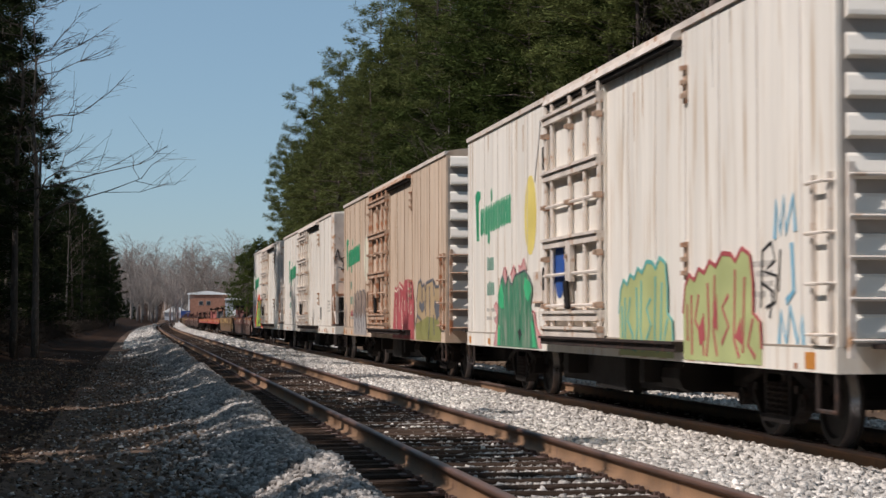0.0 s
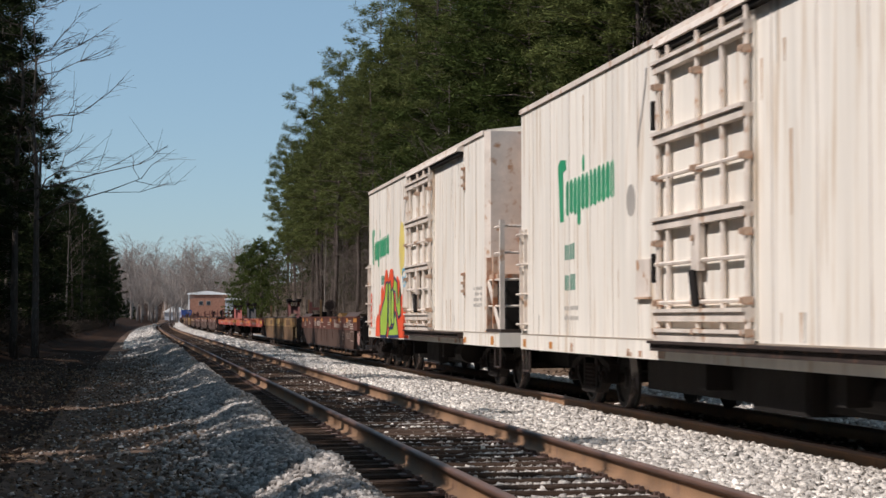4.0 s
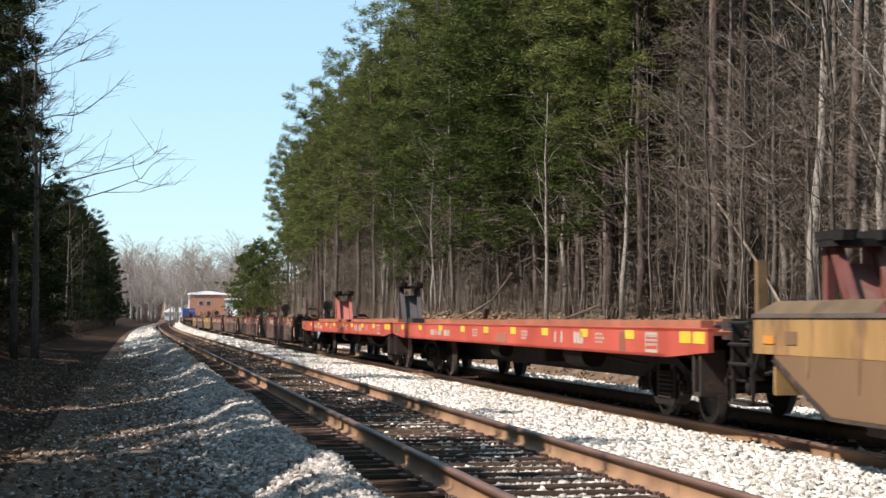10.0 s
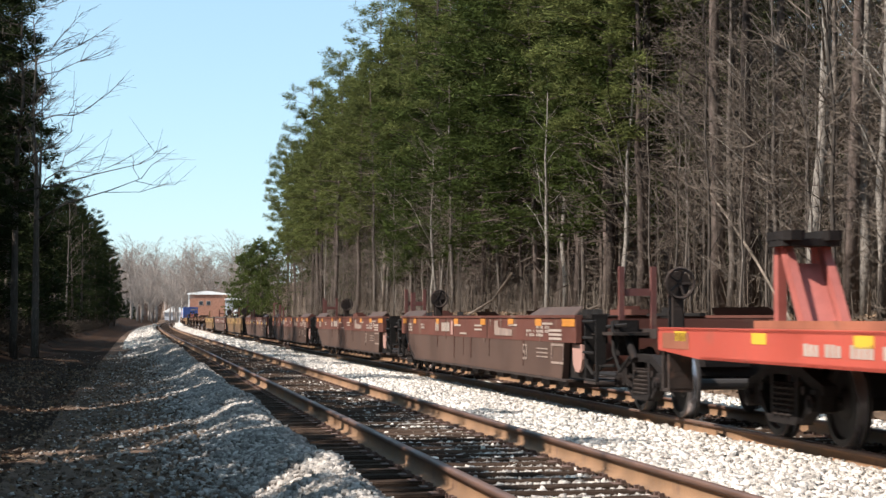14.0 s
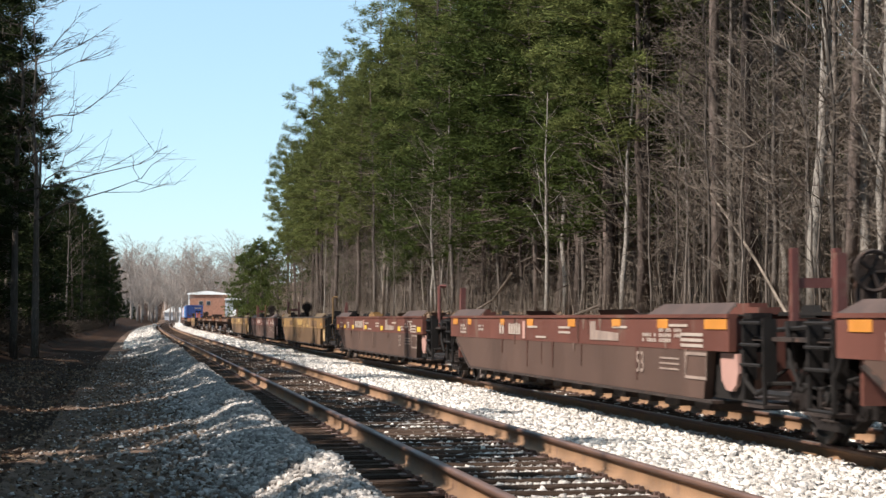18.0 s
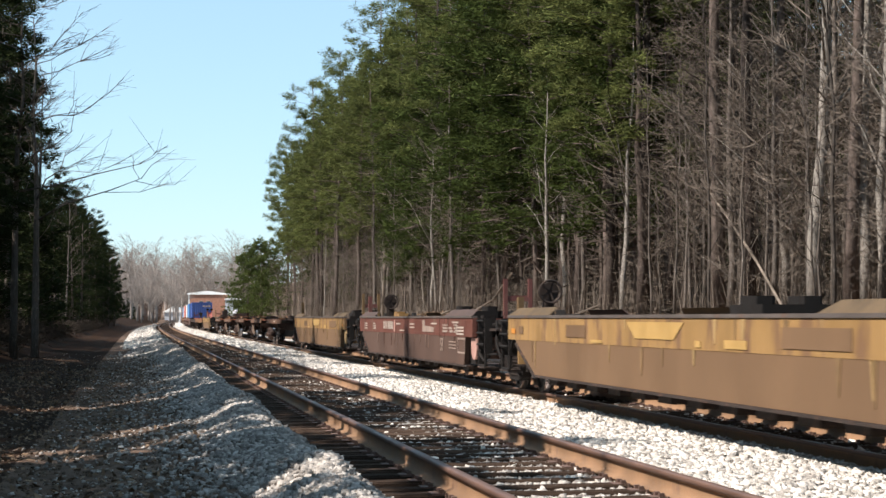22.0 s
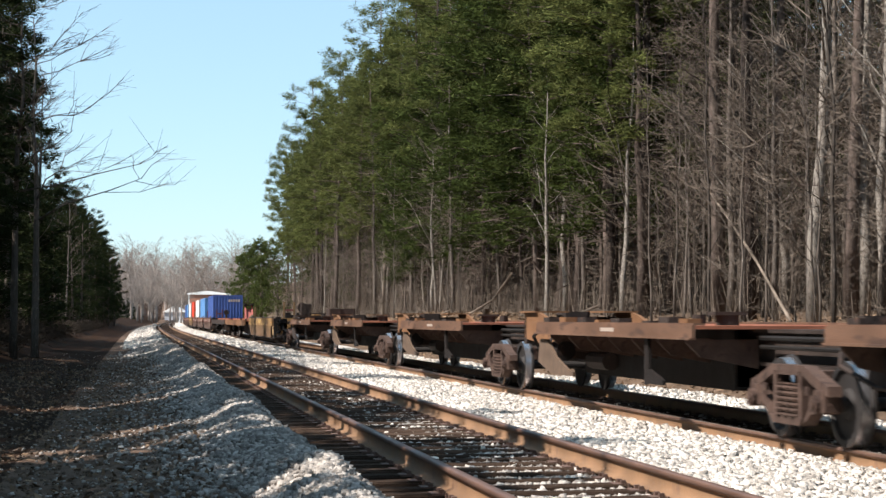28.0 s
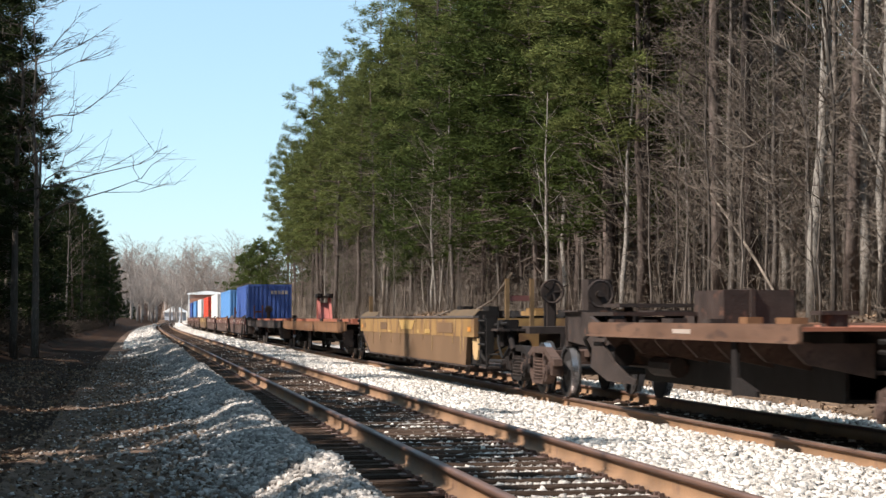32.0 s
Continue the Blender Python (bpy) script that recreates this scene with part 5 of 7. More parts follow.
        shape(f, X, ellipse(Y(b + 1.42), 2.7, 0.2, 0.2))
    part("fruit", f, M["fruit_pale"] if tan else M["ghost"] if seed == 3 else M["fruit"], car, "faded round painted fruit")
    part("drinking_straw", stroke(Geo(), X - 0.004, [(Y(b + 1.1), 3.33), (Y(b + 0.98), 3.6), (Y(b + 0.9), 3.72), (Y(b + 0.75), 4.05), (Y(b + 0.7), 4.25)], 0.05), M["graffiti_grey"], car)
    g = Geo()
    word(g, X, Y(b + 4.92), 2.07, 0.24, 4, 0.15, rng, 0.75)
    word(g, X, Y(b + 4.92), 1.64, 0.24, 4, 0.16, rng, 0.75)
    tagged(part("car_lettering", g, M["ghost_green"], car), kind="stuff")
    g = Geo()
    for z in (1.36, 1.22):
        word(g, X, Y(b + 4.95), z, 0.06, 7, 0.12, rng)
    for z in (1.75, 1.65, 1.55, 1.45):
        word(g, X, Y(2.4), z, 0.06, 8, 0.1, rng)
    tagged(part("data_lettering", g, M["ghost"], car), kind="stuff")
    bars(car, "reflector", M["paint_orange"], X - 0.015, [(Y(0.5), Y(0.75), 0.79, 0.94), (Y(3.1), Y(3.3), 0.8, 0.9), (Y(L - 0.4), Y(L - 0.2), 0.8, 0.92), (Y(L - 2.2), Y(L - 2.0), 0.8, 0.9)])
    # corner steps and brake gear
    for yy in (0.3, L - 0.3):
        part("sill_step", Geo().bar([(X + 0.02, Y(yy) - 0.22, 0.78), (X + 0.02, Y(yy) - 0.22, 0.42), (X + 0.02, Y(yy) + 0.22, 0.42), (X + 0.02, Y(yy) + 0.22, 0.78)], 0.022), M["iron"], car)
    coupler(car, Y(0.1), -1)
    coupler(car, Y(L - 0.1), 1)
    add_truck(car, Y(2.7))
    add_truck(car, Y(L - 2.7))
    # front end
    if kind_end == "rib":
        rib = shared("end_rib_tan" if tan else "end_rib_white", lambda: Geo().prism([(-0.085, -0.075), (0.0, -0.1), (0.0, 0.13), (-0.03, 0.1), (-0.08, -0.035)], -1.42, 1.42, "x"), M["reefer_white"])
        part("end_sheet", Geo().box(-1.46, 1.46, Y(0) - 0.014, Y(0), 1.0, 4.4), M["end_shade_grey"], car, "corrugated end, with the shade between its ribs in the grey")
        for k in range(10):
            o = part("end_rib", rib, None, car)
            o.matrix_basis = pose(0, Y(0) - 0.014, 1.15 + 0.352 * k)
        rung_ladder(car, X, Y(0.1), Y(0.5), 1.1, 2.45, 4, trim)
        g = Geo()
        for x in (-1.42, -0.92):
            g.box(x - 0.03, x + 0.03, Y(0) - 0.14, Y(0) - 0.08, 0.9, 2.6)
        for k in range(5):
            g.cyl((-1.45, Y(0) - 0.16, 1.05 + 0.36 * k), (-0.89, Y(0) - 0.16, 1.05 + 0.36 * k), 0.018, n=6)
        part("end_ladder", g, trim, car)
        part("end_platform", Geo().box(-1.2, 1.2, Y(0) - 0.45, Y(0) - 0.02, 0.98, 1.02).bar([(0.5, Y(0) - 0.4, 1.02), (0.5, Y(0) - 0.4, 2.2), (1.1, Y(0) - 0.4, 2.2), (1.1, Y(0) - 0.4, 1.02)], 0.022), M["iron"], car)
        part("brake_housing", Geo().box(0.1, 0.45, Y(0) - 0.3, Y(0) - 0.08, 1.6, 2.3, 0.04).cyl((0.28, Y(0) - 0.34, 2.0), (0.28, Y(0) - 0.3, 2.0), 0.26, n=18), trim, car)
    else:
        # end with a cooling unit over an open platform
        part("end_wall", Geo().prism([(-1.5, Y(1.4)), (-1.42, Y(1.22)), (1.42, Y(1.22)), (1.5, Y(1.4))], 1.0, 4.52, "z"), M["reefer_trim"], car)
        part("cooling_unit", Geo().box(-0.88, 1.0, Y(0.75), Y(1.22), 2.0, 4.45, 0.05), M["reefer_rusty"], car, "stained beige cooling unit")
        unit = car.children[-1]
        part("grille_back", Geo().box(-0.82, 0.95, Y(0.74), Y(0.748), 3.1, 4.38), M["iron_dark"], unit)
        lo = shared("louvre", lambda: Geo().prism([(-0.05, 0.0), (0.0, 0.035), (0.0, 0.05), (-0.05, 0.015)], -0.82, 0.95, "x"), M["grey_plate"])
        for k in range(13):
            o = part("louvre", lo, None, unit)
            o.matrix_basis = pose(0, Y(0.738), 3.13 + 0.095 * k)
        part("fuel_tank", Geo().cyl((-0.55, Y(0.55), 2.0), (-0.55, Y(0.55), 3.0), 0.28, n=16), M["reefer_trim"], car)
        part("platform", Geo().box(-1.48, 1.48, Y(0.05), Y(1.38), 1.0, 1.06), M["iron"], car)
        for x, yy in ((-1.45, 0.1), (-1.45, 0.7), (-1.45, 1.25), (-0.8, 0.1), (0.6, 0.1), (1.4, 0.1)):
            part("railing_post", Geo().box(x - 0.04, x + 0.04, Y(yy) - 0.04, Y(yy) + 0.04, 1.06, 2.9 if yy < 0.5 else 2.3), M["reefer_rusty"] if yy > 0.5 else trim, car)
        for z in (1.45, 1.9, 2.35, 2.8):
            part("railing_bar", Geo().bar([(-0.8, Y(0.1), z), (-1.45, Y(0.1), z), (-1.45, Y(0.75 if z > 2 else 1.25), z)], 0.02), trim, car)
        part("railing_bar", Geo().cyl((0.6, Y(0.1), 2.2), (1.4, Y(0.1), 2.2), 0.02, n=6), trim, car)
        part("corner_brace", Geo().prism([(Y(0.2), 1.06), (Y(0.3), 1.06), (Y(1.3), 1.9), (Y(1.2), 1.9)], X + 0.02, X + 0.06, "x"), trim, car)
        # dark box fills the open bay, to stand for the shade inside
        part("engine_box", Geo().box(-1.35, 1.2, Y(0.4), Y(1.2), 1.06, 1.9, 0.04), M["iron_dark"], car)
        part("unit_shelf", Geo().box(-1.45, 1.2, Y(0.45), Y(1.21), 1.92, 2.0), M["reefer_rusty"], car)
        rung_ladder(car, X, Y(L - 0.42), Y(L - 0.1), 1.15, 2.55, 4, trim)
    return car, Y


def paint(car, name, mat, x, strokes, w, label=""):
    for pts in strokes:
        part(name, stroke(Geo(), x, pts, w), mat, car, label)


def fill(car, mat, x, pts, label=""):
    """One painted patch; pts are metres back along the car and heights."""
    return part("graffiti_patch", shape(Geo(), x, pts), mat, car, label)


def mirror_strokes(strokes, y):
    """Stroke points given from left to right are turned to run along the car, from y forwards."""
    return [[(y - a, b) for a, b in s] for s in strokes]


def build_reefers():
    X = -1.5
    # first car
    L = 17.8
    car, Y = refrigerator_car(L, False, "white insulated refrigerator car with faded green graffiti", "rib", 7.8, 1)
    top = [(0.0, 1.3), (0.07, 1.6), (0.22, 1.72), (0.38, 1.66), (0.52, 1.78), (0.7, 1.73), (0.86, 1.85), (1.05, 1.79), (1.25, 1.92), (1.5, 1.9), (1.62, 1.82), (1.8, 1.95), (2.02, 1.88), (2.1, 1.6), (2.1, 1.3), (2.28, 1.22), (2.32, 0.95)]
    inner = [[(0.28, 1.5), (0.3, 0.85)], [(0.52, 1.5), (0.4, 1.22), (0.62, 1.05), (0.68, 0.85)], [(0.8, 1.62), (0.84, 1.15), (0.76, 0.84)], [(1.02, 1.7), (0.98, 1.1), (1.08, 0.85)], [(1.42, 1.48), (1.24, 1.36), (1.42, 1.16), (1.22, 0.98)], [(1.62, 1.74), (1.58, 1.02), (1.72, 0.85)], [(1.88, 1.66), (1.82, 0.9)], [(2.1, 1.24), (1.96, 0.98), (2.16, 0.86)], [(0.14, 1.4), (0.16, 1.0)]]
    for base, line, grow in ((7.15, M["graffiti_aqua"], 1.0), (4.45, M["graffiti_rose"], 1.1)):
        ring = [(0.02, 0.79), *top, (2.32, 0.79)]
        fill(car, M["graffiti_pale"], X - 0.017, [(Y(base) - a * grow, b) for a, b in ring], "pale green bubble lettering, unreadable")
        paint(car, "graffiti_line", line, X - 0.0215, [[(Y(base) - a * grow, b) for a, b in pts] for pts in (top, *inner)], 0.05)
    for pts in ([(0.5, 1.12), (0.68, 1.3), (0.72, 1.02), (0.55, 0.95)], [(0.95, 1.2), (1.08, 1.5), (1.1, 1.1)], [(1.6, 1.05), (1.78, 1.25), (1.8, 0.98)]):
        fill(car, M["graffiti_rose"], X - 0.022, [(Y(4.45) - a * 1.1, b) for a, b in pts])
    paint(car, "graffiti_scrawl", M["graffiti_black"], X - 0.006, mirror_strokes([[(0.05, 1.35), (0.1, 1.9), (0.35, 1.98), (0.45, 1.8), (0.15, 1.7), (0.5, 1.65), (0.45, 1.4), (0.2, 1.35)], [(0.05, 1.6), (0.4, 1.5), (0.3, 1.25)], [(0.6, 1.9), (0.55, 1.5)]], Y(2.0)), 0.03)
    paint(car, "graffiti_scrawl", M["graffiti_sky"], X - 0.006, mirror_strokes([[(0, 2.0), (0.05, 2.35), (0.15, 2.05), (0.25, 2.38), (0.3, 2.05), (0.5, 2.38), (0.55, 2.05)], [(0.45, 1.95), (0.5, 1.5), (0.3, 1.4)], [(0.1, 1.0), (0.15, 1.3), (0.3, 1.0), (0.4, 1.35), (0.6, 1.0), (0.7, 1.25), (0.75, 0.95)]], Y(1.55)), 0.07)
    mass = [(14.98, 0.78), (14.88, 1.27), (14.93, 1.61), (14.69, 1.85), (14.5, 1.96), (14.27, 1.78), (14.04, 1.93), (13.87, 1.82), (13.74, 1.79), (13.52, 1.93), (13.11, 1.97), (12.8, 2.0), (12.5, 1.91), (12.24, 1.74), (12.24, 1.64), (12.38, 1.45), (12.2, 1.24), (11.82, 0.78)]
    fill(car, M["graffiti_teal"], X - 0.017, [(Y(a), b) for a, b in mass], "dark green painted mass, washed out in streaks")
    for pts in ([(15.23, 0.78), (15.13, 0.98), (14.93, 1.11), (15.18, 1.2), (14.98, 1.3), (15.23, 1.46), (15.03, 1.52), (14.9, 1.42), (14.98, 0.78)], [(14.5, 1.96), (14.41, 2.07), (14.27, 2.08), (14.18, 1.86), (14.27, 1.78)], [(13.87, 1.94), (13.61, 2.1), (13.48, 1.95), (13.74, 1.8)], [(13.19, 1.97), (13.24, 2.09), (13.03, 2.05), (12.84, 2.19), (12.68, 2.0)], [(12.2, 1.34), (12.1, 1.36), (11.95, 1.11), (11.65, 0.98), (11.61, 0.79), (11.82, 0.79)]):
        fill(car, M["graffiti_blush"], X - 0.016, [(Y(a), b) for a, b in pts], "pale pink painted flare")
        paint(car, "graffiti_line", M["graffiti_pink"], X - 0.021, [[(Y(a), b) for a, b in pts[:-1]]], 0.03)
    paint(car, "graffiti_line", M["graffiti_slate"], X - 0.022, [[(Y(a), b) for a, b in mass[3:14]]], 0.028)
    for pts in ([(14.8, 1.72), (14.62, 1.82), (14.45, 1.6), (14.4, 1.4), (14.7, 1.42), (14.85, 1.5)], [(12.75, 1.88), (12.4, 1.8), (12.3, 1.66), (12.5, 1.5), (12.75, 1.58), (12.85, 1.75)], [(12.3, 1.2), (12.2, 1.18), (11.95, 0.8), (12.2, 0.8)], [(14.9, 1.15), (14.75, 1.1), (14.72, 0.8), (14.95, 0.8)]):
        fill(car, M["graffiti_mint"], X - 0.0215, [(Y(a), b) for a, b in pts], "bright green highlight")
    fill(car, M["graffiti_black"], X - 0.0216, [(Y(a), b) for a, b in ((13.3, 1.04), (13.1, 1.08), (13.0, 0.98), (13.1, 0.96), (13.15, 0.86), (13.22, 0.96))])
    paint(car, "graffiti_line", M["graffiti_pink"], X - 0.006, [[(Y(11.51), 1.34), (Y(11.38), 1.16), (Y(11.28), 1.26), (Y(11.2), 1.1)], [(Y(11.13), 1.34), (Y(11.2), 1.2), (Y(11.08), 1.12)], [(Y(11.58), 1.11), (Y(11.38), 0.99), (Y(11.13), 1.09), (Y(11.06), 0.98)]], 0.025)
    g = Geo()
    shape(g, X - 0.056, ellipse(Y(10.25), 1.95, 0.3, 0.42))
    part("placard", g, M["paint_blue"], car, "torn blue placard")
    bars(car, "notice", M["ghost"], X - 0.004, [(Y(2.5), Y(2.8), 1.25, 1.6)])
    TRAIN.append((car, -168.3 + L / 2))
    # second car
    L = 17.7
    car, Y = refrigerator_car(L, True, "tan insulated refrigerator car with red and bronze graffiti", "rib", 7.9, 2)
    fill(car, M["graffiti_rose"], X - 0.017, [(Y(a), b) for a, b in ((7.37, 0.78), (7.05, 1.9), (6.95, 1.99), (6.7, 1.94), (6.4, 2.02), (6.2, 2.09), (5.75, 1.99), (5.6, 1.9), (5.5, 2.1), (4.95, 2.12), (4.85, 2.05), (4.8, 2.12), (4.3, 2.06), (4.05, 1.6), (4.02, 0.78))], "block letters in dusty red")
    fill(car, M["graffiti_bronze"], X - 0.017, [(Y(a), b) for a, b in ((3.8, 1.1), (3.55, 1.32), (3.62, 1.7), (3.4, 2.0), (3.1, 2.06), (2.88, 1.9), (2.6, 1.97), (2.42, 1.8), (2.34, 1.98), (1.7, 2.02), (1.45, 2.04), (1.17, 1.88), (0.6, 1.89), (0.5, 1.1))], "tan rounded letter shapes")
    fill(car, M["graffiti_olive"], X - 0.0175, [(Y(a), b) for a, b in ((3.75, 0.78), (3.8, 1.12), (2.9, 1.2), (2.2, 1.28), (1.4, 1.25), (0.5, 1.18), (0.5, 0.78))], "olive lower half of the letters")
    fill(car, M["graffiti_slate"], X - 0.0222, [(Y(a), b) for a, b in ((3.3, 1.5), (3.2, 1.62), (2.95, 1.55), (2.6, 1.62), (2.55, 1.45), (2.9, 1.36))])
    fill(car, M["graffiti_slate"], X - 0.0222, [(Y(a), b) for a, b in ((1.3, 1.5), (1.2, 1.62), (0.95, 1.55), (0.7, 1.6), (0.65, 1.3), (1.0, 1.2))])
    paint(car, "graffiti_line", M["graffiti_cream"], X - 0.0222, [[(Y(a), b) for a, b in pts] for pts in ([(6.69, 1.71), (6.79, 1.39), (6.69, 0.82)], [(7.0, 1.9), (6.7, 1.86), (6.4, 1.93)], [(6.25, 2.04), (6.25, 1.39)], [(5.73, 1.72), (5.87, 1.42), (5.69, 0.82)], [(5.42, 1.65), (5.37, 1.41)], [(4.9, 2.07), (4.82, 1.35)], [(4.42, 1.54), (4.5, 1.32), (4.35, 1.38)], [(6.2, 2.0), (5.75, 1.9)])], 0.045)
    paint(car, "graffiti_line", M["graffiti_slate"], X - 0.0222, [[(Y(a), b) for a, b in pts] for pts in ([(3.8, 1.1), (3.55, 1.32), (3.62, 1.7), (3.4, 2.0), (3.1, 2.06), (2.88, 1.9), (2.88, 1.6)], [(2.88, 1.9), (2.6, 1.97), (2.42, 1.8), (2.4, 1.3)], [(2.42, 1.8), (2.34, 1.98), (1.7, 2.02), (1.45, 2.04), (1.3, 1.7)], [(1.45, 2.04), (1.17, 1.88), (0.6, 1.89)], [(1.9, 1.9), (1.85, 1.3), (2.05, 0.82)], [(1.4, 1.3), (1.3, 0.9)], [(3.5, 1.3), (3.0, 1.2)])], 0.06)
    top = [(15.15, 1.2), (15.1, 1.75), (14.95, 1.93), (14.78, 1.86), (14.65, 1.72), (14.5, 1.94), (14.3, 2.0), (14.12, 1.9), (14.02, 1.72), (13.9, 1.93), (13.7, 2.02), (13.48, 1.96), (13.35, 1.78), (13.2, 1.98), (12.85, 2.0), (12.6, 1.9), (12.5, 1.3)]
    fill(car, M["graffiti_mole"], X - 0.005, [(Y(a), b) for a, b in (*top, (12.55, 1.02), (15.1, 1.02))], "brown bubble lettering, unreadable")
    low = [(15.15, 0.79), (15.12, 1.45), (14.95, 1.25), (14.75, 1.4), (14.55, 1.18), (14.3, 1.42), (14.1, 1.2), (13.8, 1.38), (13.5, 1.15), (13.2, 1.4), (12.9, 1.22), (12.6, 1.42), (12.45, 1.2), (12.3, 0.79)]
    fill(car, M["graffiti_grey"], X - 0.0172, [(Y(a), b) for a, b in low], "silver drips below the lettering")
    paint(car, "graffiti_line", M["graffiti_slate"], X - 0.0225, [[(Y(a), b) for a, b in pts] for pts in (top, [(14.65, 1.72), (14.68, 1.2), (14.6, 0.85)], [(14.02, 1.72), (14.05, 1.3), (13.95, 0.85)], [(13.35, 1.78), (13.38, 1.3), (13.3, 0.85)], [(14.9, 1.5), (14.85, 1.0)], [(14.3, 1.6), (14.35, 1.25), (14.2, 1.05)], [(13.75, 1.6), (13.65, 1.25), (13.75, 0.95)], [(12.95, 1.6), (12.8, 1.3), (12.95, 1.0)], [(12.5, 1.3), (12.38, 1.0), (12.45, 0.82)])], 0.035)
    part("notice_frame", Geo().box(X - 0.03, X, Y(11.62), Y(12.2), 1.5, 1.93), M["grey_plate"], car, "dark weathered notice board")
    paint(car, "graffiti_scrawl", M["graffiti_grey"], X - 0.006, [[(p, q) for p, q in ellipse(Y(17.2), 1.25, 0.3, 0.4, 12)], [(Y(17.4), 0.95), (Y(17.1), 1.5)]], 0.06)
    paint(car, "red_mark", M["graffiti_rose"], X - 0.006, [[(Y(15.95), 1.3), (Y(15.8), 1.38), (Y(15.7), 1.31), (Y(15.55), 1.39), (Y(15.45), 1.33)], [(Y(15.85), 1.42), (Y(15.5), 1.44)]], 0.05, "small red scribble")
    TRAIN.append((car, -148.1 + L / 2))
    # third car
    L = 19.6
    car, Y = refrigerator_car(L, False, "clean white refrigerator car with an open end platform", "unit", 8.5, 3)
    g = Geo()
    for pts in ([(-1.35, 3.0), (-1.15, 3.4), (-1.0, 3.05)], [(-1.28, 3.15), (-1.05, 3.2)], [(-0.75, 3.15), (-0.95, 3.1), (-0.8, 2.95), (-0.95, 2.75), (-0.65, 2.8)], [(-0.6, 2.9), (-0.62, 2.6), (-0.5, 2.75), (-0.45, 2.5)]):
        for p, q in zip(pts, pts[1:]):
            g.cyl((-1.42 + (p[0] + 1.35) * 0.55, Y(1.212), p[1]), (-1.42 + (q[0] + 1.35) * 0.55, Y(1.212), q[1]), 0.012, n=5)
    part("end_scrawl", g, M["graffiti_black"], car)
    bars(car, "notice", M["iron_dark"], X - 0.004, [(Y(4.3), Y(4.6), 1.2, 1.6)])
    TRAIN.append((car, -128.2 + L / 2))
    # fourth car
    L = 17.3
    car, Y = refrigerator_car(L, False, "white refrigerator car with bright red and lime graffiti", "unit", 6.75, 4)
    flame = [(0.5, 0.79), (0.6, 1.2), (0.95, 1.38), (1.0, 1.15), (1.25, 1.6), (1.45, 1.5), (1.55, 1.95), (1.75, 2.05), (1.95, 1.8), (2.1, 2.07), (2.3, 2.4), (2.6, 2.42), (2.8, 2.1), (3.0, 2.3), (3.2, 2.43), (3.6, 2.4), (3.75, 2.1), (4.1, 2.0), (4.3, 2.24), (4.7, 2.1), (4.85, 1.7), (5.15, 1.8), (5.45, 1.65), (5.6, 1.4), (5.85, 1.3), (6.0, 1.1), (6.1, 0.79)]
    fill(car, M["graffiti_red"], X - 0.017, [(Y(16.35) - a, max(b, 0.79)) for a, b in flame], "red painted flames")
    for pts in ([(14.88, 0.8), (14.88, 1.34), (14.35, 1.6), (14.02, 1.75), (13.84, 2.1), (13.5, 2.12), (13.55, 1.2), (13.66, 0.99), (13.84, 0.8)], [(13.4, 1.05), (13.4, 2.08), (13.06, 2.12), (12.98, 1.92), (12.92, 1.1), (13.2, 0.98)], [(12.95, 1.2), (12.9, 1.9), (12.65, 1.96), (12.45, 1.7), (12.45, 1.1), (12.7, 1.05)], [(12.65, 1.9), (12.41, 2.21), (11.95, 2.08), (11.8, 1.56), (11.51, 1.92), (11.37, 1.33), (11.73, 1.26), (12.1, 1.5), (12.2, 1.85)], [(13.45, 0.8), (13.3, 1.0), (12.6, 1.02), (12.25, 1.4), (12.1, 1.3), (11.73, 0.83)]):
        ring = [(Y(p), q) for p, q in pts]
        fill(car, M["graffiti_lime"], X - 0.026, ring, "lime green letter shape")
        paint(car, "graffiti_line", M["graffiti_navy"], X - 0.031, [ring + ring[:2]], 0.07)
    paint(car, "graffiti_gloss", M["paint_white"], X - 0.031, mirror_strokes([[(1.6, 1.3), (1.9, 1.55)], [(3.1, 1.3), (3.1, 1.9)], [(4.1, 1.95), (4.4, 1.6)]], Y(16.35)), 0.05)
    paint(car, "graffiti_scrawl", M["graffiti_sky"], X - 0.006, [ellipse(Y(11.0), 2.25, 0.3, 0.12, 10), ellipse(Y(11.0), 2.05, 0.2, 0.1, 8), [(Y(10.5), 1.3), (Y(10.4), 1.9), (Y(10.25), 1.3), (Y(10.15), 1.9)], [(Y(10.55), 1.6), (Y(10.1), 1.6)]], 0.08)
    paint(car, "graffiti_scrawl", M["graffiti_red"], X - 0.006, [ellipse(Y(16.75), z, 0.12, 0.08, 7) for z in (1.0, 1.2, 1.4, 1.6, 1.78)], 0.045)
    TRAIN.append((car, -106.9 + L / 2))


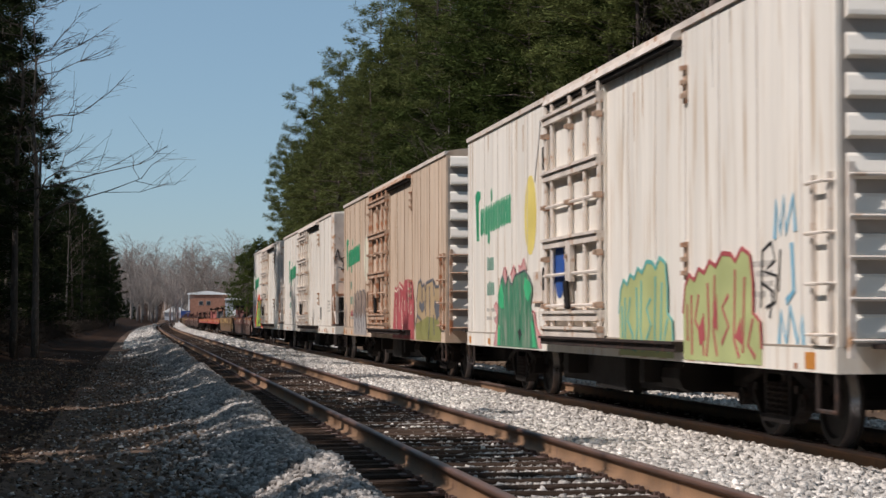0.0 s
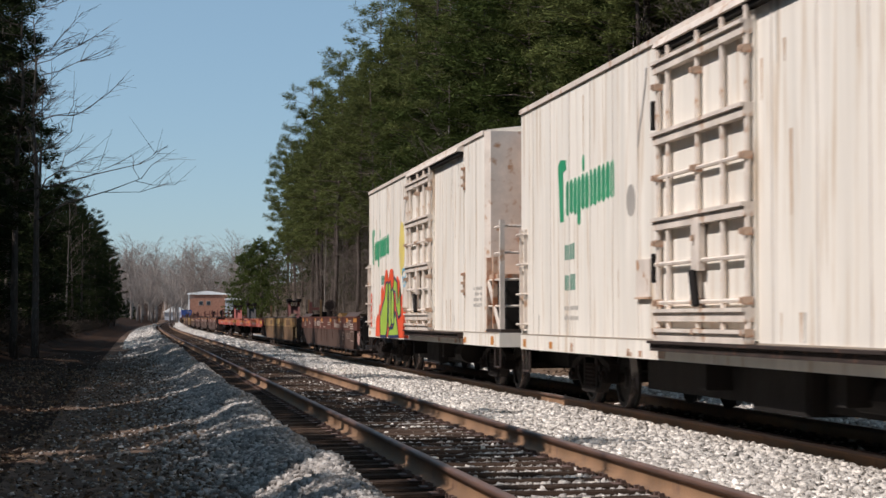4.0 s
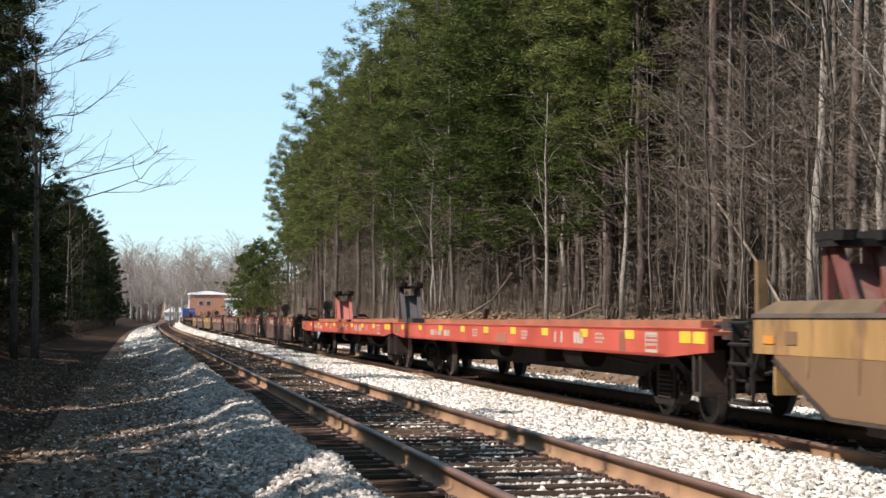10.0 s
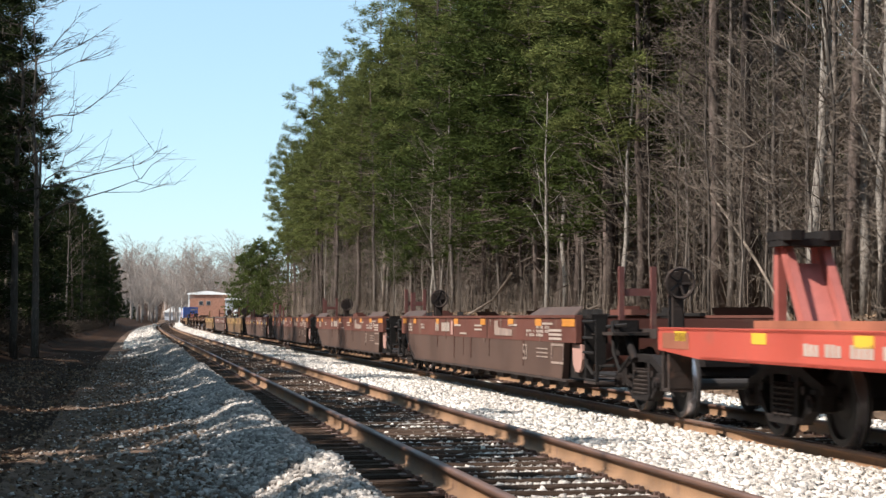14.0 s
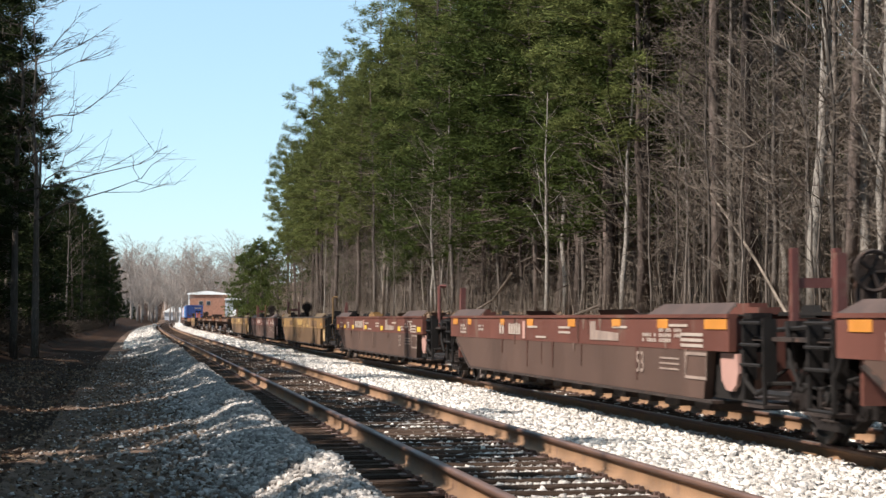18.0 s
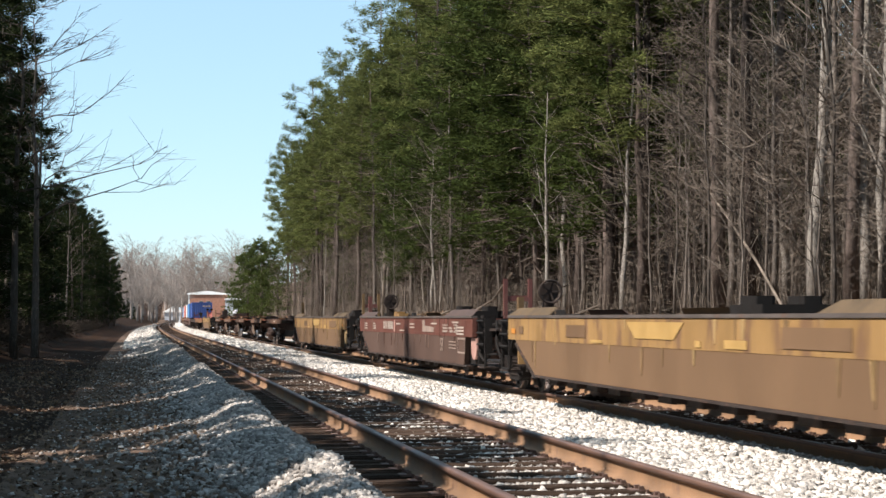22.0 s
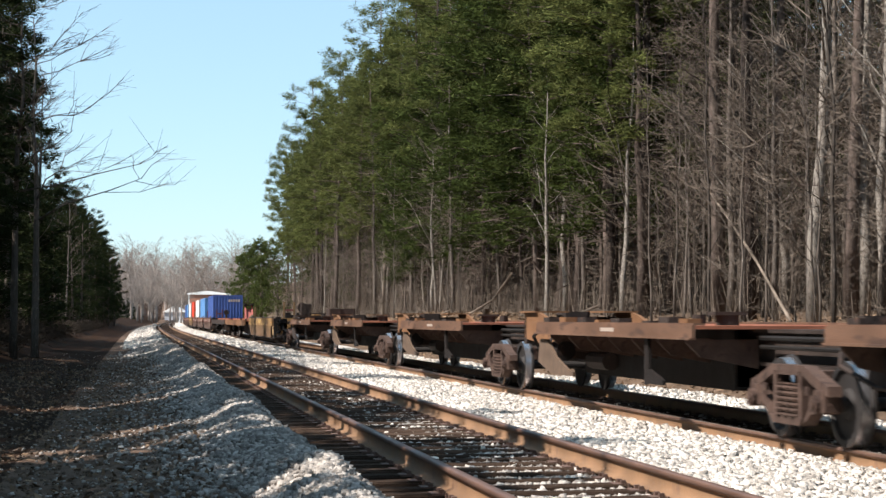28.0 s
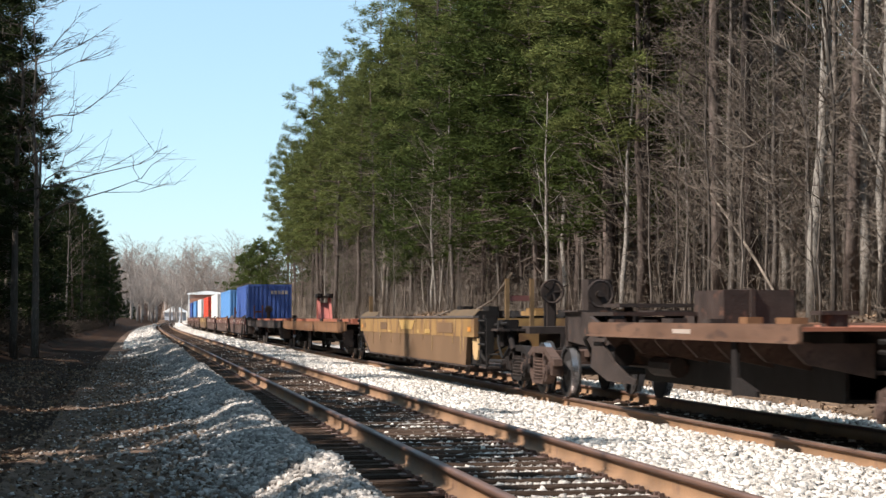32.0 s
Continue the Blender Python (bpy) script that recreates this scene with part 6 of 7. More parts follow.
def well_car(yellow, variant, label, seed):
    rng = random.Random(seed)
    L = 16.7
    h = L / 2
    car = tagged(new("well_car"), label, "freight car", "train of freight cars")
    up = M["well_yellow"] if yellow else M["well_brown"]
    low = M["well_dusty_yellow"] if yellow else M["well_dusty"]

    def Y(y):
        return y - h

    for sx in (-1, 1):
        a, b = (sx * 1.5, sx * 1.42)
        part("side_panel", Geo().prism([(Y(0), 0.9), (Y(0.55), 0.9), (Y(16.1), 0.9), (Y(L), 0.9), (Y(L), 1.25), (Y(0), 1.25)], a, b, "x"), up, car, "painted upper side band")
        part("lower_side", Geo().prism([(Y(0.86), 0.38), (Y(14.7), 0.38), (Y(16.1), 0.86), (Y(16.1), 0.905), (Y(0.72), 0.905)], a + sx * -0.004, b - sx * 0.02, "x"), low, car, "dusty lower side sheet")
        part("top_chord", Geo().box(min(a, b) - 0.015, max(a, b) + 0.015, Y(0), Y(L), 1.25, 1.29), up if rng.random() < 0.5 else M["grey_plate"], car)
        part("bottom_rail", Geo().box(min(a, b) - 0.02, max(a, b) + 0.03, Y(0.5), Y(14.7), 0.345, 0.378), M["iron"], car)
        part("slant_rail", Geo().prism([(Y(14.66), 0.35), (Y(14.78), 0.35), (Y(16.16), 0.84), (Y(16.06), 0.86)], a + sx * 0.012, b, "x"), M["iron"], car)
        for y0, y1 in ((0.05, 3.0), (13.7, 16.65)):
            part("guide_plate", Geo().add([(sx * 1.51, Y(y0), 1.29), (sx * 1.51, Y(y1), 1.29), (sx * 1.37, Y(y1 - 0.25), 1.41), (sx * 1.37, Y(y0 + 0.1), 1.41), (sx * 1.48, Y(y0), 1.29), (sx * 1.48, Y(y1), 1.29), (sx * 1.35, Y(y1 - 0.25), 1.41), (sx * 1.35, Y(y0 + 0.1), 1.41)], [(0, 1, 2, 3), (7, 6, 5, 4), (0, 4, 5, 1), (1, 5, 6, 2), (2, 6, 7, 3), (3, 7, 4, 0)]), M["guide_ochre"] if yellow else M["guide_steel"], car, "sloping dark guide plate")
    part("floor_beam", Geo().box(-0.2, 0.2, Y(0.6), Y(14.6), 0.3, 0.36), M["iron_dark"], car)
    for sx in (-1, 1):
        part("floor_edge", Geo().box(min(sx * 1.4, sx * 1.1), max(sx * 1.4, sx * 1.1), Y(0.6), Y(14.6), 0.34, 0.37), M["iron_dark"], car)
    for y in (0.3, 16.35):
        part("bulkhead", Geo().box(-1.4, 1.4, Y(y), Y(y) + 0.06, 0.5, 1.24), up, car)
    cr = shared("cross_bearer", lambda: Geo().box(-1.4, 1.4, -0.29, 0.29, 0.25, 0.335), M["iron"])
    for i in range(12):
        o = part("cross_bearer", cr, None, car)
        o.matrix_basis = pose(0, Y(1.2 + 1.15 * i), 0)
    # container guides and inside rails that stand over the top edge
    cg = shared("container_guide", lambda: Geo().prism([(-0.3, 1.25), (0.3, 1.25), (0.2, 1.42), (-0.2, 1.42)], -0.05, 0.05, "x"), M["iron_dark"])
    for y, x in ((5.1, 1.36), (9.9, 1.36), (10.7, 1.36), (11.6, 1.36)):
        o = part("container_guide", cg, None, car)
        o.matrix_basis = pose(x, Y(y), 0)
    part("inner_rail", Geo().box(1.3, 1.4, Y(3.2), Y(13.6), 1.28, 1.33), M["iron_dark"], car)
    part("folding_arm", Geo().box(1.0, 1.35, Y(6.2), Y(7.6), 1.3, 1.4, 0.02).box(1.0, 1.3, Y(6.6), Y(7.1), 1.4, 1.46, 0.02), up if variant != 2 else M["iron"], car)
    # end platforms over the trucks
    for s, yb in ((-1, 0.0), (1, L)):
        y0, y1 = sorted((yb, yb + s * 1.72))
        part("end_platform", Geo().box(-0.85, 0.85, Y(y0), Y(y1), 0.98, 1.1).box(-0.3, 0.3, Y(y0), Y(y1), 0.72, 0.98).box(-1.35, -0.85, Y(y0) + 0.3, Y(y1) - 0.3, 1.02, 1.06), M["iron"], car, "rusty end platform over the truck")
        g = Geo()
        yy = yb + s * 0.55
        g.box(-1.44, -1.3, Y(yy) - 0.32, Y(yy) - 0.27, 0.62, 1.24).box(-1.44, -1.3, Y(yy) + 0.27, Y(yy) + 0.32, 0.62, 1.24)
        g.bar([(-1.42, Y(yy) - 0.3, 0.62), (-1.42, Y(yy) - 0.3, 0.4), (-1.42, Y(yy) + 0.3, 0.4), (-1.42, Y(yy) + 0.3, 0.62)], 0.025)
        for z in (0.78, 0.98, 1.2):
            g.cyl((-1.46, Y(yy) - 0.3, z), (-1.46, Y(yy) + 0.3, z), 0.018, n=6)
        part("corner_ladder", g, M["iron_dark"], car)
        hose = [(-1.38, Y(yb + s * 0.15), 0.9), (-1.42, Y(yb + s * 0.3), 0.6), (-1.38, Y(yb + s * 0.5), 0.48), (-1.3, Y(yb + s * 0.75), 0.6)]
        part("air_hose", Geo().bar(hose, 0.024), M["iron_dark"], car)
        part("step_plate", Geo().box(-1.46, -1.2, Y(yb + s * 0.3) - 0.02, Y(yb + s * 0.9) + 0.02, 0.36, 0.39) if s > 0 else Geo().box(-1.46, -1.2, Y(yb + s * 0.9) - 0.02, Y(yb + s * 0.3) + 0.02, 0.36, 0.39), M["iron"], car)
        part("bracket", Geo().box(-1.35, -1.1, Y(yb + s * 0.12) - 0.1, Y(yb + s * 0.12) + 0.1, 0.9, 1.3, 0.02), M["truck"], car)
        part("valve_box", Geo().box(-1.2, -0.9, Y(yb + s * 0.95) - 0.14, Y(yb + s * 0.95) + 0.14, 0.75, 1.22, 0.02), M["truck"], car)
        part("stay_rod", Geo().cyl((-1.1, Y(yb + s * 1.2), 1.0), (-1.1, Y(yb + s * 1.6), 0.7), 0.05), M["truck"], car)
        g = Geo()
        g.bar([(-1.25, Y(yb + s * 1.0), 1.2), (-1.3, Y(yb + s * 1.25), 0.8), (-1.28, Y(yb + s * 1.5), 0.55), (-1.2, Y(yb + s * 1.7), 0.75)], 0.022)
        g.bar([(-1.0, Y(yb + s * 0.4), 0.75), (-1.35, Y(yb + s * 0.7), 0.6), (-1.3, Y(yb + s * 1.3), 0.62)], 0.02)
        g.cyl((-1.2, Y(yb + s * 0.3), 1.12), (-1.2, Y(yb + s * 1.6), 1.16), 0.025, n=6)
        part("air_pipe", g, M["iron_dark"], car)
    # pale hanging plate at the front corner
    ring = [(Y(0.46), 0.88), (Y(-0.08), 0.88), (Y(-0.1), 0.68), (Y(-0.04), 0.56), (Y(0.1), 0.49), (Y(0.28), 0.5), (Y(0.42), 0.6)]
    part("corner_plate", Geo().prism(ring, -1.44, -1.4, "x"), M["paint_ochre"] if yellow else M["mark_pink"], car, "pale rounded hanging plate")
    # dark sheet that stands for the shade in the open corner
    part("corner_recess", Geo().box(-1.38, -1.3, Y(-0.2), Y(0.95), 0.4, 0.92), M["iron_dark"], car)
    # posts
    g = Geo()
    if variant in (0, 2):
        for x in (-1.0, -0.55):
            part("end_post", Geo().box(x - 0.036, x + 0.036, Y(-0.55) - 0.036, Y(-0.55) + 0.036, 1.0, 1.95), M["post_red"] if not yellow else M["streak_ochre"], car, "tall end post")
        part("post_tie", g.box(-0.95, -0.6, Y(-0.55) - 0.02, Y(-0.55) + 0.02, 1.55, 1.65), M["post_red"], car)
        w = Geo().cyl((-0.2, Y(-0.62), 1.72), (-0.2, Y(-0.55), 1.72), 0.05)
        for k in range(20):
            p, q = 2 * math.pi * k / 20, 2 * math.pi * (k + 1) / 20
            w.cyl((-0.2 + 0.2 * math.cos(p), Y(-0.66), 1.72 + 0.2 * math.sin(p)), (-0.2 + 0.2 * math.cos(q), Y(-0.66), 1.72 + 0.2 * math.sin(q)), 0.024, n=5)
        for k in range(5):
            p = 2 * math.pi * k / 5
            w.cyl((-0.2, Y(-0.63), 1.72), (-0.2 + 0.2 * math.cos(p), Y(-0.66), 1.72 + 0.2 * math.sin(p)), 0.02, n=4)
        w.cyl((-0.2, Y(-0.6), 1.72), (-0.2, Y(-0.56), 1.72), 0.17, n=14)
        w.box(-0.3, -0.1, Y(-0.55), Y(-0.38), 1.1, 1.8, 0.03)
        part("hand_brake", w, M["iron"], car, "hand brake wheel and housing")
    else:
        g.bar([(-1.2, Y(-0.4), 1.05), (-1.2, Y(-0.4), 1.92), (-1.05, Y(-0.4), 1.92)], 0.035)
        part("end_post", Geo().box(-0.85, -0.78, Y(-0.9) - 0.04, Y(-0.9) + 0.04, 1.05, 1.75), M["post_red"], car)
        part("bent_post", g, M["streak_ochre"] if yellow else M["post_red"], car)
    g = Geo()
    g.box(-1.15, -1.05, Y(L + 0.9) - 0.05, Y(L + 0.9) + 0.05, 1.0, 1.6 if variant == 1 else 1.85)
    part("rear_post", g, M["streak_ochre"] if yellow else M["post_red"], car)
    if variant == 2 or yellow:
        hitch_stand(car, 0.2, Y(8.6), 1.2, 0.42, M["iron_dark"], low=True)
    for k in range(18):
        y = rng.uniform(0.8, 15.6)
        top = rng.choice((1.24, 0.9, 0.9))
        ln, w = rng.uniform(0.1, 0.42), rng.uniform(0.03, 0.16)
        low_end = max(0.42 + max(0.0, y - 14.4) * 0.35, top - ln)
        if low_end < top - 0.06:
            part("rust_streak" if k % 2 else "dust_streak", Geo().prism([(Y(y), top), (Y(y + w), top), (Y(y + w * 0.65), low_end), (Y(y + w * 0.4), low_end)], -1.5042, -1.4965, "x"), (M["streak_ochre"] if k % 2 and yellow else M["streak_dark"] if k % 2 else M["streak_yellow"] if yellow else M["streak_dust"]), car)
    # markings
    X = -1.505
    if yellow:
        bars(car, "faded_mark", M["well_dusty_yellow"], X, [(Y(12.6), Y(11.5), 0.98, 1.15), (Y(3.9), Y(2.2), 0.96, 1.16), (Y(15.8), Y(15.5), 1.0, 1.12)])
        part("paint_patch", Geo().prism([(Y(9.4), 1.2), (Y(7.0), 1.2), (Y(7.4), 1.0), (Y(9.0), 1.0)], X - 0.004, X, "x"), M["well_yellow_clean"], car)
        bars(car, "yellow_streak", M["well_yellow_clean"], X, [(Y(5.6), Y(4.9), 0.93, 1.02), (Y(11.2), Y(10.6), 0.92, 0.96), (Y(6.6), Y(6.4), 0.93, 1.0)])
        bars(car, "reflector", M["paint_orange"], X, [(Y(0.3), Y(0.6), 1.0, 1.08), (Y(16.4), Y(16.1), 1.0, 1.08)])
    else:
        z0 = 1.13
        spots = [(0.05, 0.75), (2.15, 0.42), (4.2, 0.42), (6.6, 0.42), (9.3, 0.42), (11.5, 0.32), (14.5, 0.35), (15.9, 0.5)]
        if variant == 1:
            spots, z0 = [(0.2, 0.5), (3.2, 0.4), (6.2, 0.42), (9.4, 0.42), (12.2, 0.42), (14.2, 0.4), (16.0, 0.4)], 0.95
        mat = M["paint_yellow"] if variant == 1 else M["paint_orange"]
        if variant != 2:
            bars(car, "yellow_square", mat, X, [(Y(y), Y(y + w), z0, z0 + 0.105) for y, w in spots])
        g = Geo()
        word(g, X, Y(11.9), 0.99, 0.19, 3, 0.22, rng)
        word(g, X, Y(11.15), 0.99, 0.19, 5, 0.19, rng, 0.75)
        tagged(part("car_lettering", g, M["paint_white"], car), kind="stuff")
        g = Geo()
        shape(g, X, [(Y(5.75), 0.96), (Y(5.75), 1.2), (Y(5.45), 1.21), (Y(5.45), 1.09), (Y(4.3), 1.06), (Y(4.3), 0.96)][::-1])
        part("logo_shape", g, M["paint_faded"], car)
        bars(car, "logo_ring", M["mark_pink"], X - 0.0045, [(Y(10.05), Y(9.85), 0.93, 1.2)])
        g = Geo()
        for y, n in ((3.2, 6), (2.5, 5), (1.9, 4), (15.6, 6), (13.8, 5)):
            for z in (0.97, 1.03, 1.09):
                if rng.random() < 0.8:
                    word(g, X, Y(y), z, 0.045, n, 0.1, rng)
        for z in (0.93, 0.99, 1.05):
            decal(g, X, Y(0.85), Y(1.65), z, z + 0.035)
        for y, z in ((6.9, 1.1), (6.9, 1.03), (8.4, 0.95), (3.9, 1.12), (9.0, 1.1), (1.4, 1.15)):
            decal(g, X, Y(y), Y(y + 0.7), z, z + 0.03)
        tagged(part("data_lettering", g, M["paint_white"], car), kind="stuff")
        cu = bpy.data.curves.new("length_mark", "FONT")
        cu.body, cu.size, cu.extrude = "53", 0.36, 0.002
        cu.materials.append(M["paint_faded"])
        t = new("length_mark", cu)
        t.parent = car
        t.matrix_basis = pose(X - 0.001, Y(3.5), 0.6, 90, 0, -90)
        g = Geo()
        stroke(g, X + 0.004, [(Y(1.5), 0.86), (Y(0.75), 0.86), (Y(0.75), 0.6), (Y(1.5), 0.6), (Y(1.5), 0.86)], 0.035)
        for z in (0.66, 0.72, 0.78):
            decal(g, X + 0.004, Y(2.5), Y(1.75), z, z + 0.02)
        part("consolidated_label", g, M["paint_faded"], car)
    add_truck(car, Y(-1.75))
    return car


def hitch_stand(car, x, y, z, h, mat, low=False):
    """A trailer hitch: two raked plates under a dark head."""
    g = Geo()
    if low:
        g.box(x - 0.5, x + 0.5, y - 0.5, y + 0.5, z, z + h * 0.5, 0.1)
        g.box(x - 0.45, x - 0.15, y - 0.3, y + 0.2, z + h * 0.5, z + h * 0.75, 0.05).box(x + 0.15, x + 0.45, y - 0.3, y + 0.2, z + h * 0.5, z + h * 0.75, 0.05)
        return part("folded_hitch", g, mat, car)
    for sx in (-0.22, 0.22):
        g.prism([(y - 0.72, z), (y - 0.52, z), (y + 0.12, z + h), (y - 0.05, z + h)], x + sx - 0.05, x + sx + 0.05, "x")
        g.box(x + sx - 0.05, x + sx + 0.05, y + 0.16, y + 0.3, z, z + h)
    g.prism([(y - 0.6, z), (y - 0.5, z), (y + 0.08, z + h * 0.8), (y - 0.0, z + h * 0.8)], x - 0.16, x + 0.16, "x")
    ob = part("hitch_stand", g, mat, car, "raised trailer hitch")
    g = Geo()
    g.box(x - 0.34, x + 0.34, y - 0.25, y + 0.35, z + h, z + h + 0.08, 0.08)
    g.box(x - 0.34, x - 0.1, y - 0.3, y + 0.4, z + h + 0.06, z + h + 0.17, 0.06).box(x + 0.1, x + 0.34, y - 0.3, y + 0.4, z + h + 0.06, z + h + 0.17, 0.06)
    part("hitch_head", g, M["iron_dark"], ob, "black hitch head")
    return ob


def flat_car(L, mat, deck, label, hitches, marks=True, seed=1):
    rng = random.Random(seed)
    car = tagged(new("flat_car"), label, "freight car", "train of freight cars")
    h = L / 2

    def Y(y):
        return y - h

    X = -1.5
    for sx in (-1, 1):
        a, b = sx * 1.5, sx * 1.44
        part("side_sill", Geo().prism([(Y(0), 0.88), (Y(1.6), 0.8), (Y(L - 1.6), 0.8), (Y(L), 0.88), (Y(L), 1.13), (Y(0), 1.13)], a, b, "x").box(min(a, b), max(a, b) + (0.06 if sx < 0 else 0.0), Y(0), Y(L), 1.1, 1.14).box(min(a, b), max(a, b) + (0.05 if sx < 0 else 0.0), Y(1.6), Y(L - 1.6), 0.8, 0.83), mat, car, "deep side sill")
        part("deck_rail", Geo().box(sx * 1.02 - 0.08, sx * 1.02 + 0.08, Y(1.5), Y(L - 2.2), 1.1, 1.22), deck, car, "raised rail along the deck")
    part("deck", Geo().box(-1.44, 1.44, Y(0), Y(L), 1.06, 1.1), deck, car)
    part("centre_sill", Geo().prism([(Y(0.2), 0.7), (Y(5), 0.4), (Y(L - 5), 0.4), (Y(L - 0.2), 0.7), (Y(L - 0.2), 1.06), (Y(0.2), 1.06)], -0.3, 0.3, "x"), M["iron_dark"], car)
    for k in range(9):
        y = 2.2 + (L - 4.4) * k / 8
        o = part("cross_beam", shared("cross_beam", lambda: Geo().prism([(-1.44, 1.06), (1.44, 1.06), (1.44, 0.92), (0.3, 0.7), (-0.3, 0.7), (-1.44, 0.92)], -0.05, 0.05), M["iron_dark"]), None, car)
        o.matrix_basis = pose(0, Y(y), 0)
    part("air_reservoir", Geo().cyl((-0.7, Y(8), 0.7), (-0.7, Y(9.2), 0.7), 0.2), M["iron_dark"], car)
    part("brake_valve", Geo().box(-1.0, -0.45, Y(10), Y(10.6), 0.55, 0.95, 0.04), M["iron_dark"], car)
    part("brake_rod", Geo().cyl((-0.5, Y(3.8), 0.55), (-0.5, Y(8), 0.68), 0.02, n=5), M["iron_dark"], car)
    part("brake_cylinder", Geo().cyl((-0.9, Y(13.6), 0.68), (-0.9, Y(14.4), 0.68), 0.14), M["iron_dark"], car)
    for yy in (0.35, L - 0.35):
        part("sill_step", Geo().box(X + 0.02, X + 0.3, Y(yy) - 0.03, Y(yy) + 0.03, 0.42, 0.9).box(X + 0.02, X + 0.06, Y(yy) + 0.2, Y(yy) + 0.26, 0.42, 0.9).box(X + 0.02, X + 0.3, Y(yy) - 0.03, Y(yy) + 0.26, 0.4, 0.44), M["iron"], car)
    part("deck_box", Geo().box(-0.85, -0.45, Y(0.9), Y(1.5), 1.1, 1.24, 0.03), M["iron"], car)
    part("deck_box", Geo().box(-0.3, 0.3, Y(L - 1.6), Y(L - 0.8), 1.1, 1.22, 0.04), M["iron"], car)
    # chocks, worn patches and scraps on the deck
    for k in range(16):
        y, x = rng.uniform(1.8, L - 2.5), rng.uniform(-1.25, 0.9)
        if any(abs(y - hy) < 1.2 for hy, _ in hitches):
            continue
        w, ln, hh = rng.uniform(0.06, 0.22), rng.uniform(0.15, 0.7), rng.uniform(0.04, 0.13)
        part("deck_scrap" if k % 2 else "deck_chock", Geo().box(x, x + w, Y(y), Y(y + ln), 1.1, 1.1 + hh, 0.015), rng.choice((M["iron"], M["flat_faded"], M["spine_rust"])), car)
    for y, hm in hitches:
        hitch_stand(car, -0.1, Y(y), 1.1, 0.95, hm)
    if marks:
        ys = [0.1, 0.6, 2.9, 5.2, 7.6, 9.9, 12.2, 14.5, 17.0, 19.6, 22.2]
        bars(car, "yellow_square", M["paint_yellow"], X, [(Y(y), Y(y + 0.42), 0.99 if i > 1 else 0.97, 1.1) for i, y in enumerate(ys)])
        g = Geo()
        word(g, X, Y(7.2), 0.9, 0.17, 3, 0.2, rng)
        word(g, X, Y(6.2), 0.9, 0.17, 4, 0.19, rng, 0.8)
        word(g, X, Y(18.6), 0.9, 0.12, 7, 0.13, rng, 0.8)
        word(g, X, Y(17.5), 0.9, 0.12, 4, 0.13, rng, 0.8)
        word(g, X, Y(16.8), 0.9, 0.12, 5, 0.13, rng, 0.8)
        for y in (1.9, 4.3, 9.0, 13.2):
            for z in (0.92, 0.97, 1.02):
                word(g, X, Y(y + 0.5), z, 0.035, 5, 0.1, rng)
        tagged(part("data_lettering", g, M["paint_white"], car), kind="stuff")
        g = Geo()
        stroke(g, X, [(Y(2.4), 1.06), (Y(1.9), 1.06), (Y(1.9), 0.86), (Y(2.4), 0.86), (Y(2.4), 1.06)], 0.04)
        part("consolidated_label", g, M["paint_white"], car)
        bars(car, "paint_patch", M["flat_faded"], X, [(Y(10.6), Y(11.6), 0.84, 1.0), (Y(3.3), Y(3.6), 0.82, 1.08), (Y(L - 1.2), Y(L - 0.2), 0.9, 1.08)])
    coupler(car, Y(0.1), -1)
    coupler(car, Y(L - 0.1), 1)
    add_truck(car, Y(3.0))
    add_truck(car, Y(L - 3.0))
    return car


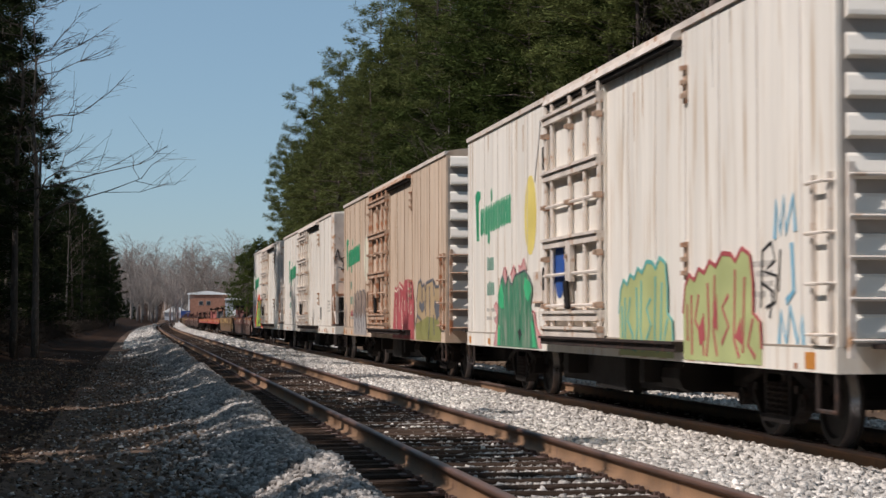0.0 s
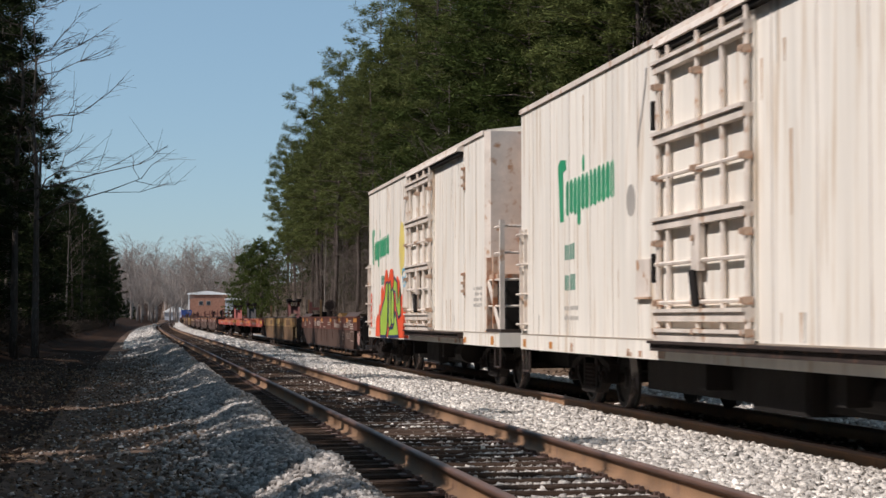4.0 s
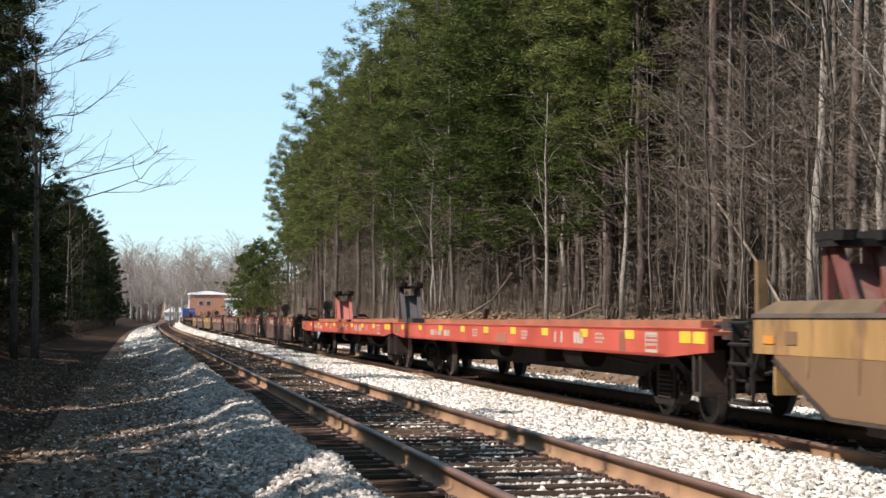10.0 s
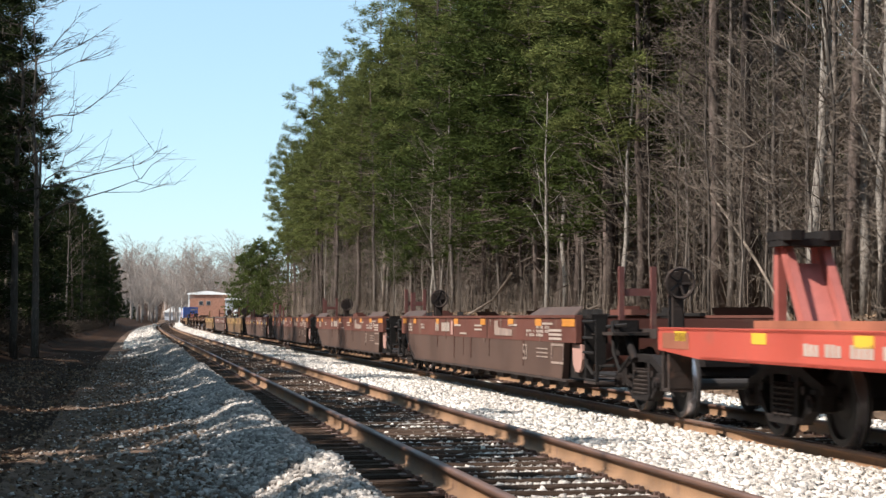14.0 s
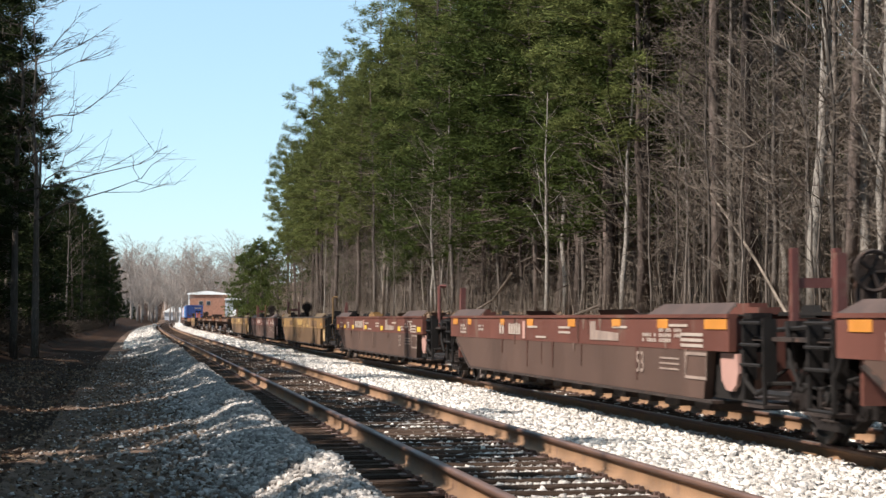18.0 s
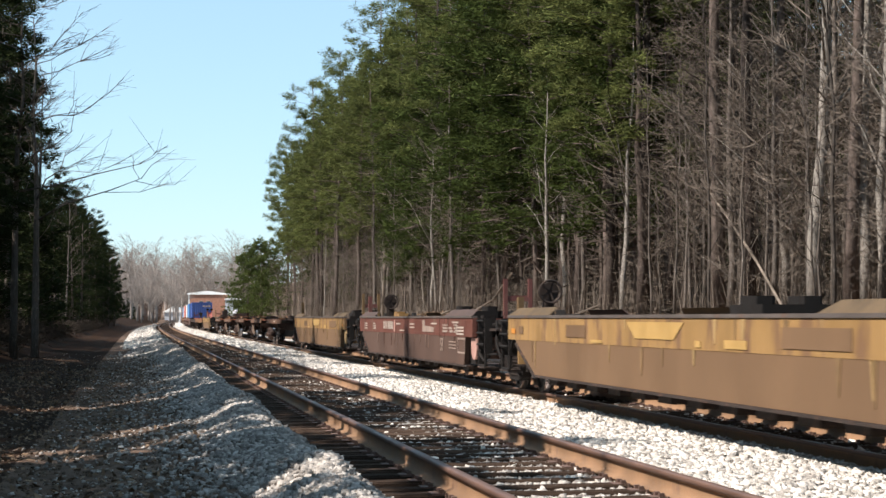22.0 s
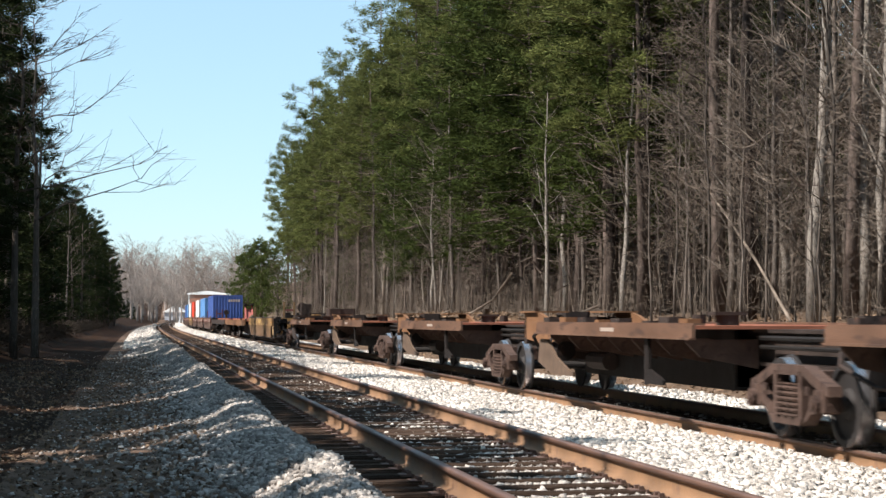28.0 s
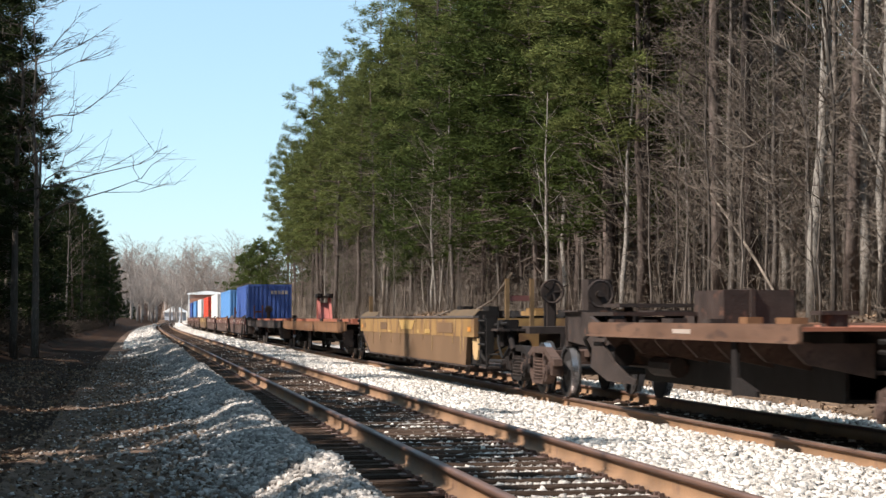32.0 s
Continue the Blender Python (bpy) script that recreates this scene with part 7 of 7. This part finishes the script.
def spine_unit(L, first, last, label):
    """One unit of an articulated spine car: a narrow beam, a wing platform and a box end over the truck."""
    car = tagged(new("spine_car"), label, "freight car", "train of freight cars")
    h = L / 2

    def Y(y):
        return y - h

    p0, p1 = (6.0, L - 0.5) if first else (3.5, 11.6)
    part("centre_beam", Geo().box(-0.32, 0.32, Y(0.2), Y(L - 0.2), 0.74, 1.08).box(-0.42, 0.42, Y(0.2), Y(L - 0.2), 1.08, 1.12).box(-0.42, 0.42, Y(0.2), Y(L - 0.2), 0.7, 0.74), M["iron"], car, "long narrow steel beam")
    part("beam_pipe", Geo().cyl((-0.5, Y(0.6), 1.02), (-0.5, Y(p0), 1.02), 0.03, n=6).cyl((-0.5, Y(0.6), 0.92), (-0.5, Y(p0), 0.92), 0.025, n=6), M["iron_dark"], car)
    for sx in (-1, 1):
        x = sx * 1.3
        part("wing_edge", Geo().box(x - 0.02, x + 0.02, Y(p0), Y(p1), 1.0, 1.17).box(min(x, x - sx * 0.14), max(x, x - sx * 0.14), Y(p0), Y(p1), 1.165, 1.19).box(min(x + sx * 0.05, x - sx * 0.02), max(x + sx * 0.05, x - sx * 0.02), Y(p0), Y(p1), 1.0, 1.025), M["spine_edge"], car, "rusty brown platform edge")
        rb = shared("wing_rib%d" % sx, lambda: Geo().prism([(sx * 1.28, 1.0), (sx * 1.28, 0.96), (sx * 1.12, 0.8), (sx * 0.42, 0.66), (sx * 0.42, 1.0)], -0.025, 0.025), M["truck_rust"])
        y = p0 + 0.35
        while y < p1 - 0.2:
            o = part("wing_rib", rb, None, car)
            o.matrix_basis = pose(0, Y(y), 0)
            y += 1.15
        part("hanger_bracket", Geo().prism([(Y(p0 + 1.7), 1.0), (Y(p0 + 1.95), 1.0), (Y(p0 + 1.9), 0.62), (Y(p0 + 1.3), 0.5), (Y(p0 + 1.3), 0.44), (Y(p0 + 1.95), 0.44), (Y(p0 + 2.1), 0.42), (Y(p0 + 2.1), 1.0)], x - sx * 0.06, x - sx * 0.02, "x"), M["truck"], car)
        if not first:
            part("guard_plate", Geo().prism([(Y(p1 + 0.1), 0.92), (Y(p1 - 0.4), 0.92), (Y(p1 - 1.0), 0.66), (Y(p1 - 1.7), 0.5), (Y(p1 - 2.1), 0.46), (Y(p1 - 2.1), 0.4), (Y(p1 - 0.7), 0.4), (Y(p1 + 0.2), 0.56)], x - sx * 0.1, x - sx * 0.06, "x"), M["iron"] if last else M["spine_tan"], car, "rusty sloping guard plate")
            part("box_end", Geo().prism([(Y(p1 - 0.3), 0.74), (Y(p1 + 0.8), 0.76), (Y(L - 0.1), 0.9), (Y(L - 0.1), 1.34), (Y(L - 1.2), 1.34), (Y(L - 1.6), 1.29), (Y(L - 2.0), 1.2), (Y(L - 2.3), 1.14), (Y(p1 - 0.3), 1.1)], sx * 0.78, sx * 0.84, "x").box(min(sx * 0.3, sx * 0.9), max(sx * 0.3, sx * 0.9), Y(L - 1.2), Y(L - 0.05), 1.34, 1.365), M["iron"] if last else M["spine_rust"], car, "dark tapered box end" if last else "orange tapered box end")
    rng = random.Random(int(L * 10))
    y = p0 + 0.3
    while y < p1 - 0.5:
        w = rng.uniform(0.15, 0.5)
        part("edge_fitting", Geo().box(-1.3, -1.1, Y(y), Y(y + w), 1.19, 1.19 + rng.uniform(0.02, 0.07), 0.02), M["iron"] if rng.random() < 0.6 else M["spine_rust"], car)
        y += rng.uniform(0.7, 1.6)
    if not first:
        part("air_hose", Geo().bar([(-0.95, Y(p1 - 0.2), 1.02), (-1.2, Y(p1 + 0.1), 1.1), (-1.25, Y(p1 + 0.5), 0.95), (-1.1, Y(p1 + 0.7), 0.75), (-0.95, Y(p1 + 0.6), 0.6)], 0.028), M["iron_dark"], car)
        part("brake_cylinder", Geo().cyl((-1.05, Y(p1 - 0.9), 0.75), (-1.05, Y(p1 - 0.3), 0.75), 0.15, n=14), M["truck"], car)
    # dark box added to stand for the shade under the wing deck
    part("under_web", Geo().box(-0.62, -0.58, Y(p0 + 0.6), Y(p1 - 0.4), 0.4, 1.1).box(0.58, 0.62, Y(p0 + 0.6), Y(p1 - 0.4), 0.4, 1.1).box(-0.58, 0.58, Y(p0 + 0.6), Y(p1 - 0.4), 0.4, 0.44), M["deck_shade"], car)
    part("wing_deck", Geo().box(-1.28, 1.28, Y(p0), Y(p1), 1.12, 1.16), M["flat_faded"] if not first else M["iron"], car, "faded rusty platform deck")
    part("end_block", Geo().box(-0.84, 0.84, Y(L - 0.3), Y(L - 0.1), 0.8, 1.27).box(-0.25, 0.25, Y(L - 0.5), Y(L), 0.9, 1.36, 0.06), M["iron"], car)
    part("deck_fitting", Geo().cyl((-0.6, Y(p0 + 0.9), 1.16), (-0.6, Y(p0 + 0.9), 1.3), 0.14, n=12).box(-0.8, -0.4, Y(p0 + 0.75), Y(p0 + 1.05), 1.28, 1.32), M["iron"], car)
    part("deck_fitting", Geo().cyl((0.9, Y(p1 - 1.4), 1.16), (0.9, Y(p1 - 1.4), 1.3), 0.1, n=10), M["iron"], car)
    part("brake_rod", Geo().bar([(-0.9, Y(p1 + 0.6), 1.0), (-1.05, Y(p1 + 0.3), 0.8), (-0.95, Y(p1 - 0.3), 0.62), (-0.8, Y(p1 - 1.4), 0.6)], 0.025).box(-0.9, -0.55, Y(p1 - 0.6), Y(p1), 0.6, 0.9, 0.03).cyl((-0.75, Y(p1 - 2.4), 0.62), (-0.75, Y(p1 - 1.4), 0.62), 0.13), M["iron"], car)
    if last:
        part("tool_chest", Geo().box(0.1, 1.15, Y(10.1), Y(11.3), 1.16, 1.62, 0.04).box(0.5, 0.56, Y(10.05), Y(11.35), 1.16, 1.64), M["iron"], car, "rusty steel box on the deck")
        part("walk_plate", Geo().box(-1.1, 1.1, Y(L - 4.0), Y(L - 2.2), 1.28, 1.33).box(-0.9, 0.9, Y(L - 3.6), Y(L - 2.7), 1.4, 1.45).box(-0.7, -0.6, Y(L - 3.2), Y(L - 3.1), 1.16, 1.42).box(0.5, 0.6, Y(L - 3.2), Y(L - 3.1), 1.16, 1.42), M["iron"], car)
        w = Geo().box(-0.65, -0.2, Y(L - 0.6), Y(L - 0.35), 1.27, 1.85, 0.06)
        for k in range(20):
            p, q = 2 * math.pi * k / 20, 2 * math.pi * (k + 1) / 20
            w.cyl((-0.42 + 0.2 * math.cos(p), Y(L - 0.7), 1.62 + 0.2 * math.sin(p)), (-0.42 + 0.2 * math.cos(q), Y(L - 0.7), 1.62 + 0.2 * math.sin(q)), 0.024, n=5)
        w.cyl((-0.42, Y(L - 0.7), 1.62), (-0.42, Y(L - 0.5), 1.62), 0.05)
        part("hand_brake", w, M["iron"], car, "hand brake wheel and housing")
    bars(car, "data_lettering", M["paint_white"], -1.32, [(Y(p0 + 3.4), Y(p0 + 4.1), 1.07, 1.12)])
    add_truck(car, Y(1.15), True)
    if last:
        add_truck(car, Y(L + 0.8), True)
    return car


def container(L, mat, label, z=0.4, hgt=2.75):
    """A corrugated freight container."""
    h = L / 2
    c = tagged(new("freight_container"), label, "container", "containers on the train")
    part("box_body", Geo().box(-1.18, 1.18, -h + 0.06, h - 0.06, z + 0.1, z + hgt - 0.06), mat, c)
    fr = Geo()
    for x in (-1.22, 1.22):
        a, b = min(x, x * 0.93), max(x, x * 0.93)
        for y in (-h, h):
            fr.box(a, b, min(y, y * (1 - 0.1 / h)), max(y, y * (1 - 0.1 / h)), z, z + hgt)
        fr.box(a, b, -h + 0.1, h - 0.1, z, z + 0.14).box(a, b, -h + 0.1, h - 0.1, z + hgt - 0.1, z + hgt)
    for y0, y1 in ((-h, -h + 0.09), (h - 0.09, h)):
        fr.box(-1.13, 1.13, y0, y1, z, z + 0.14).box(-1.13, 1.13, y0, y1, z + hgt - 0.12, z + hgt)
    part("frame", fr, mat, c)
    rib = Geo()
    n = int(L / 0.28)
    for k in range(n):
        y = -h + 0.25 + (L - 0.5) * k / (n - 1)
        rib.prism([(-1.18, y - 0.1), (-1.21, y - 0.05), (-1.21, y + 0.05), (-1.18, y + 0.1)], z + 0.14, z + hgt - 0.1, "z")
    part("side_corrugation", rib, mat, c)
    e = shared("end_post_" + mat.name, lambda: Geo().prism([(-0.1, 0.0), (-0.05, -0.05), (0.05, -0.05), (0.1, 0.0)], z + 0.14, z + hgt - 0.12, "z"), mat)
    for k in range(9):
        o = part("end_corrugation", e, None, c)
        o.matrix_basis = pose(-0.98 + 0.245 * k, -h + 0.06, 0)
    g = Geo()
    for k in range(5):
        g.box(0.05 + 0.2 * k, 0.19 + 0.2 * k, -h + 0.0, -h + 0.004, z + hgt - 0.55, z + hgt - 0.35)
    part("end_marks", g, M["paint_white"], c)
    return c


def build_train():
    build_reefers()
    wells = {"a": well_car(False, 0, "brown well car with orange squares, dusty lower sides", 31), "b": well_car(False, 1, "dark brown well car with bright yellow squares", 32), "c": well_car(False, 2, "faded brown well car with worn white marks", 33), "y": well_car(True, 1, "ochre yellow well car with dusty sides", 34), "z": well_car(True, 0, "ochre yellow well car with tall end posts", 35)}
    used = set()
    for front, k in ((-87.0, "a"), (-67.2, "z"), (2.7, "a"), (22.6, "a"), (42.2, "a"), (62.45, "b"), (83.3, "y"), (103.2, "c"), (123.7, "z"), (223.5, "z"), (293.0, "c"), (313.2, "a"), (333.4, "c"), (353.6, "y"), (373.8, "a"), (394.0, "c"), (414.2, "a")):
        car = wells[k] if k not in used else copy_thing(wells[k], pose(0, 0, 0))
        used.add(k)
        TRAIN.append((car, front + 8.35))
    for k, car in wells.items():
        if k not in used:
            drop(car)
    # a hitch stands on the end platform of the first yellow well
    for ob, u in TRAIN:
        if abs(u - (-67.2 + 8.35)) < 0.01:
            hitch_stand(ob, 0.0, 8.35 + 1.0, 1.1, 0.9, M["post_red"])
    f1 = flat_car(24.0, M["flat_red"], M["flat_faded"], "empty red flat car with yellow squares", [], True, 41)
    TRAIN.append((f1, -49.05 + 12.0))
    f2 = flat_car(23.3, M["flat_red"], M["flat_faded"], "empty red flat car with two raised hitches", [(6.2, M["hitch_grey"]), (22.2, M["hitch_red"])], True, 42)
    TRAIN.append((f2, -24.6 + 11.65))
    f3 = flat_car(22.6, M["spine_rust"], M["flat_faded"], "rusty brown flat car with a raised hitch", [(19.4, M["hitch_red"])], False, 43)
    TRAIN.append((f3, 244.0 + 11.3))
    f4 = flat_car(22.6, M["iron"], M["flat_faded"], "dark rusty flat car", [], False, 44)
    TRAIN.append((f4, 267.6 + 11.3))
    ends = [143.3, 158.5, 173.3, 188.9, 204.2, 219.3]
    for i, (a, b) in enumerate(zip(ends, ends[1:])):
        car = spine_unit(b - a, i == 0, i == 4, "rusty orange unit of an articulated spine car")
        TRAIN.append((car, (a + b) / 2))
    for front, L, mat, label in ((294.2, 12.2, "box_blue", "dark blue corrugated freight container on a well car"), (314.4, 14.6, "box_sky", "light blue corrugated freight container on a well car"), (335.0, 12.2, "box_white", "white corrugated freight container on a well car"), (355.2, 12.2, "box_red", "red corrugated freight container on a well car"), (375.4, 12.2, "box_white", "white corrugated freight container on a well car"), (395.6, 12.2, "box_sky", "light blue corrugated freight container on a well car"), (415.8, 12.2, "box_blue", "dark blue corrugated freight container on a well car")):
        TRAIN.append((container(L, M[mat], label), front + L / 2))


build_train()


def motions():
    """The whole train rolls along the main track, its wheels turning."""
    for ob, u in TRAIN:
        walk(ob, [(t, rail_pose(u - run(t))) for t in [i * 2.0 for i in range(17)]])
    for ob, u in TRAIN:
        if u > 290:
            continue
        for part_of in ob.children_recursive:
            if part_of.name.startswith("wheelset"):
                spin(part_of, u)


def spin(wheels, u):
    """One pair of wheels rolls without slipping; turns too far off to see are left out."""
    at = wheels.matrix_basis.translation.copy()
    times = [32.0 * i / WHEEL_STEPS for i in range(WHEEL_STEPS + 1)]
    near = [t for t in times if -25 < u - run(t) < 160]
    if not near:
        return
    first, last = run(near[0]), run(near[-1])
    rows = []
    for t in sorted({0.0, 32.0, *near}):
        rows.append((t, pose(at.x, at.y, at.z, math.degrees((min(max(run(t), first), last) - first) / 0.42))))
    walk(wheels, rows)


WHEEL_STEPS = 960
motions()
